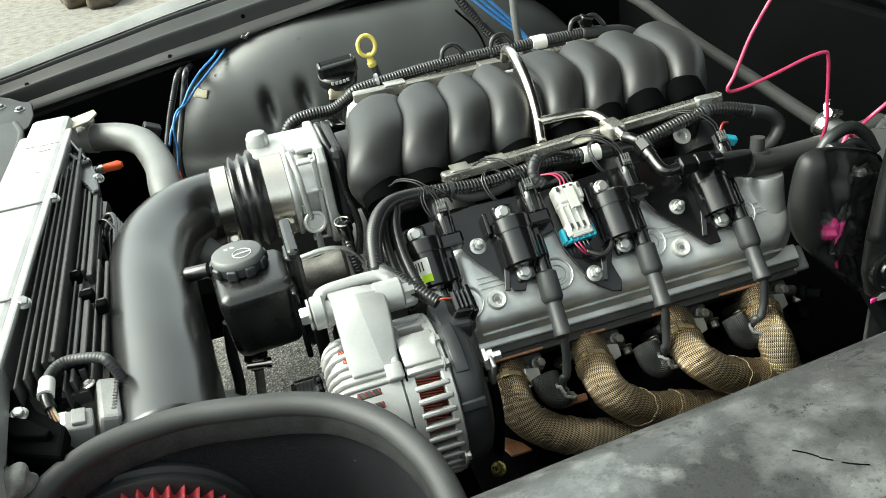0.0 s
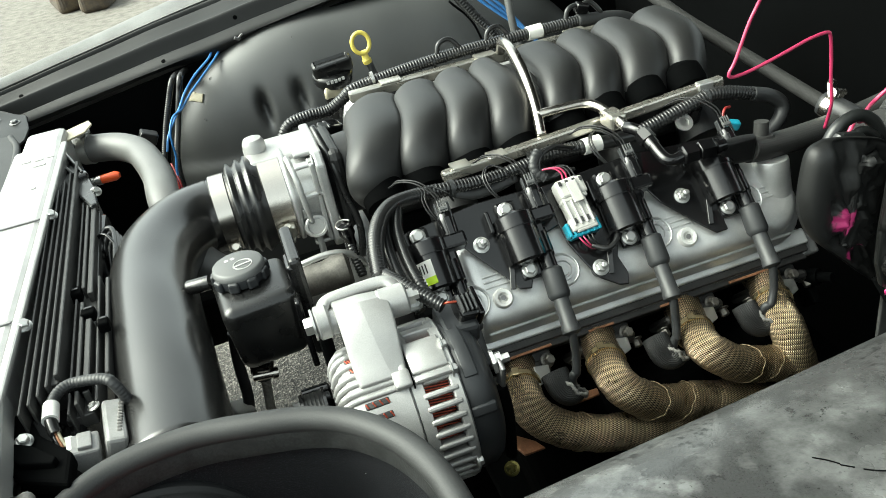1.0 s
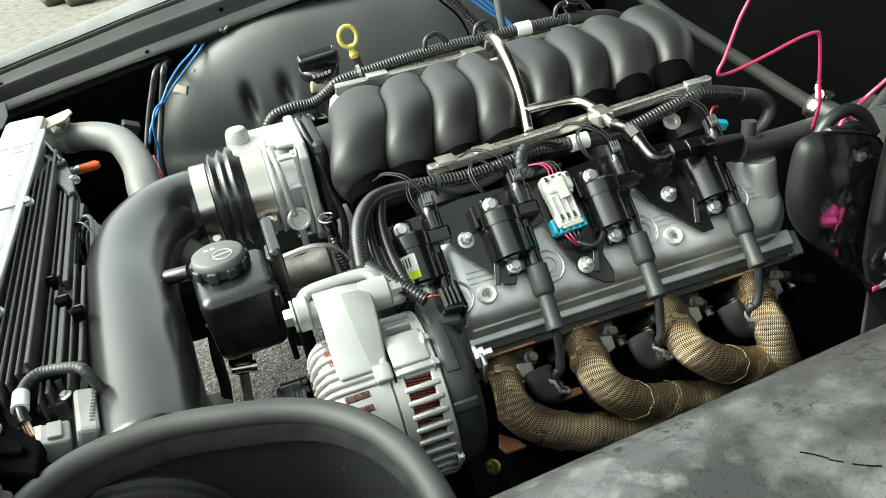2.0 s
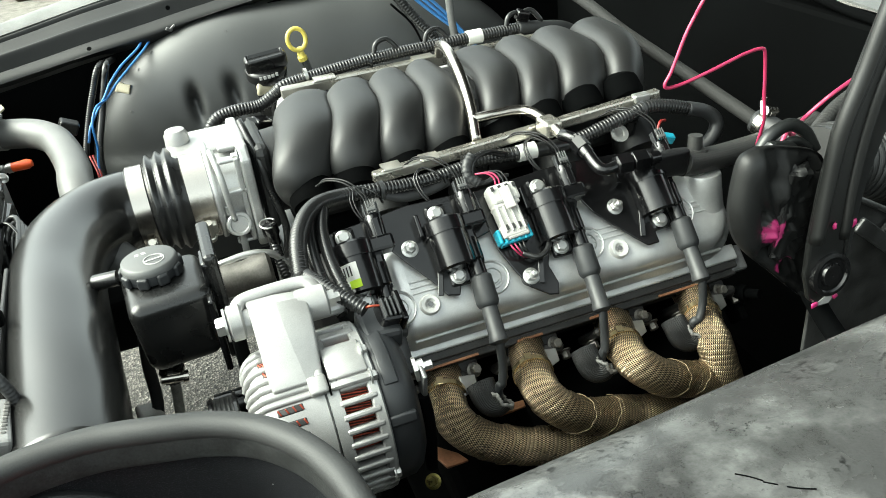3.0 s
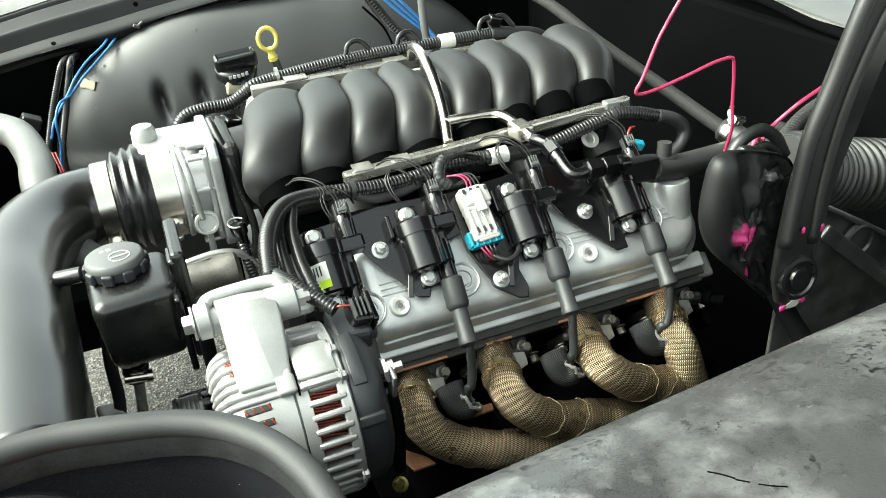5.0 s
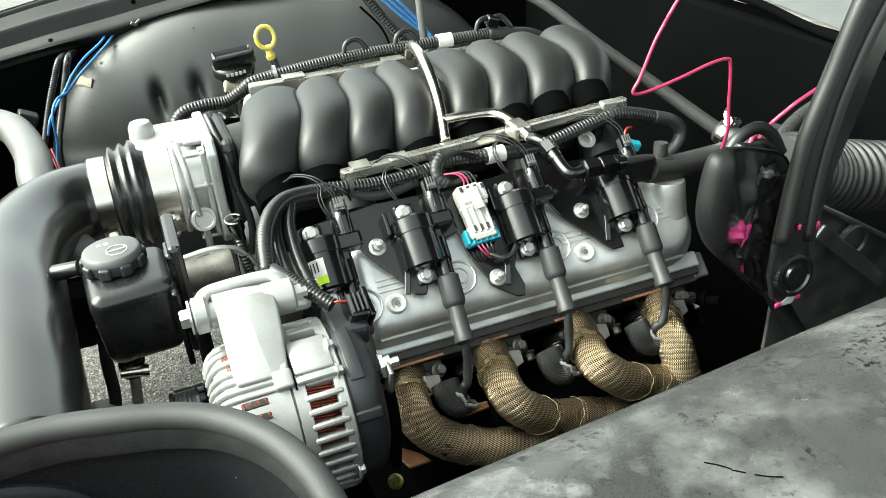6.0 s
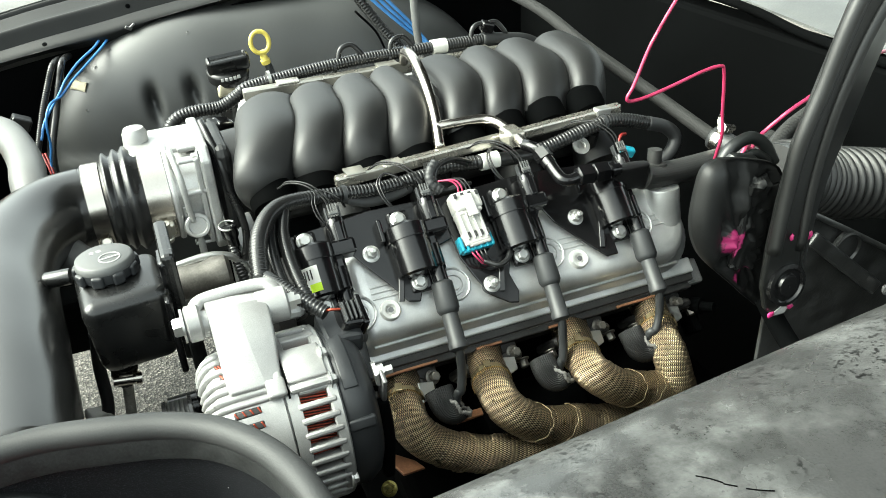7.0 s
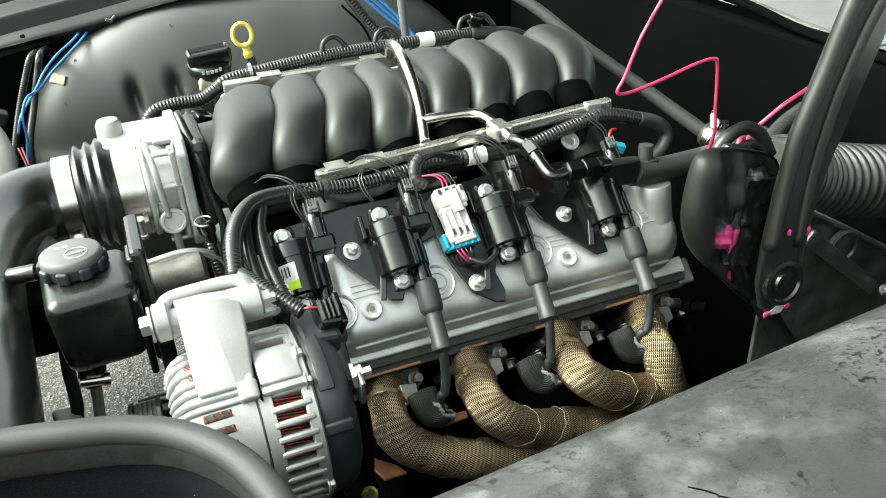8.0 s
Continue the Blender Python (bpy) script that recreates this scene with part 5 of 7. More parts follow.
    part("yellow_bolt", bolt((-0.028, -0.345, 0.53), (-0.3, -0.6, 0.7), 0.0055, 0.010), M_YELLOWZINC, g, "yellow zinc bolt")


# ---- front drive ----
def build_alternator():
    al = thing("alternator", (-0.11, -0.375, 0.60), "bright cast alternator with copper windings behind its slots", "alternator")
    c = Vector((0, -0.375, 0.682))
    ax = (1, 0, 0)
    part("front_housing", lathe([(-0.181, 0.028), (-0.181, 0.045), (-0.1785, 0.056), (-0.1745, 0.0655), (-0.169, 0.0700), (-0.160, 0.0715), (-0.1225, 0.0722), (-0.1215, 0.070)], c, ax, 72), M_BRIGHT, al, "bright cast front housing")
    part("core_band", lathe([(-0.123, 0.0695), (-0.116, 0.0695)], c, ax, 64), M_STEEL, al)
    w = part("winding", lathe([(-0.117, 0.061), (-0.082, 0.061)], c, ax, 64), M_INKSHADE, al, "dark core inside the housing")
    rnd = random.Random(12)
    for k in range(92):
        a = radians(-22 + 2.05 * k)
        pts = [c + Vector((-0.113 + 0.0062 * i + 0.0012 * rnd.random(), 0, 0)) + Vector((0, -math.sin(a + 0.012 * i), math.cos(a + 0.012 * i))) * (0.0625 + 0.0018 * rnd.random()) for i in range(5)]
        part("copper_strand", tube(pts, 0.00085, 6, 3), M_COPPER, w, "copper stator strand")
    part("joint_ring", lathe([(-0.1205, 0.062), (-0.1205, 0.0735), (-0.1110, 0.0735), (-0.1105, 0.072), (-0.1105, 0.062)], c, ax, 72), M_BRIGHT, al)
    part("rear_ring", lathe([(-0.0885, 0.056), (-0.0885, 0.0725), (-0.087, 0.0738), (-0.0805, 0.0738), (-0.0790, 0.072), (-0.0790, 0.05)], c, ax, 72), M_BRIGHT, al)
    # bars between the rear slots
    for k in range(30):
        a = 45.2 + 9.0 * k
        if a > 338:
            break
        part("bar", arc_block(c, -0.1135, -0.0825, a - 2.1, a + 2.1, 0.0640, 0.0748, 0.0019, 3), M_BRIGHT, al)
    part("joint_gap", arc_block(c, -0.1182, -0.1168, 4, 38, 0.070, 0.0768, 0.0002, 8), M_BAY, al, "dark joint gap")
    part("plateau", arc_block(c, -0.1165, -0.0840, 4.5, 29.5, 0.060, 0.0765, 0.0016, 8), M_BRIGHT, al)
    part("plateau_step", arc_block(c, -0.1105, -0.0855, 29.0, 37.6, 0.060, 0.0740, 0.0016, 4), M_BRIGHT, al)
    part("bolt_rib", arc_block(c, -0.1165, -0.0830, 31.0, 36.2, 0.066, 0.0785, 0.0026, 4), M_BRIGHT, al)
    for a0, a1 in ((-50, -36.0), (-31.0, -22.0), (-13.0, -5.5)):
        part("top_bar", arc_block(c, -0.1120, -0.0830, a0, a1, 0.060, 0.0748, 0.0016, 5), M_BRIGHT, al)
    # floor in near-zero black: the shade inside the slots is its colour
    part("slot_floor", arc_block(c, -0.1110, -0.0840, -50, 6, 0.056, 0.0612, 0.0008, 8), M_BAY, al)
    # front half: wrapped ribs, and vent slots whose inner shade is painted dark
    for a, x0, x1 in ((0.5, -0.1660, -0.1560), (10.2, -0.1640, -0.1530), (39, -0.1610, -0.1400), (48, -0.1610, -0.1400), (57, -0.1610, -0.1400), (66, -0.1610, -0.1400)):
        sl = part("slot", arc_block(c, x0, x1, a - 2.6, a + 2.6, 0.066, 0.0722, 0.0012, 3), M_INKSHADE, al, "vent slot with its inner shade painted dark")
        for j in range(4):
            x = x0 + 0.0018 + (x1 - x0 - 0.0034) * j / 3
            d0, d1 = radians(a - 1.8), radians(a + 1.8)
            part("slot_winding", tube([c + Vector((x + 0.001 * q, 0, 0)) + Vector((0, -math.sin(b), math.cos(b))) * 0.0722 for q, b in ((-1, d0), (0, (d0 + d1) / 2), (1, d1))], 0.0008, 6, 3), M_COPPER, sl, "copper seen in the slot")
    for a, x1, r in ((-14, -0.160, 0.0030), (-5, -0.160, 0.0030), (5.4, -0.158, 0.0030), (15.0, -0.158, 0.0028), (21.5, -0.144, 0.0028), (28.0, -0.126, 0.0030), (33.5, -0.132, 0.0026), (43.5, -0.167, 0.0030), (52.5, -0.167, 0.0030), (61.5, -0.167, 0.0030), (70.5, -0.167, 0.0030), (80, -0.167, 0.0030), (90, -0.167, 0.0030), (100, -0.167, 0.0030), (110, -0.167, 0.0030)):
        q = radians(a)
        d = Vector((0, -math.sin(q), math.cos(q)))
        part("front_rib", tube([c + Vector((x, 0, 0)) + d * rr for x, rr in ((x1, 0.0705), (x1 - 0.004, 0.0718), (-0.166, 0.0712), (-0.1720, 0.0690), (-0.1768, 0.0635), (-0.1800, 0.0545))], r, 12), M_BRIGHT, al)
    # tapering mounting pad with a raised strip, ending in a lug at the joint
    def pad(rows, low, bevel):
        bm = bmesh.new()
        ring = []
        for y, z, xa, xm, xb, drop in rows:
            d = Vector((0, y, z)) - c
            d.x = 0
            inner, lowered = c + d * low, c + d * (1 - drop)
            ring.append([bm.verts.new(p) for p in ((xa, inner.y, inner.z), (xb, inner.y, inner.z), (xb, lowered.y, lowered.z), (xm, y, z), (xa, y, z))])
        for a, b in zip(ring, ring[1:]):
            for k in range(5):
                bm.faces.new((a[k], a[(k + 1) % 5], b[(k + 1) % 5], b[k]))
        bm.faces.new(ring[0][::-1])
        bm.faces.new(ring[-1])
        bmesh.ops.recalc_face_normals(bm, faces=bm.faces)
        bmesh.ops.bevel(bm, geom=[e for e in bm.edges if e.calc_face_angle(0) > 0.7], offset=bevel, segments=3, profile=0.5, affect="EDGES")
        smooth_by_angle(bm, 0.5)
        for e in bm.edges:
            a, b = e.verts
            if -0.1395 < min(a.co.x, b.co.x) and max(a.co.x, b.co.x) < -0.1285 and abs(a.co.x - b.co.x) < 0.003:
                e.smooth = False
        return bm
    part("mount_pad", pad([(-0.331, 0.782, -0.162, -0.139, -0.119, 0.0), (-0.337, 0.7930, -0.162, -0.139, -0.119, 0.02), (-0.353, 0.7945, -0.161, -0.139, -0.113, 0.02), (-0.370, 0.787, -0.161, -0.138, -0.114, 0.03), (-0.386, 0.772, -0.161, -0.136, -0.116, 0.035), (-0.398, 0.760, -0.161, -0.134, -0.118, 0.035), (-0.410, 0.7505, -0.160, -0.132, -0.1185, 0.025)], 0.80, 0.0022), M_BRIGHT, al, "cast mounting pad")
    part("pad_lug", arc_block(c, -0.1330, -0.1180, 24.0, 36.0, 0.066, 0.0792, 0.0022, 5), M_BRIGHT, al)
    part("pad_wall", arc_block(c, -0.1260, -0.1190, -6.0, 26.0, 0.066, 0.0775, 0.0018, 8), M_BRIGHT, al)
    part("pivot_barrel", lathe([(-0.168, 0.010), (-0.168, 0.0112), (-0.118, 0.0112), (-0.118, 0.010)], (0, -0.347, 0.779), ax, 32), M_BRIGHT, al)
    for a, x0, x1 in ((33.6, -0.0845, -0.0800), (104, -0.0845, -0.0770), (14, -0.0850, -0.0790)):
        d = Vector((0, -math.sin(radians(a)), math.cos(radians(a))))
        part("lug_bolt", bolt(c + d * 0.0735 + Vector((x0, 0, 0)), ax, 0.0045, 0.005), M_ZINC, al)
    # dark rear cover with its raised panels
    cap = part("rear_cap", lathe([(-0.0800, 0.055), (-0.0785, 0.0690), (-0.0760, 0.0705), (-0.0620, 0.0695), (-0.0540, 0.0640), (-0.0490, 0.0540), (-0.0470, 0.02)], c, ax, 72), M_DARKCAP, al, "dark grey plastic rear cover")
    part("cap_panel", arc_block(c, -0.0755, -0.0630, -8, 42, 0.064, 0.0712, 0.0012, 8), M_DARKCAP, cap)
    part("cap_step", arc_block(c, -0.0790, -0.0560, 62, 70, 0.060, 0.0722, 0.0020, 4), M_DARKCAP, cap)
    part("cap_block", box((-0.060, -0.358, 0.744), (0.034, 0.040, 0.020), 0.004, Euler((0.1, 0.1, 0)).to_matrix()), M_DARKCAP, al)
    part("cap_rail", box((-0.0385, -0.352, 0.752), (0.006, 0.030, 0.022), 0.002, Euler((0.5, 0.1, 0.1)).to_matrix()), M_BRACKET, al)
    part("stud", lathe([(0, 0.011), (0.003, 0.011), (0.003, 0.0075), (0.009, 0.0075), (0.009, 0.004), (0.016, 0.004)], (-0.046, -0.406, 0.728), (1, -0.1, 0.1), 6), M_ZINC, al, "zinc output stud and nut")
    part("cable_lug", box((-0.041, -0.411, 0.715), (0.004, 0.014, 0.036), 0.0015, Euler((0.3, 0, 0)).to_matrix()), M_STEEL, al)
    part("cable_boot", tube([(-0.043, -0.412, 0.704), (-0.042, -0.416, 0.686), (-0.043, -0.420, 0.664), (-0.046, -0.42, 0.63)], 0.0055, 14), M_BAY, al)
    pl = part("pulley", lathe([(-0.212, 0.012), (-0.212, 0.043), (-0.209, 0.044), (-0.2065, 0.0405), (-0.204, 0.0405), (-0.202, 0.0395), (-0.200, 0.0405), (-0.198, 0.0395), (-0.196, 0.0405), (-0.193, 0.0405), (-0.1915, 0.044), (-0.1890, 0.044), (-0.1885, 0.015), (-0.182, 0.015)], c, ax, 56), M_BRACKET, al, "black grooved pulley")
    part("pulley_nut", lathe([(-0.222, 0.011), (-0.210, 0.011)], c, ax, 6), M_ZINC, pl)

    br = thing("alternator_bracket", (-0.13, -0.33, 0.74), "bright cast looped bracket holding the alternator pivot bolt", "bracket")
    part("loop", sweep(spline([(-0.1725, -0.352, 0.772), (-0.1725, -0.344, 0.784), (-0.1690, -0.337, 0.7895), (-0.1620, -0.331, 0.7915), (-0.1430, -0.328, 0.7915), (-0.1190, -0.3275, 0.7915), (-0.1080, -0.330, 0.7905), (-0.103, -0.337, 0.786), (-0.1015, -0.344, 0.780)], 8), 0.0052, 20, None, True, 1.35), M_BRIGHT, br)
    part("ear", lathe([(-0.179, 0.012), (-0.177, 0.0150), (-0.168, 0.0150), (-0.166, 0.012)], (0, -0.347, 0.782), ax, 32), M_BRIGHT, br)
    part("boss", lathe([(-0.123, 0.012), (-0.121, 0.0145), (-0.0985, 0.0145), (-0.0965, 0.012)], (0, -0.3475, 0.780), ax, 32), M_BRIGHT, br)
    part("boss_nut", lathe([(-0.098, 0.008), (-0.0905, 0.008), (-0.0905, 0.0045), (-0.086, 0.0045)], (0, -0.3475, 0.780), ax, 6), M_ZINC, br)
    part("pivot_bolt", joined(lathe([(-0.1885, 0.0075), (-0.1870, 0.0085), (-0.1810, 0.0085)], (0, -0.347, 0.782), ax, 6), lathe([(-0.1815, 0.0140), (-0.1795, 0.0140), (-0.1790, 0.008), (-0.166, 0.008)], (0, -0.347, 0.782), ax, 28)), M_ZINC, br, "large zinc flange bolt")
    part("bracket_leg", box((-0.174, -0.318, 0.655), (0.012, 0.028, 0.20), 0.004), M_BAY, br, "black bracket leg")
    part("stay", box((-0.11, -0.29, 0.74), (0.06, 0.09, 0.02), 0.005, Euler((-0.5, 0, 0)).to_matrix()), M_CAST, br)


def build_belt():
    """The ribbed belt over the alternator pulley, running back and down to the crank."""
    bt = thing("drive_belt", (-0.2005, -0.18, 0.44), "black rubber drive belt over the alternator pulley", "belt")
    r = 0.0420
    path = [(-0.375 - r * math.sin(radians(a)), 0.682 + r * math.cos(radians(a))) for a in range(110, -84, -8)]
    path += [(-0.325, 0.665), (-0.305, 0.62), (-0.27, 0.55), (-0.22, 0.48), (-0.18, 0.44)]
    bm = bmesh.new()
    rows = []
    for y, z in path:
        rows.append([bm.verts.new((-0.2095 + 0.0009 * k, y, z + 0.0007 * (k % 4 == 0))) for k in range(21)])
    for a, b in zip(rows, rows[1:]):
        for k in range(20):
            bm.faces.new((a[k], a[k + 1], b[k + 1], b[k])).smooth = True
    part("band", solid(bm, 0.0035), M_BELT, bt)
    tn = thing("tensioner_bolt", (-0.212, -0.262, 0.634), "bright bolt head on the belt tensioner", "bolt")
    part("head", bolt((-0.214, -0.262, 0.634), (-1, 0, 0), 0.006, 0.010), M_ZINC, tn)
    part("boss", lathe([(-0.214, 0.012), (-0.212, 0.016), (-0.185, 0.016), (-0.183, 0.012)], (0, -0.262, 0.634), ax_x, 28), M_BRACKET, tn, "black tensioner boss")


def build_reservoir():
    rv = thing("power_steering_reservoir", (-0.222, -0.25, 0.69), "black plastic fluid reservoir with a ribbed filler cap", "reservoir")
    bm = box((0, 0, 0), (0.074, 0.082, 0.086), 0.0125, None, 5)
    for v in bm.verts:
        k = 1 - 0.12 * (0.043 - v.co.z) / 0.086
        if v.co.z < 0:
            v.co.z += (0.006 - 0.16 * v.co.y) * min(1, -v.co.z / 0.03)
        v.co.x *= k
        v.co.y *= k
    bmesh.ops.transform(bm, matrix=Matrix.Translation((-0.223, -0.252, 0.744)) @ Euler((0, 0, 0.08)).to_matrix().to_4x4(), verts=bm.verts)
    part("tank", smooth_by_angle(bm, 0.6), M_TANK, rv)
    part("neck", lathe([(0, 0.0215), (0.006, 0.0205)], (-0.231, -0.240, 0.783), (0, 0, 1), 36), M_TANK, rv)
    cp = part("filler_cap", lathe([(0, 0.021), (0.0015, 0.0242), (0.0105, 0.0250), (0.0125, 0.0240), (0.013, 0.0)], (-0.231, -0.240, 0.787), (0, 0, 1), 48), M_DARKCAP, rv, "dark lobed filler cap")
    part("cap_top", lathe([(0.0105, 0.0252), (0.0125, 0.0254), (0.0165, 0.0240), (0.0176, 0.0222), (0.0176, 0.0)], (-0.231, -0.240, 0.787), (0, 0, 1), 56), M_CAPTOP, cp, "pale grey cap top with worn symbols")
    for k in range(9):
        a = 2 * math.pi * k / 9 + 0.2
        part("grip", box((-0.231 + 0.0252 * math.cos(a), -0.240 + 0.0252 * math.sin(a), 0.7925), (0.0055, 0.0105, 0.0110), 0.0024, Matrix.Rotation(a, 3, "Z"), 3), M_DARKCAP, cp)
    ring = sweep([Vector((-0.226 + 0.0088 * math.cos(a), -0.246 + 0.0088 * math.sin(a), 0.8048)) for a in [2 * math.pi * k / 28 for k in range(29)]], 0.0006, 6, None, False)
    part("symbol_ring", ring, M_PALEINK, cp)
    part("symbol_bar", box((-0.226, -0.246, 0.8050), (0.018, 0.0018, 0.0008), 0.0002, Matrix.Rotation(0.2, 3, "Z")), M_PALEINK, cp)
    for k in range(2):
        part("symbol_bar", box((-0.2405 + 0.006 * k, -0.231 + 0.001 * k, 0.8046), (0.0035, 0.004, 0.0004), 0.0001, Matrix.Rotation(0.4 * k, 3, "Z")), M_PALEINK, cp)
    part("mount_flange", box((-0.180, -0.240, 0.755), (0.012, 0.075, 0.110), 0.004), M_TANK, rv)
    part("flange_slot", box((-0.184, -0.262, 0.792), (0.010, 0.030, 0.024), 0.003), M_GLOSS, rv)
    part("side_spout", lathe([(0, 0.0075), (0.022, 0.0075), (0.024, 0.006)], (-0.262, -0.222, 0.783), (-1, 0.25, -0.1), 18), M_TANK, rv)
    part("rib", box((-0.188, -0.296, 0.742), (0.006, 0.010, 0.076), 0.002), M_GLOSS, rv)
    part("outlet", lathe([(0, 0.0085), (0.026, 0.0085)], (-0.240, -0.262, 0.716), (0, 0, -1), 20), M_GLOSS, rv)
    hs = thing("braided_hose", (-0.25, -0.15, 0.44), "steel braided hose clamped under the reservoir", "hose")
    part("hose", ribbed([(-0.240, -0.262, 0.694), (-0.2420, -0.262, 0.672), (-0.2455, -0.261, 0.645), (-0.249, -0.258, 0.61), (-0.252, -0.23, 0.55), (-0.25, -0.15, 0.44)], 0.0050, 0.0022, 0.0007, 16), M_BRAID, hs)
    cuff = sweep([Vector((-0.240, -0.262, 0.7005 - 0.001 * k)) for k in range(16)], 0.0100, 48, lambda s, q: 0.0100 + 0.0007 * math.sin(16 * q))
    part("rubber_cuff", cuff, M_RUBBER, hs, "black fluted rubber cuff")
    part("clamp", clamp_band((-0.240, -0.262, 0.697), (0.2, 0, 1), 0.0104, 0.008, (0.05, -1, 0)), M_CHROME, hs, "steel worm-drive clamp")
    # black return hose with a pale end beside the open gap
    rh = thing("return_hose", (-0.285, -0.2, 0.50), "thin black hose hanging beside the reservoir", "hose")
    part("hose", tube([(-0.262, -0.19, 0.70), (-0.268, -0.19, 0.66), (-0.270, -0.20, 0.62), (-0.279, -0.215, 0.58), (-0.285, -0.2, 0.50)], 0.0062, 12), M_RUBBER, rh)
    part("pale_end", crumple(box((-0.281, -0.205, 0.609), (0.024, 0.022, 0.018), 0.004, Euler((0, 0.3, 0.3)).to_matrix(), 4), 0.003, 130), M_WHITE, rh, "pale crumpled plastic wrap")
    wp = thing("water_outlet", (-0.155, -0.14, 0.66), "cast aluminium water outlet pipe by the throttle", "water outlet")
    part("barrel", lathe([(-0.188, 0.014), (-0.184, 0.0175), (-0.150, 0.0175), (-0.140, 0.020), (-0.126, 0.020), (-0.122, 0.016)], (0, -0.150, 0.708), ax_x, 32), M_OLDCAST, wp)
    part("foot", box((-0.15, -0.13, 0.680), (0.06, 0.05, 0.03), 0.006), M_CAST, wp)
    cp2 = thing("coolant_line", (-0.14, -0.10, 0.68), "thin bright coolant line under the throttle", "pipe")
    part("line", tube([(-0.185, -0.098, 0.700), (-0.165, -0.101, 0.7045), (-0.145, -0.100, 0.706), (-0.128, -0.100, 0.704), (-0.112, -0.100, 0.696), (-0.099, -0.100, 0.676)], 0.0042, 12), M_ZINC, cp2)
    ln = thing("vent_line", (-0.10, -0.06, 0.66), "black bent vent line beside the throttle", "pipe")
    part("line", tube([(-0.1105, -0.006, 0.826), (-0.1085, -0.022, 0.819), (-0.1035, -0.042, 0.800), (-0.1005, -0.051, 0.782), (-0.0970, -0.055, 0.752), (-0.0915, -0.060, 0.727), (-0.0905, -0.065, 0.703), (-0.097, -0.07, 0.673)], 0.0044, 14), M_LOOM, ln)
    pv = thing("coolant_sensor", (-0.105, -0.09, 0.67), "black sensor plug in a corrugated sleeve", "sensor")
    part("plug", lathe([(0, 0.0060), (0.001, 0.0092), (0.012, 0.0096), (0.016, 0.007), (0.026, 0.006)], (-0.111, -0.085, 0.729), (0.12, -0.18, -1), 24), M_GLOSS, pv)
    part("sleeve", ribbed([(-0.1095, -0.089, 0.706), (-0.109, -0.095, 0.697), (-0.108, -0.101, 0.683), (-0.106, -0.108, 0.668)], 0.0065, 0.004, 0.001, 14), M_LOOM, pv)
    ring = [Vector((-0.1112 + 0.0092 * math.cos(a), -0.085 + 0.0092 * math.sin(a), 0.7295 + 0.0015 * math.sin(a))) for a in [0.5 + 4.6 * k / 30 for k in range(31)]]
    part("retainer", sweep(ring, 0.0011, 8), M_ZINC, pv, "bright wire retainer")


ax_x = (1, 0, 0)


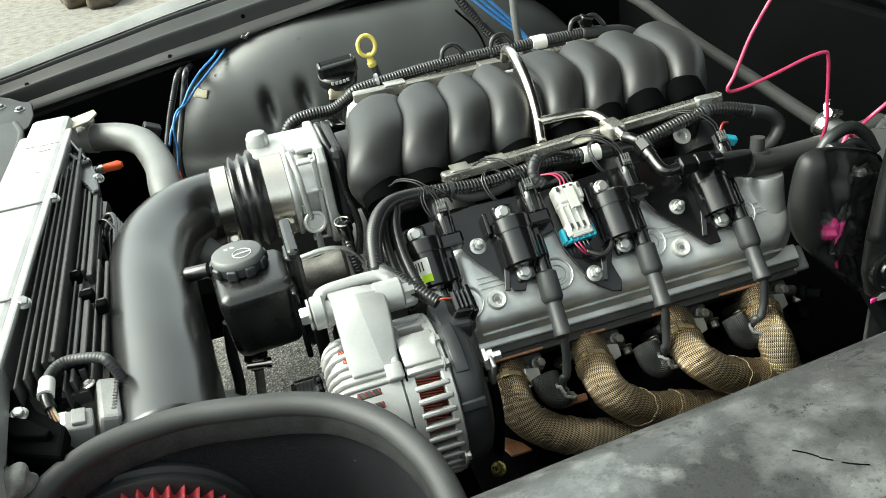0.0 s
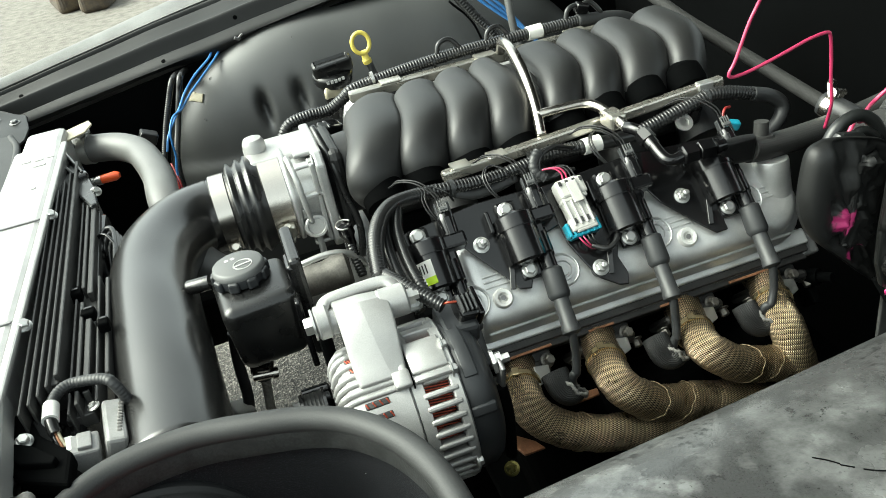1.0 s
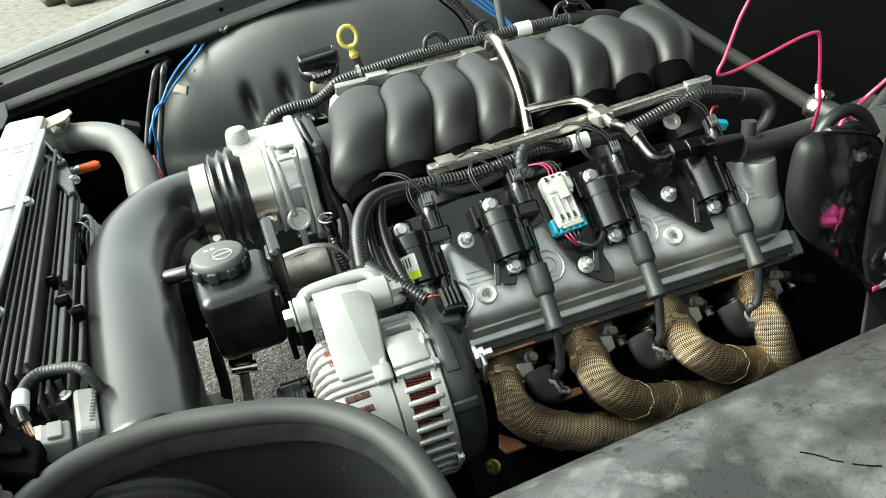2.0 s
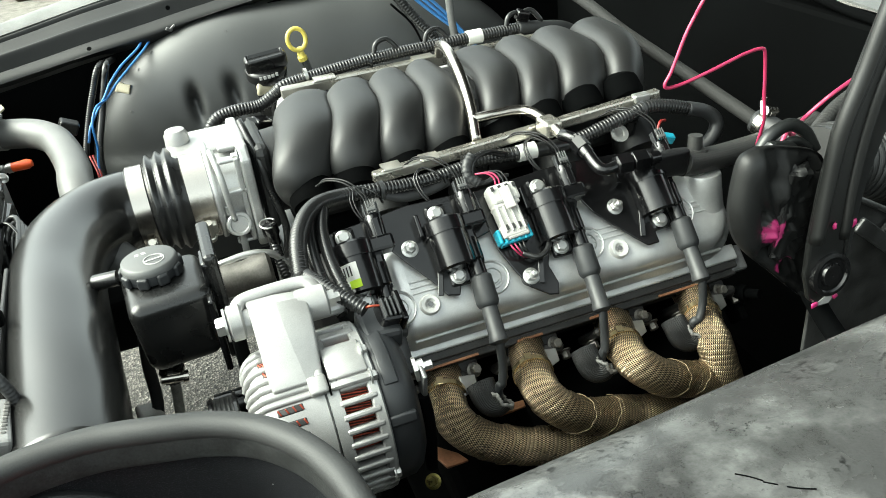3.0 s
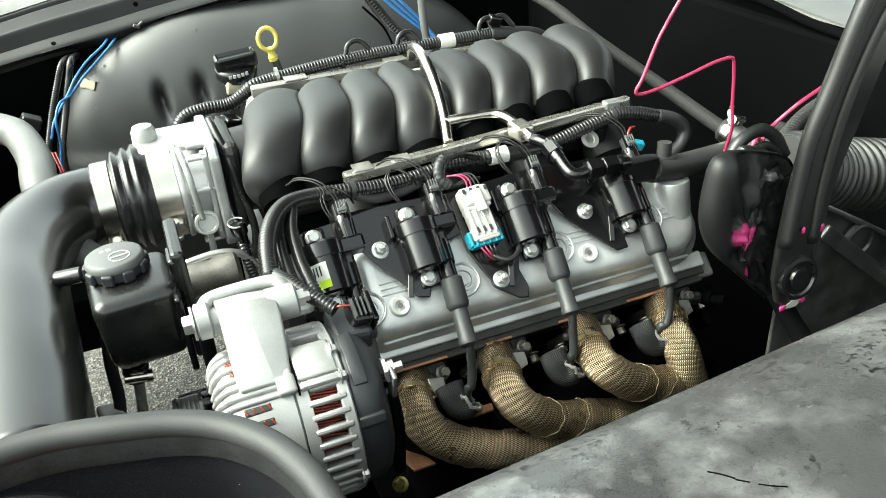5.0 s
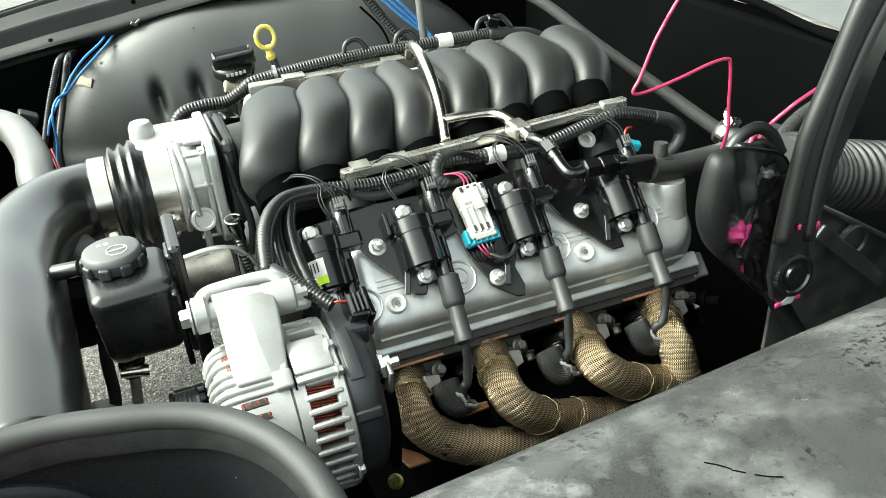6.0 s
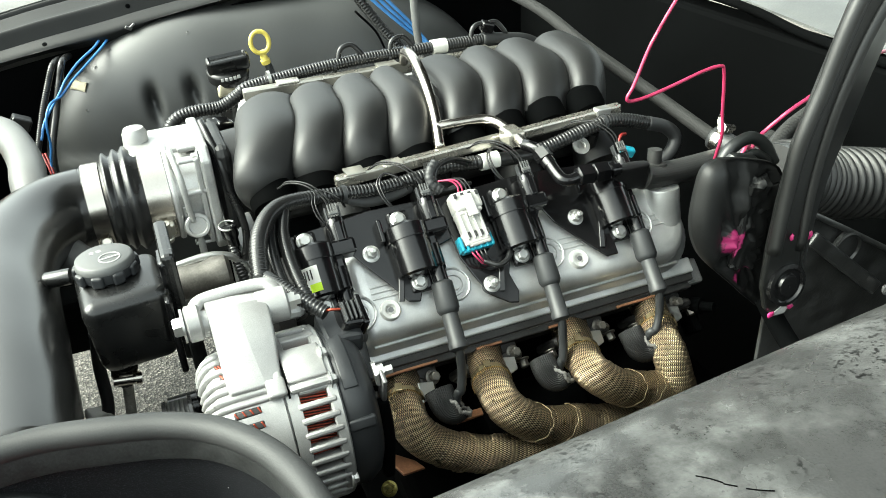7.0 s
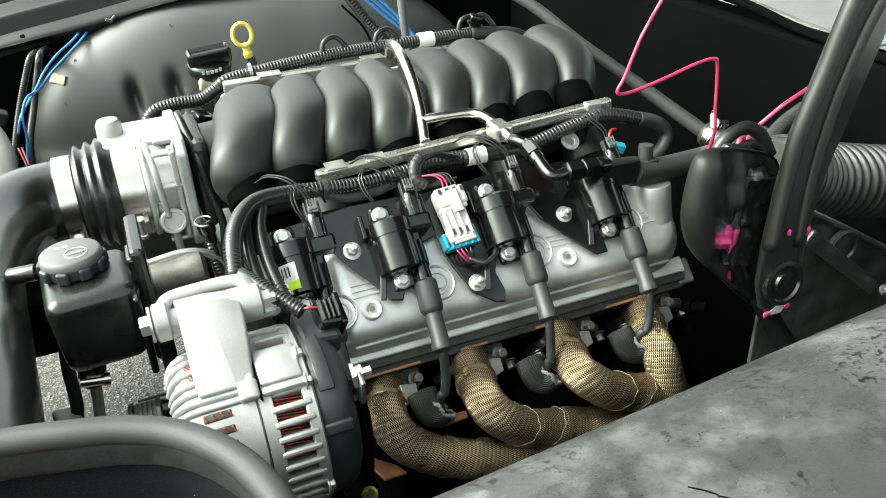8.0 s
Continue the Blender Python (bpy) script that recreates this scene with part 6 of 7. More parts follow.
# ---- cooling ----
def build_radiator():
    ra = thing("radiator", (-0.46, -0.2, 0.46), "bright aluminium radiator with a black ribbed fan shroud", "radiator")
    part("top_tank", box((-0.4525, -0.22, 0.795), (0.062, 0.82, 0.066), 0.006), M_BRIGHT, ra, "bright folded aluminium tank")
    part("tank_edge", box((-0.418, -0.22, 0.826), (0.008, 0.81, 0.006), 0.002), M_BRIGHT, ra)
    part("tank_end", plate([(-0.440, -0.36), (-0.4165, -0.363), (-0.4035, -0.469), (-0.394, -0.522), (-0.392, -0.60), (-0.440, -0.60)][::-1], Matrix.Translation((0, 0, 0.802)), 0.027, 0.004), M_BRIGHT, ra, "bright flared end of the tank")
    part("core", box((-0.455, -0.22, 0.61), (0.045, 0.80, 0.30), 0.004), M_BAY, ra)
    part("filler_tab", plate([(-0.442, 0.262), (-0.437, 0.293), (-0.402, 0.318), (-0.396, 0.298), (-0.404, 0.268), (-0.426, 0.250)][::-1], Matrix.Translation((0, 0, 0.806)), 0.003, 0.001), M_CREAM, ra, "pale metal tab")
    part("seam", box((-0.452, -0.06, 0.829), (0.06, 0.003, 0.002), 0.0006), M_STEEL, ra)
    part("seam", box((-0.452, -0.27, 0.829), (0.06, 0.003, 0.002), 0.0006), M_STEEL, ra)
    # faint worn print on the tank, too worn to read
    for x, y, w in ((-0.461, 0.1395, 0.011), (-0.4445, 0.1375, 0.010), (-0.431, 0.1385, 0.009), (-0.442, 0.116, 0.015), (-0.4405, 0.0405, 0.005)):
        part("print_bar", box((x, y, 0.8284), (w, 0.0045, 0.0012), 0.0003), M_PALEINK, ra, "worn grey print")
    sh = part("shroud", box((-0.3965, -0.235, 0.66), (0.047, 0.53, 0.24), 0.006), M_BRACKET, ra, "black ribbed fan shroud")
    lean = Matrix.Rotation(0.04, 3, "Z")

    def strip(name, x, ya, yb, w, top, tall, mat=M_SHROUD):
        y = (ya + yb) / 2
        part(name, box((x - 0.04 * (y + 0.18), y, top - tall / 2), (w, yb - ya, tall), min(0.0008, w / 3), lean, 1), mat, sh)
    strip("shroud_ledge", -0.4035, -0.350, 0.095, 0.023, 0.806, 0.030)
    strip("shroud_ledge", -0.3815, -0.375, 0.02, 0.022, 0.786, 0.012)
    for x, w, top in ((-0.4135, 0.0018, 0.8185), (-0.4085, 0.0024, 0.8165), (-0.4035, 0.0024, 0.8145), (-0.3985, 0.0024, 0.8125), (-0.3925, 0.0036, 0.8115)):
        strip("shroud_rib", x, -0.395 + 2.4 * (x + 0.4135), 0.10 + 6 * (x + 0.4), w, top, 0.020)
    for x, w, top, runs in ((-0.3855, 0.0020, 0.799, ((-0.180, 0.03), (-0.385, -0.205))), (-0.3800, 0.0034, 0.799, ((-0.186, 0.025), (-0.375, -0.214))), (-0.3740, 0.0052, 0.797, ((-0.196, 0.012), (-0.36, -0.245))), (-0.3665, 0.0022, 0.794, ((-0.37, -0.16),)), (-0.3600, 0.0036, 0.790, ((-0.33, -0.16),))):
        for ya, yb in runs:
            strip("shroud_rib", x, ya, yb, w, top, 0.022)
    for x, y, w in ((-0.389, -0.192, 0.016), (-0.372, -0.236, 0.013), (-0.357, -0.262, 0.010), (-0.372, -0.352, 0.016)):
        part("clip", box((x, y, 0.795), (w, 0.012, 0.011), 0.002), M_BAY, sh)
        part("clip_face", box((x + 0.001, y + 0.003, 0.8008), (w * 0.6, 0.003, 0.002), 0.0006), M_BRACKET, sh)
    for y in (-0.046, -0.274):
        part("tank_bolt", bolt((-0.414, y, 0.824), (0.4, -0.3, 1), 0.005, 0.005), M_ZINC, ra)
    # corner brackets
    bk = part("corner_bracket", plate([(-0.452, 0.256), (-0.440, 0.262), (-0.393, 0.112), (-0.384, 0.074), (-0.376, 0.012), (-0.384, 0.006), (-0.437, 0.150)], Matrix.Translation((0, 0, 0.789)), 0.012, 0.003), M_TANK, ra, "black plastic corner bracket")
    part("bracket_web", box((-0.4165, 0.170, 0.800), (0.004, 0.125, 0.018), 0.0015, Matrix.Rotation(0.305, 3, "Z")), M_TANK, bk)
    part("bracket_web", box((-0.433, 0.180, 0.798), (0.004, 0.130, 0.016), 0.0012, Matrix.Rotation(0.36, 3, "Z")), M_TANK, bk)
    part("bracket_end", box((-0.400, 0.110, 0.799), (0.016, 0.014, 0.016), 0.003, Matrix.Rotation(0.30, 3, "Z")), M_BRACKET, bk)
    part("bracket_hook", box((-0.444, 0.248, 0.812), (0.018, 0.026, 0.014), 0.003, Matrix.Rotation(0.3, 3, "Z")), M_TANK, bk)
    part("bracket_bolt", bolt((-0.381, 0.058, 0.797), (0.4, -0.5, 0.7), 0.0045, 0.005), M_ZINC, bk)
    lb = part("corner_bracket", plate([(-0.430, -0.370), (-0.412, -0.362), (-0.396, -0.400), (-0.370, -0.432), (-0.370, -0.466), (-0.404, -0.447), (-0.430, -0.402)], Matrix.Translation((0, 0, 0.786)), 0.014, 0.003), M_BAY, ra, "black plastic corner bracket")
    part("bracket_wall", plate([(-0.418, -0.405), (-0.398, -0.418), (-0.378, -0.440), (-0.380, -0.446), (-0.404, -0.436), (-0.420, -0.412)], Matrix.Translation((0, 0, 0.799)), 0.007, 0.0015), M_BAY, lb)
    part("bracket_bolt", bolt((-0.405, -0.408, 0.803), (0.2, -0.3, 1), 0.0045, 0.005), M_ZINC, lb)
    part("plastic_wrap", crumple(box((-0.402, -0.487, 0.798), (0.018, 0.034, 0.022), 0.003, Euler((0.2, 0.2, -0.3)).to_matrix(), 2), 0.008, 85, 4), M_FRAY, ra, "grey crumpled plastic wrap")
    part("neck", lathe([(0, 0.017), (0.035, 0.017)], (-0.452, 0.304, 0.775), (1, -0.42, 0), 28), M_BRIGHT, ra)
    part("side_tank", box((-0.455, 0.24, 0.70), (0.055, 0.09, 0.24), 0.008), M_BRIGHT, ra)
    part("foot", box((-0.46, -0.2, 0.47), (0.05, 0.5, 0.03), 0.004), M_BAY, ra)

    uh = thing("upper_radiator_hose", (-0.35, 0.18, 0.70), "grey rubber upper radiator hose bent down behind the intake tube", "hose")
    part("hose", tube([(-0.436, 0.300, 0.775), (-0.412, 0.290, 0.775), (-0.374, 0.271, 0.775), (-0.348, 0.240, 0.775), (-0.331, 0.200, 0.775), (-0.312, 0.109, 0.774), (-0.305, 0.029, 0.770), (-0.288, -0.05, 0.735), (-0.25, -0.07, 0.69)], 0.0205, 24), M_HOSE, uh)
    part("clamp", clamp_band((-0.413, 0.2905, 0.775), (1, -0.42, 0), 0.0208, 0.014, (0, 0.2, 1)), M_ZINC, uh, "bright band clamp")
    vl = thing("drain_valve", (-0.40, 0.22, 0.745), "orange capped drain valve beside the radiator", "valve")
    part("stem", lathe([(-0.03, 0.005), (0.000, 0.005), (0.000, 0.0065), (0.006, 0.0065), (0.007, 0.0050), (0.010, 0.0050), (0.010, 0.0068), (0.016, 0.0068)], (-0.415, 0.22, 0.750), (1, -0.1, 0.05), 14), M_ZINC, vl)
    part("cap", lathe([(0, 0.0062), (0.020, 0.0068), (0.026, 0.004)], (-0.399, 0.2185, 0.751), (1, -0.1, 0.05), 14), M_ORANGE, vl, "orange cap")
    fw = thing("fan_wiring", (-0.37, -0.33, 0.74), "black looped fan wiring with a white taped end", "wiring")
    part("loop", ribbed([(-0.334, -0.374, 0.775), (-0.341, -0.371, 0.802), (-0.349, -0.365, 0.807), (-0.3705, -0.358, 0.807), (-0.380, -0.360, 0.807), (-0.3855, -0.366, 0.806), (-0.388, -0.375, 0.805), (-0.3885, -0.383, 0.803)], 0.0047, 0.0030, 0.0003, 12), M_RUBBER, fw)
    part("tape", lathe([(-0.009, 0.0062), (0.008, 0.0064)], (-0.3885, -0.3835, 0.803), (0.02, -1, -0.12), 18), M_TAPE, fw, "white tape band")
    part("end_sleeve", tube([(-0.3885, -0.390, 0.802), (-0.3875, -0.396, 0.799), (-0.386, -0.401, 0.796)], 0.0048, 12), M_LOOM, fw, "black heat-shrink end")
    for q in (-1, 0, 1):
        part("fan_wire", tube([(-0.3865 + 0.002 * q, -0.399, 0.797), (-0.385 + 0.002 * q, -0.404, 0.795), (-0.382 + 0.0025 * q, -0.412, 0.790)], 0.0013, 8), M_RUST if q == 0 else M_CREAM if q > 0 else M_LOOM, fw)
    for k in range(5):
        part("coil_loop", tube([(-0.382 + 0.005 * k, -0.085 - 0.006 * k, 0.745), (-0.378 + 0.005 * k, -0.052 - 0.007 * k, 0.777 - 0.002 * k), (-0.370 + 0.005 * k, -0.032 - 0.007 * k, 0.784 - 0.003 * k), (-0.361 + 0.004 * k, -0.046 - 0.010 * k, 0.783 - 0.003 * k), (-0.359 + 0.004 * k, -0.120 - 0.006 * k, 0.774 - 0.003 * k), (-0.362 + 0.004 * k, -0.20, 0.745)], 0.0034, 10), M_TANK, fw)
    part("loop_strap", tube([(-0.383, -0.058, 0.776), (-0.375, -0.054, 0.788), (-0.366, -0.060, 0.789), (-0.357, -0.075, 0.780)], 0.0026, 10, squash=0.6), M_GLOSS, fw, "black strap round the loops")


# ---- wiring looms ----
def build_looms():
    lm = thing("wiring_loom", (0.1, -0.14, 0.74), "black corrugated wiring loom along the near fuel rail", "wiring loom")
    part("conduit", ribbed([(-0.108, -0.290, 0.772), (-0.103, -0.262, 0.783), (-0.095, -0.235, 0.788), (-0.080, -0.202, 0.788), (-0.060, -0.176, 0.784), (-0.030, -0.160, 0.777), (0.004, -0.156, 0.772), (0.035, -0.153, 0.767), (0.070, -0.149, 0.765), (0.110, -0.145, 0.767)], 0.0088, 0.0042, 0.0013), M_LOOM, lm)
    part("split_sleeve", tube([(0.010, -0.158, 0.766), (0.032, -0.160, 0.758), (0.060, -0.157, 0.757), (0.085, -0.152, 0.760)], 0.0062, 12, squash=0.7), M_RUBBER, lm, "wires bulging from the split conduit")
    part("conduit", ribbed([(0.108, -0.142, 0.772), (0.140, -0.142, 0.770), (0.175, -0.142, 0.767)], 0.0086, 0.0042, 0.0013), M_LOOM, lm)
    part("taped_run", tube([(0.17, -0.142, 0.767), (0.205, -0.142, 0.764), (0.240, -0.142, 0.762)], 0.0086, 14), M_LOOM, lm)
    part("conduit", ribbed([(0.235, -0.142, 0.762), (0.262, -0.142, 0.767), (0.285, -0.142, 0.772), (0.315, -0.141, 0.778), (0.347, -0.140, 0.783), (0.375, -0.140, 0.778), (0.405, -0.140, 0.768)], 0.0086, 0.0042, 0.0013), M_LOOM, lm)
    part("tail", tube([(0.403, -0.140, 0.769), (0.430, -0.142, 0.759), (0.443, -0.146, 0.744), (0.434, -0.15, 0.726), (0.41, -0.15, 0.71)], 0.0086, 14), M_RUBBER, lm)
    part("tape_band", lathe([(-0.011, 0.0098), (0.011, 0.0098)], (0.186, -0.142, 0.766), (1, 0, 0), 20), M_TAPE, lm, "white tape band")
    part("tie", lathe([(-0.002, 0.0100), (0.002, 0.0100)], (0.008, -0.1555, 0.771), (1, 0, -0.1), 20), M_BOOT, lm, "grey cable tie")
    part("tie", lathe([(-0.002, 0.0098), (0.002, 0.0098)], (0.340, -0.140, 0.782), (1, 0, 0.1), 20), M_BOOT, lm, "grey cable tie")
    part("clip", box((0.345, -0.128, 0.792), (0.02, 0.012, 0.010), 0.002), M_ZINC, lm)
    for k, (dx, dy) in enumerate(((0, 0), (0.014, 0.004))):
        part("branch", ribbed([(-0.076 + dx, -0.190 + dy, 0.780), (-0.085 + dx, -0.222 + dy, 0.774), (-0.089 + dx, -0.260 + dy, 0.766), (-0.088 + dx, -0.295 + dy, 0.756), (-0.082 + dx, -0.318 + dy, 0.740)], 0.0062, 0.0036, 0.0010, 12), M_LOOM, lm)
    part("alternator_branch", ribbed([(-0.104, -0.285, 0.772), (-0.100, -0.303, 0.776), (-0.092, -0.322, 0.776), (-0.083, -0.337, 0.772)], 0.0066, 0.0036, 0.0010, 12), M_LOOM, lm)
    part("conduit_end", ribbed([(-0.097, -0.312, 0.775), (-0.088, -0.330, 0.774), (-0.077, -0.346, 0.770), (-0.068, -0.356, 0.765)], 0.0066, 0.0034, 0.0008, 14), M_LOOM, lm)
    part("orange_wire", tube([(-0.070, -0.355, 0.767), (-0.064, -0.359, 0.769), (-0.057, -0.360, 0.768), (-0.052, -0.360, 0.766)], 0.0012, 8), M_COPPER, lm, "bare orange wire")
    part("alternator_plug", box((-0.050, -0.360, 0.758), (0.018, 0.024, 0.018), 0.003, Euler((0.5, 0.2, 0.1)).to_matrix()), M_GLOSS, lm, "black alternator plug")
    for k in range(4):
        part("plug_rib", box((-0.054 + 0.004 * k, -0.366, 0.768), (0.0015, 0.018, 0.004), 0.0005, Euler((0.5, 0.2, 0.1)).to_matrix()), M_BOOT, lm)
    # injector and coil tails
    for u in (-0.019, 0.079, 0.195, 0.3145):
        for q in range(2):
            w = 0.0026 * (q - 1)
            part("coil_tail", tube([bank(u + w, 0.404, 0.702), bank(u + w - 0.003, 0.418, 0.706 + 0.002 * q), bank(u - 0.016 + w, 0.436, 0.703 + 0.003 * q), bank(u - 0.032, 0.447 + 0.002 * q, 0.690), bank(u - 0.038 + w, 0.452, 0.668)], 0.0009, 8), M_SLEEVE, lm)
    # taped loop of wires above the connector, and thin loops round the conduit
    for q in range(5):
        dx, dz = 0.0022 * q, 0.0016 * math.sin(2.3 * q)
        part("wire_loop", tube([(0.152 + dx, -0.150, 0.773 + dz), (0.128 + dx, -0.158, 0.785 + dz), (0.106 + dx, -0.166, 0.784 + dz), (0.098 + dx, -0.174, 0.772 + dz), (0.108 + dx, -0.182, 0.762), (0.128 + dx, -0.180, 0.763 + dz), (0.142 + 0.5 * dx, -0.178, 0.762)], 0.0021, 8), M_LOOM, lm)
    part("loop_tape", ribbed([(0.112, -0.162, 0.787), (0.103, -0.169, 0.781), (0.101, -0.176, 0.771), (0.110, -0.182, 0.763)], 0.0062, 0.005, 0.0006, 12), M_RUBBER, lm, "black taped bundle")
    for x, y in ((0.062, -0.150), (0.196, -0.142), (-0.012, -0.158)):
        for q in range(2):
            part("wire_loop", tube([(x + 0.016, y - 0.014, 0.764), (x + 0.010, y - 0.012, 0.776), (x - 0.004, y - 0.002, 0.7825), (x - 0.014 - 0.003 * q, y - 0.010, 0.778), (x - 0.013 - 0.003 * q, y - 0.024, 0.764), (x - 0.002, y - 0.034, 0.748), (x + 0.010, y - 0.040, 0.742)], 0.0012, 8), M_LOOM, lm)
    part("rear_plug", box((0.356, -0.170, 0.752), (0.016, 0.010, 0.011), 0.002, Euler((0.3, 0.3, -0.2)).to_matrix()), M_TEAL, lm, "teal plug")
    part("rear_wire", tube([(0.345, -0.165, 0.762), (0.352, -0.160, 0.770), (0.362, -0.155, 0.768)], 0.0018, 8), M_REDWIRE, lm)
    part("ring_terminal", lathe([(0, 0.011), (0.002, 0.011), (0.002, 0.006), (0, 0.006)], (0.303, -0.150, 0.763), (0, -0.6, 0.6), 20), M_ZINC, lm)

    fl = thing("wiring_loom", (0.1, 0.15, 0.78), "black corrugated wiring loom along the far fuel rail", "wiring loom")
    part("conduit", ribbed([(-0.146, 0.135, 0.742), (-0.142, 0.146, 0.764), (-0.127, 0.150, 0.781), (-0.100, 0.150, 0.786), (-0.070, 0.150, 0.786), (-0.048, 0.150, 0.796), (-0.030, 0.150, 0.806), (0.014, 0.150, 0.811), (0.062, 0.150, 0.815), (0.127, 0.150, 0.818), (0.177, 0.150, 0.818), (0.247, 0.150, 0.818), (0.319, 0.150, 0.817)], 0.0090, 0.0042, 0.0013), M_LOOM, fl)
    part("tail", tube([(0.315, 0.150, 0.817), (0.356, 0.150, 0.812), (0.394, 0.150, 0.803), (0.42, 0.14, 0.78)], 0.0095, 14), M_RUBBER, fl)
    part("tape_band", lathe([(-0.011, 0.0104), (0.011, 0.0104)], (0.247, 0.150, 0.818), (1, 0, 0), 20), M_TAPE, fl, "white tape band")
    for x in (0.0, 0.09, 0.17, 0.30):
        part("tie", lathe([(-0.002, 0.0100), (0.002, 0.0100)], (x, 0.150, 0.8135), (1, 0, 0.05), 16), M_ZINC if x == 0 else M_LOOM, fl, "cable tie")
    for x in (0.115, 0.19, 0.315, 0.335):
        part("wire_loop", tube([(x - 0.018, 0.15, 0.82), (x - 0.012, 0.152, 0.836), (x + 0.004, 0.154, 0.839), (x + 0.016, 0.15, 0.826), (x + 0.02, 0.15, 0.818)], 0.0035, 10), M_LOOM, fl)
    part("plug", box((0.325, 0.152, 0.834), (0.020, 0.014, 0.016), 0.003, Euler((0.2, 0.3, 0)).to_matrix()), M_GLOSS, fl)
    part("front_plug", box((-0.075, 0.125, 0.768), (0.024, 0.022, 0.02), 0.003, Euler((0.2, 0.3, 0.4)).to_matrix()), M_GLOSS, fl)
    part("front_clip", box((-0.088, 0.118, 0.775), (0.014, 0.014, 0.012), 0.002, Euler((0.4, 0.3, 0.2)).to_matrix()), M_BOOT, fl, "grey plug clip")
    hv = thing("heater_loom", (0.24, 0.32, 0.72), "black hoses and blue wires running up behind the engine", "wiring")
    part("conduit", ribbed([(0.165, 0.33, 0.90), (0.180, 0.31, 0.866), (0.212, 0.30, 0.816), (0.234, 0.29, 0.785), (0.26, 0.28, 0.72)], 0.0085, 0.005, 0.001, 12), M_LOOM, hv)
    part("grey_cable", tube([(0.272, 0.31, 0.92), (0.268, 0.30, 0.853), (0.268, 0.29, 0.79), (0.275, 0.27, 0.72)], 0.0062, 10), M_HOSE, hv)
    for k in range(3):
        part("blue_wire", tube([(0.225 + 0.012 * k, 0.46, 0.86), (0.245 + 0.012 * k, 0.45, 0.828), (0.303 + 0.006 * k, 0.45, 0.770 + 0.003 * k), (0.339, 0.45, 0.738 + 0.003 * k), (0.37, 0.44, 0.70)], 0.0030, 8), M_BLUE, hv, "blue wire")


def build_wires():
    bw = thing("blue_wires", (-0.29, 0.5, 0.60), "two bright blue wires dropping in front of the wheel housing", "wiring")
    part("wire", tube([(-0.185, 0.715, 0.800), (-0.199, 0.680, 0.782), (-0.214, 0.645, 0.770), (-0.248, 0.610, 0.754), (-0.273, 0.585, 0.735), (-0.289, 0.570, 0.716), (-0.318, 0.52, 0.690), (-0.330, 0.50, 0.665)], 0.0022, 8), M_BLUE, bw)
    part("wire", tube([(-0.170, 0.715, 0.800), (-0.184, 0.680, 0.780), (-0.203, 0.645, 0.767), (-0.235, 0.610, 0.749), (-0.263, 0.585, 0.732), (-0.287, 0.57, 0.712), (-0.303, 0.52, 0.716), (-0.315, 0.50, 0.694), (-0.319, 0.50, 0.653), (-0.327, 0.50, 0.619), (-0.33, 0.50, 0.56)], 0.0022, 8), M_BLUE, bw)
    part("black_cable", tube([(-0.262, 0.675, 0.752), (-0.272, 0.61, 0.760), (-0.284, 0.60, 0.732), (-0.303, 0.59, 0.681), (-0.325, 0.56, 0.619), (-0.33, 0.54, 0.55)], 0.006, 10), M_LOOM, bw)
    part("black_cable", ribbed([(-0.275, 0.675, 0.750), (-0.288, 0.615, 0.756), (-0.305, 0.605, 0.725), (-0.330, 0.59, 0.670), (-0.352, 0.56, 0.610), (-0.36, 0.54, 0.55)], 0.006, 0.004, 0.0005, 10), M_LOOM, bw)
    for k in range(2):
        part("red_wire", tube([(-0.338 + 0.005 * k, 0.52, 0.635), (-0.330 + 0.004 * k, 0.49, 0.605), (-0.334 + 0.005 * k, 0.49, 0.57)], 0.0018, 8), M_REDWIRE, bw, "thin red wire")
    part("plug", box((-0.352, 0.50, 0.70), (0.03, 0.02, 0.022), 0.003, Euler((0.2, 0.5, 0.2)).to_matrix()), M_LOOM, bw)
    pw = thing("pink_wire", (0.44, -0.26, 0.74), "single pink wire looping from the cowl down to the hinge", "wire")
    part("wire", tube([(0.64, -0.06, 0.885), (0.56, -0.14, 1.02), (0.42, -0.24, 1.04), (0.321, -0.28, 0.956), (0.302, -0.28, 0.927), (0.293, -0.28, 0.911), (0.280, -0.28, 0.880), (0.273, -0.28, 0.868), (0.278, -0.28, 0.8635), (0.298, -0.28, 0.865), (0.331, -0.28, 0.872), (0.364, -0.28, 0.880), (0.384, -0.28, 0.8815), (0.389, -0.28, 0.876), (0.392, -0.28, 0.854), (0.394, -0.28, 0.829), (0.397, -0.28, 0.803), (0.40, -0.27, 0.77)], 0.0018, 10), M_PINK, pw)
    part("wire", tube([(0.64, -0.28, 0.86), (0.50, -0.36, 0.895), (0.42, -0.40, 0.900), (0.349, -0.42, 0.890), (0.331, -0.42, 0.881), (0.312, -0.42, 0.869), (0.262, -0.465, 0.885), (0.228, -0.495, 0.906), (0.220, -0.50, 0.902), (0.213, -0.50, 0.888), (0.208, -0.52, 0.87)], 0.0017, 10), M_PINK, pw)


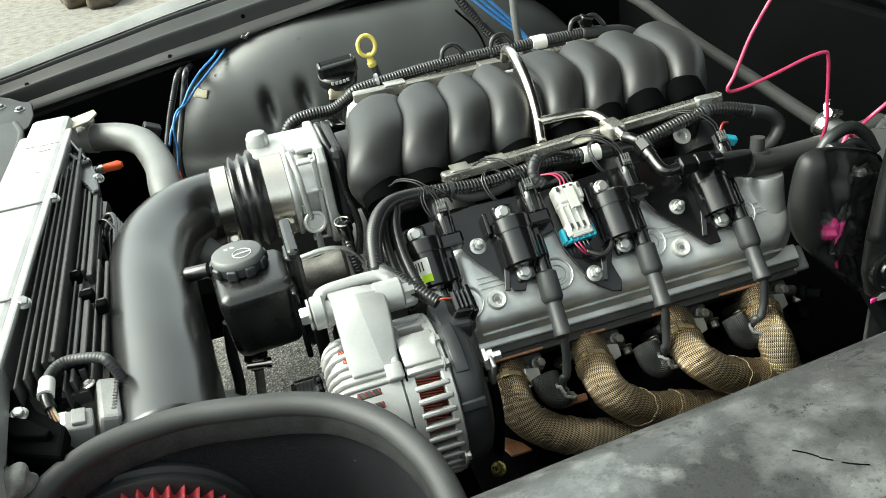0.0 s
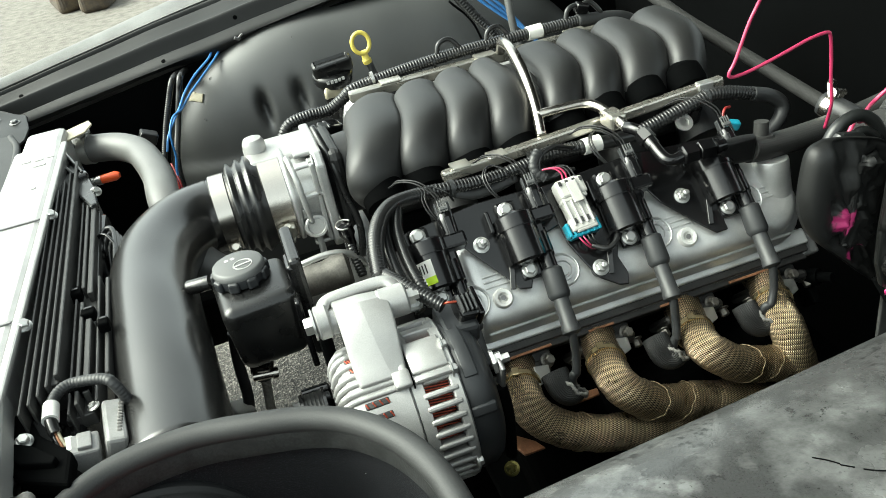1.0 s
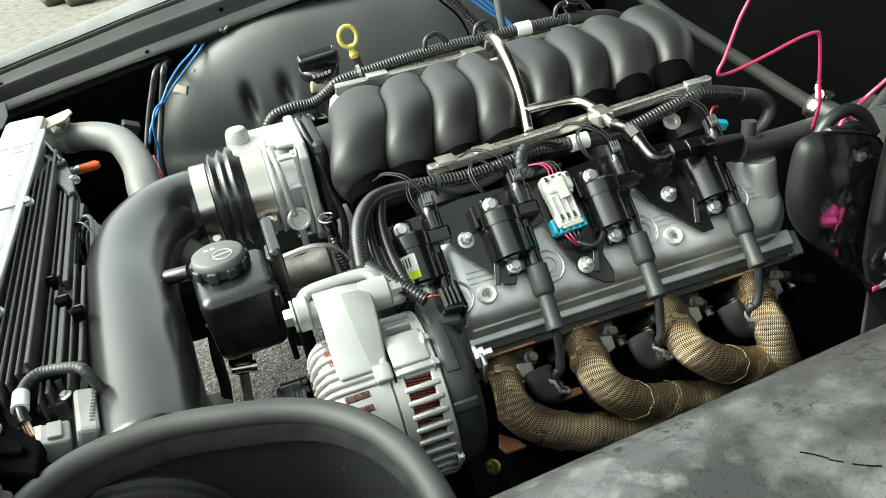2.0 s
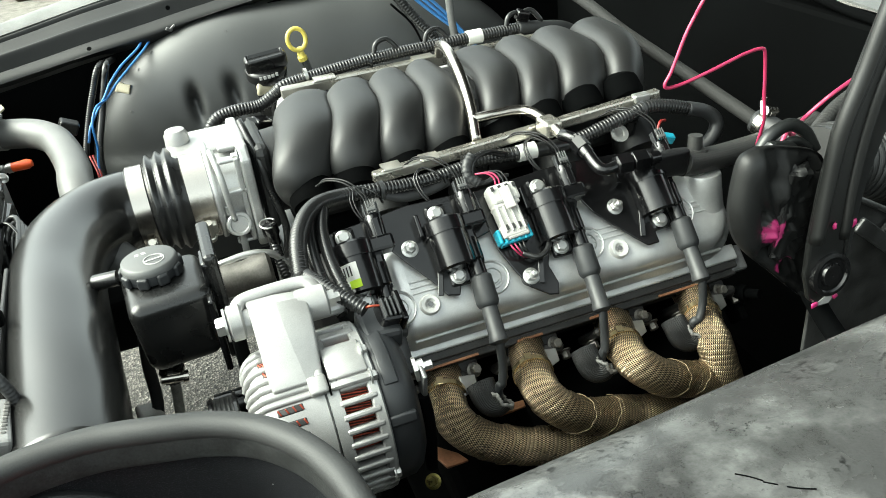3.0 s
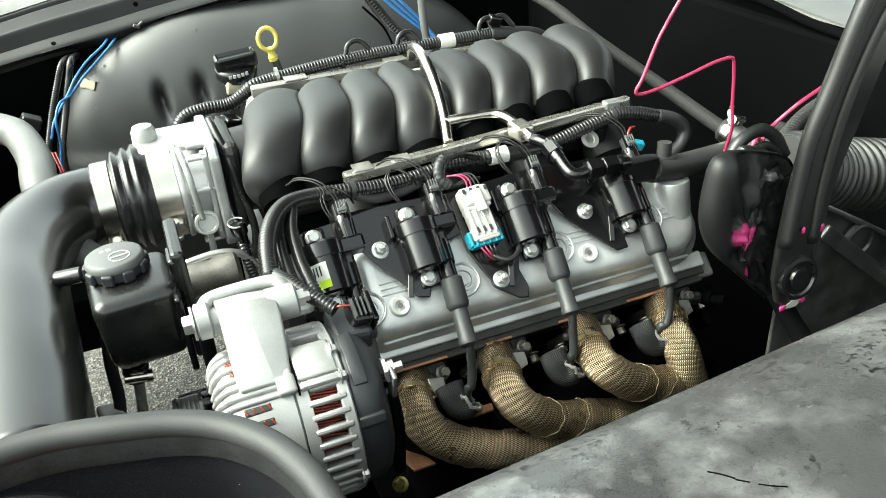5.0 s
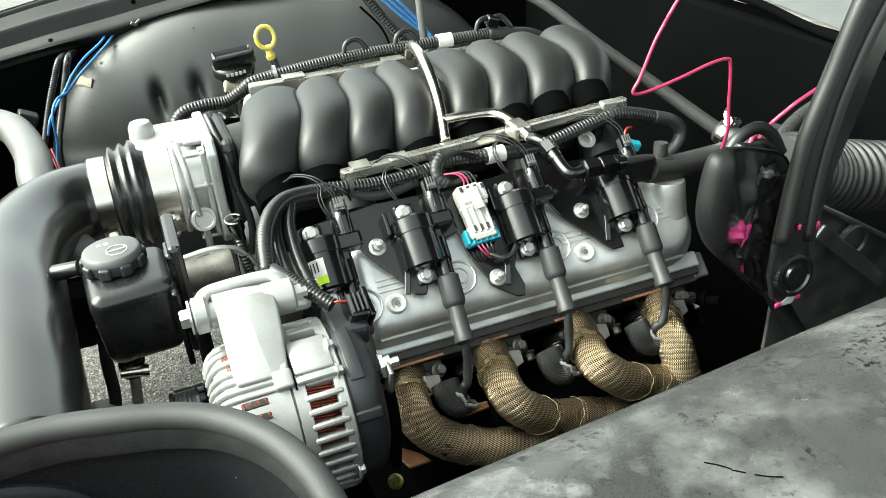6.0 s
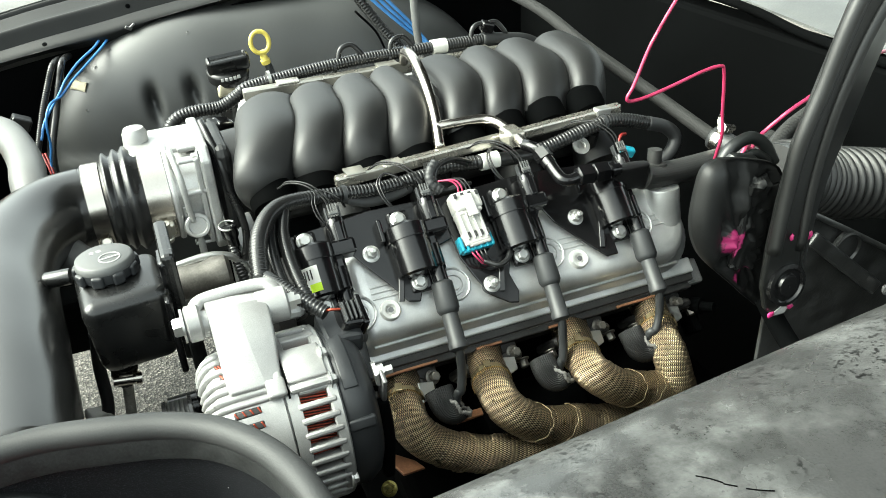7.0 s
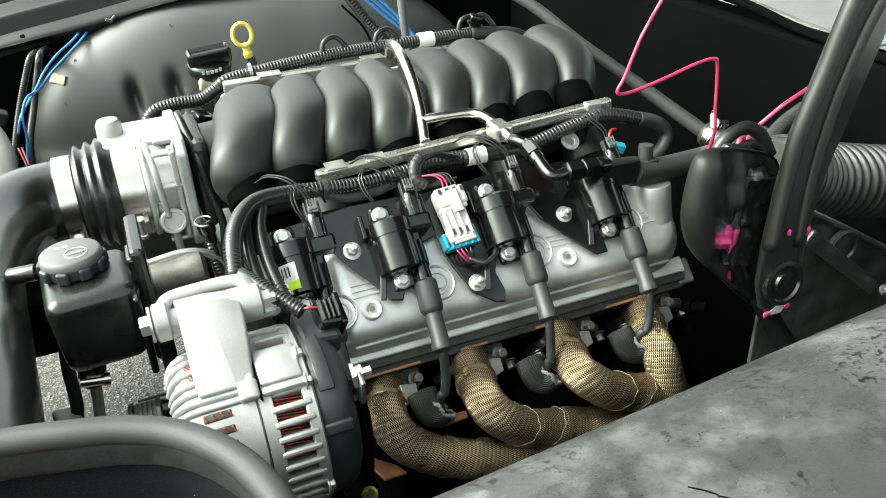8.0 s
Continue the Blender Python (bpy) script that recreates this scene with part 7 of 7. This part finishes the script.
def build_heater_hoses():
    hp = thing("heater_pipe", (0.45, -0.1, 0.74), "grey heater pipe joined to a hose by a screw clamp", "pipe")
    part("pipe", tube([(0.46, 0.40, 0.83), (0.440, 0.2, 0.832), (0.434, 0.05, 0.811), (0.447, -0.08, 0.784), (0.458, -0.18, 0.762), (0.464, -0.215, 0.754)], 0.0086, 16), M_ROD, hp)
    part("end_hose", tube([(0.460, -0.195, 0.7585), (0.468, -0.225, 0.752), (0.478, -0.250, 0.738), (0.480, -0.265, 0.715)], 0.0140, 16), M_RUBBER, hp)
    part("clamp", clamp_band((0.463, -0.205, 0.756), (0.2, -1, -0.25), 0.0143, 0.010, (0.3, 0.1, 1)), M_CHROME, hp, "bright screw clamp")
    part("clamp_ear", lathe([(-0.003, 0.011), (0.003, 0.011)], (0.468, -0.200, 0.776), (0.6, -0.8, 0.2), 20), M_CHROME, hp)
    hh = thing("heater_hose", (0.40, -0.225, 0.72), "fabric-faced grey heater hose behind the valve cover", "hose")
    def weave(q, a):
        return 0.0140 + 0.00022 * math.sin(34 * a)
    part("hose", sweep(even(spline([(0.330, -0.236, 0.752), (0.345, -0.234, 0.748), (0.372, -0.231, 0.745), (0.400, -0.228, 0.743), (0.452, -0.222, 0.741), (0.495, -0.220, 0.743), (0.53, -0.22, 0.748)], 8), 0.002), 0.0140, 88, weave, True, 1.1), M_DARKHOSE, hh, "braided grey hose")
    part("flat_sleeve", crumple(box((0.309, -0.243, 0.760), (0.046, 0.012, 0.032), 0.005, Euler((0.15, 0.12, 0.1)).to_matrix(), 3), 0.002, 90), M_SLEEVE, hh, "flattened black heat-shrink sleeve")
    part("stub", joined(lathe([(0, 0.0085), (0.026, 0.0080)], (0.350, -0.231, 0.752), (0.05, 0.1, 1), 16), box((0.350, -0.231, 0.757), (0.026, 0.020, 0.014), 0.005)), M_DARKHOSE, hh)
    dc = thing("vent_duct", (0.52, -0.35, 0.70), "large grey corrugated air duct into the firewall", "duct")
    path = even(spline([(0.385, -0.375, 0.79), (0.42, -0.362, 0.782), (0.463, -0.352, 0.763), (0.52, -0.35, 0.748), (0.57, -0.35, 0.736), (0.63, -0.345, 0.72)], 10), 0.0012)
    part("duct", sweep(path, 0.0395, 40, lambda s, a: 0.0395 - 0.0075 * (0.5 - 0.5 * math.cos(2 * math.pi * s / 0.0130)) ** 1.6), M_DUCT, dc)
    part("end_collar", lathe([(-0.012, 0.038), (-0.012, 0.0395), (0.010, 0.0395), (0.010, 0.034)], (0.388, -0.374, 0.789), (0.9, 0.3, -0.2), 32), M_LOOM, dc, "black plastic end collar")
    part("wall_ring", lathe([(-0.004, 0.040), (-0.004, 0.046), (0.004, 0.046), (0.004, 0.040)], (0.616, -0.3465, 0.724), (1, 0.05, -0.2), 32), M_LOOM, dc, "black wall ring")
    d2 = thing("vent_hose", (0.56, -0.25, 0.74), "thin ribbed drain hose beside the duct", "hose")
    part("hose", ribbed([(0.44, -0.30, 0.765), (0.49, -0.265, 0.768), (0.54, -0.24, 0.775), (0.62, -0.21, 0.78)], 0.0095, 0.006, 0.0014, 12), M_DARKHOSE, d2)
    d3 = thing("ribbed_hose", (0.40, -0.50, 0.93), "ribbed grey hose coming over the cowl", "hose")
    part("hose", ribbed([(0.62, -0.33, 0.80), (0.57, -0.36, 0.84), (0.55, -0.40, 0.855), (0.60, -0.45, 0.84), (0.66, -0.47, 0.80)], 0.012, 0.006, 0.0016, 14), M_DARKHOSE, d3)


def build_hinge():
    hg = thing("hood_hinge", (0.19, -0.58, 0.82), "black steel hood hinge arm with magenta paint daubs", "hinge")
    y = -0.585
    left = [(0.1745, 0.8355), (0.1685, 0.855), (0.168, 0.88), (0.170, 0.916), (0.174, 0.952), (0.184, 0.985), (0.198, 1.031), (0.228, 1.09), (0.29, 1.16), (0.45, 1.25)]
    mid = [(0.200, 0.838), (0.1975, 0.850), (0.196, 0.877), (0.196, 0.913), (0.199, 0.947), (0.206, 0.981), (0.222, 1.022), (0.256, 1.075), (0.325, 1.135), (0.47, 1.21)]
    rear = [(0.236, 0.860), (0.238, 0.887), (0.243, 0.912), (0.250, 0.936), (0.260, 0.972), (0.274, 1.010), (0.308, 1.060), (0.375, 1.115), (0.49, 1.18)]
    m = Matrix(((1, 0, 0, 0), (0, 0, -1, y), (0, 1, 0, 0), (0, 0, 0, 1)))
    tip = [(0.193, 0.8275), (0.184, 0.827)]
    arm = part("arm", plate(left + mid[::-1] + tip, m, 0.005, 0.0018), M_ARM, hg, "black pressed hinge arm")
    part("rolled_edge", sweep(spline([(x + 0.004, y - 0.005, z) for x, z in left[2:]], 6), 0.0048, 12), M_ARM, arm)
    part("rolled_edge", sweep(spline([(x - 0.002, y - 0.004, z) for x, z in mid[2:]], 6), 0.0042, 12), M_ARM, arm)
    bm = bmesh.new()
    a = [bm.verts.new((p.x, y - 0.003, p.z)) for p in spline([(x, 0, z) for x, z in mid[1:]], 5)]
    b = [bm.verts.new((p.x, -0.556, p.z)) for p in spline([(x, 0, z) for x, z in rear], 5)]
    for k in range(min(len(a), len(b)) - 1):
        bm.faces.new((a[k], a[k + 1], b[k + 1], b[k])).smooth = True
    bmesh.ops.recalc_face_normals(bm, faces=bm.faces)
    part("side_flange", solid(bm, 0.003), M_ARM, arm, "satin side flange")
    part("pivot", lathe([(0, 0.0145), (0.004, 0.0145), (0.0045, 0.012), (0.0030, 0.011), (0.0030, 0.008), (0.005, 0.007), (0.0055, 0.004), (0.0045, 0.0)], (0.1855, y - 0.005, 0.8535), (0, -1, 0.15), 36), M_BRACKET, hg, "ringed pivot rivet")
    base = [(0.142, 0.941), (0.131, 0.937), (0.127, 0.922), (0.126, 0.902), (0.130, 0.886), (0.140, 0.870), (0.165, 0.845), (0.185, 0.825), (0.198, 0.816), (0.200, 0.840), (0.196, 0.90), (0.190, 0.925), (0.165, 0.936)]
    bm = bmesh.new()
    ring_pts = [(p.x, p.z) for p in spline([(x, 0, z) for x, z in base + base[:1]], 5)][:-1]
    mx, mz = 0.163, 0.884
    rings = []
    for k, h in ((1.0, 0.0), (1.0, 0.004), (0.985, 0.0075), (0.95, 0.0105), (0.88, 0.0125), (0.78, 0.0130), (0.66, 0.0125), (0.54, 0.0120), (0.42, 0.0115), (0.30, 0.0115), (0.18, 0.0115), (0.06, 0.0115)):
        row = []
        for x, z in ring_pts:
            px, pz = mx + (x - mx) * k, mz + (z - mz) * k
            fold = 0.5 * (1 + math.tanh((px - 0.146) / 0.004))
            q = h - 0.006 * fold * (k < 0.99) * k + fold * (0.0075 * noise.noise((px * 120, pz * 80, 2)) - 0.0065 * abs(noise.noise((px * 210 + pz * 90, pz * 150, 5)))) * (k < 0.97)
            row.append(bm.verts.new((px, -0.562 - q, pz)))
        rings.append(row)
    for a, b in zip(rings, rings[1:]):
        for k in range(len(a)):
            bm.faces.new((a[k], a[(k + 1) % len(a)], b[(k + 1) % len(a)], b[k])).smooth = True
    bm.faces.new(rings[-1])
    bm.faces.new(rings[0][::-1])
    bmesh.ops.recalc_face_normals(bm, faces=bm.faces)
    bp = part("base_plate", bm, M_SMEAR, hg, "dark rounded base plate, crumpled and smeared with magenta")
    wrap = box((0, 0, 0), (0.026, 0.008, 0.062), 0.003, None, 2)
    bmesh.ops.transform(wrap, matrix=Matrix.Translation((0.172, -0.568, 0.890)) @ Euler((0, 0.18, 0.1)).to_matrix().to_4x4(), verts=wrap.verts)
    part("torn_wrap", crumple(crumple(wrap, 0.005, 50, 5), 0.004, 190, 1), M_SMEAR, hg, "crumpled black plastic wrap smeared with magenta")
    part("fixing_rod", tube([(0.190, -0.572, 0.830), (0.193, -0.590, 0.812), (0.197, -0.62, 0.79), (0.20, -0.655, 0.76)], 0.007, 10), M_BAY, hg)
    part("link", box((0.166, -0.556, 0.928), (0.026, 0.010, 0.016), 0.004, Euler((0.2, 0.3, 0.2)).to_matrix()), M_PAINT, hg)
    part("spring_arch", tube([(0.152, -0.553, 0.915), (0.156, -0.55, 0.926), (0.164, -0.549, 0.937), (0.179, -0.548, 0.941), (0.190, -0.55, 0.935), (0.197, -0.553, 0.922)], 0.0042, 12), M_PAINT, hg)
    part("spring_arch", tube([(0.163, -0.556, 0.915), (0.169, -0.554, 0.928), (0.180, -0.553, 0.932), (0.192, -0.554, 0.924)], 0.0032, 12), M_PAINT, hg)
    # magenta daubs
    rnd = random.Random(4)
    for x, yy, z, w, h in ((0.1775, -0.5915, 0.832, 0.007, 0.006), (0.1935, -0.5915, 0.834, 0.006, 0.005), (0.1835, -0.5915, 0.889, 0.0035, 0.007), (0.1745, -0.5915, 0.922, 0.003, 0.005), (0.206, -0.584, 0.881, 0.007, 0.008), (0.2015, -0.586, 0.868, 0.002, 0.012)):
        bm = bmesh.new()
        bmesh.ops.create_icosphere(bm, subdivisions=2, radius=1)
        for v in bm.verts:
            v.co *= 0.75 + 0.5 * rnd.random()
            v.co = Vector((v.co.x * w * 0.4, v.co.y * 0.0010, v.co.z * h * 0.4))
        for f in bm.faces:
            f.smooth = True
        bmesh.ops.translate(bm, vec=(x, yy, z), verts=bm.verts)
        part("paint_daub", bm, M_MAGENTA, hg, "magenta paint daub")
    part("worn_tip", plate([(0.1765, 0.8300), (0.190, 0.8295), (0.1985, 0.840), (0.1975, 0.862), (0.1955, 0.862), (0.1945, 0.845), (0.186, 0.8355)], Matrix(((1, 0, 0, 0), (0, 0, -1, y - 0.0052), (0, 1, 0, 0), (0, 0, 0, 1))), 0.0006, 0.0002), M_PALEINK, hg, "bare worn metal tip")
    # brace behind the arm
    bc = thing("fender_brace", (0.37, -0.475, 0.66), "black steel fender support with a round port and a flat brace", "brace")
    flat = Matrix(((1, 0, 0, 0), (0, 0, -1, -0.468), (0, 1, 0, 0), (0, 0, 0, 1)))
    pn = part("panel", plate([(0.300, 0.832), (0.325, 0.818), (0.425, 0.757), (0.52, 0.70), (0.52, 0.58), (0.30, 0.66)], flat, 0.004, 0.0012), M_LINER, bc)
    part("panel_lip", tube([(0.315, -0.473, 0.824), (0.37, -0.475, 0.7915), (0.425, -0.476, 0.758), (0.52, -0.476, 0.70)], 0.0026, 10), M_LINER, pn)
    part("port_ring", lathe([(0, 0.013), (0, 0.0165), (0.004, 0.0165), (0.005, 0.0145), (0.003, 0.013)], (0.377, -0.474, 0.770), (0, -1, 0), 36), M_LINER, pn)
    part("port", lathe([(0, 0.0125), (0.0015, 0.0125)], (0.377, -0.4725, 0.770), (0, -1, 0), 28), M_INKSHADE, pn)
    part("shelf", crumple(box((0.41, -0.562, 0.64), (0.2, 0.19, 0.03), 0.003), 0.010, 28, 9), M_LINER, bc, "crumpled glossy black liner")
    part("brace", box((0.374, -0.482, 0.757), (0.122, 0.005, 0.014), 0.002, Euler((0.0, 0.69, 0)).to_matrix()), M_LINER, bc, "flat black brace")
    part("brace_bolt", bolt((0.421, -0.492, 0.722), (0, -0.9, 0.4), 0.0032, 0.004), M_STEEL, bc)


def build_dipstick():
    dp = thing("dipstick", (0.03, 0.30, 0.66), "yellow ring-handled oil dipstick in a black tube", "dipstick")
    part("tube", tube([(0.045, 0.28, 0.66), (0.038, 0.32, 0.735), (0.032, 0.322, 0.772), (0.029, 0.324, 0.785)], 0.0060, 12), M_RUBBER, dp)
    c = Vector((0.0235, 0.324, 0.8165))
    loop = [c + Vector((math.cos(a) * 0.0140, math.sin(a) * 0.003, math.sin(a) * 0.0160)) for a in [2 * math.pi * k / 32 for k in range(33)]]
    part("ring", sweep(loop, 0.0035, 12, None, False), M_YELLOW, dp, "yellow plastic ring")
    part("grip", lathe([(0, 0.0060), (0.001, 0.0072), (0.007, 0.0076), (0.009, 0.0060), (0.018, 0.0050), (0.022, 0.0042)], (0.0285, 0.324, 0.782), (-0.2, 0, 1), 16), M_YELLOW, dp, "yellow plastic grip")
    oc = thing("oil_filler", (-0.035, 0.32, 0.71), "black oil filler cap with torn cream tape below", "oil cap")
    part("neck", lathe([(0, 0.017), (0.035, 0.016), (0.04, 0.019), (0.048, 0.019)], (-0.038, 0.322, 0.715), (0.05, -0.2, 1), 28), M_TANK, oc)
    part("neck_tape", crumple(box((-0.036, 0.296, 0.760), (0.032, 0.006, 0.022), 0.002, Euler((-0.1, 0.25, 0.0)).to_matrix()), 0.006, 90, 4), M_CREAM, oc, "torn cream tape round the neck")
    part("cap", lathe([(0, 0.026), (0.002, 0.0305), (0.014, 0.0320), (0.018, 0.0300), (0.020, 0.026), (0.020, 0.0)], (-0.033, 0.320, 0.770), (0.05, -0.25, 1), 48), M_TANK, oc)
    grip = box((0, 0, 0), (0.064, 0.024, 0.026), 0.007, None, 4)
    for v in grip.verts:
        if v.co.z > 0.009 and abs(v.co.x) < 0.026 and abs(v.co.y) < 0.008:
            v.co.z -= 0.006
    bmesh.ops.transform(grip, matrix=Matrix.Translation((-0.031, 0.310, 0.797)) @ Euler((0.22, -0.06, 0.02)).to_matrix().to_4x4(), verts=grip.verts)
    part("cap_grip", smooth_by_angle(grip, 0.7), M_TANK, oc)
    for k in range(5):
        part("print_bar", box((-0.046 + 0.0062 * k, 0.2845 + 0.0006 * (k - 2) ** 2, 0.779 + 0.0005 * k), (0.0042, 0.0015, 0.0050), 0.0003), M_PALEINK, oc)


def build_scratch():
    sc = thing("fender_scratch", (0.03, -0.73, 0.8738), "dark scratch gouged along the primer fender", "scratch")
    for pts in ([(0.0160, -0.716, 0.8733), (0.0200, -0.7205, 0.8740), (0.0232, -0.7253, 0.8746)], [(0.0228, -0.7258, 0.8746), (0.0268, -0.7302, 0.8753)], [(0.0290, -0.7330, 0.8758), (0.0332, -0.7368, 0.8764), (0.0380, -0.7400, 0.8769)]):
        part("gouge", tube(pts, 0.00030, 6, 5, None, True, True, 1.0), M_BAY, sc)


def build_rubble():
    for x, y, w, turn in ((-1.21, 6.22, 0.24, 0.25), (-0.95, 6.00, 0.22, -0.2)):
        bm = box((0, 0, 0), (w, 0.5, 0.20), 0.05, None, 4)
        for v in bm.verts:
            v.co += Vector((noise.noise(v.co * 9), noise.noise(v.co * 9 + Vector((5, 0, 0))), noise.noise(v.co * 9 + Vector((0, 7, 0))))) * 0.02
        bmesh.ops.transform(bm, matrix=Matrix.Translation((x, y, 0.09)) @ Matrix.Rotation(turn, 4, "Z"), verts=bm.verts)
        single("timber_block", bm, M_TIMBER, "weathered brown timber block lying on the sandy ground", "timber", "timber blocks")


build_ground()
build_rubble()
build_bay()
build_inner_fender()
build_block()
cover = build_valve_cover()
build_intake()
build_fuel_rails()
build_throttle()
build_snorkel()
build_air_box()
build_coils(cover)
build_connector()
build_headers()
build_alternator()
build_reservoir()
build_belt()
build_radiator()
build_looms()
build_wires()
build_heater_hoses()
build_hinge()
build_dipstick()
build_scratch()
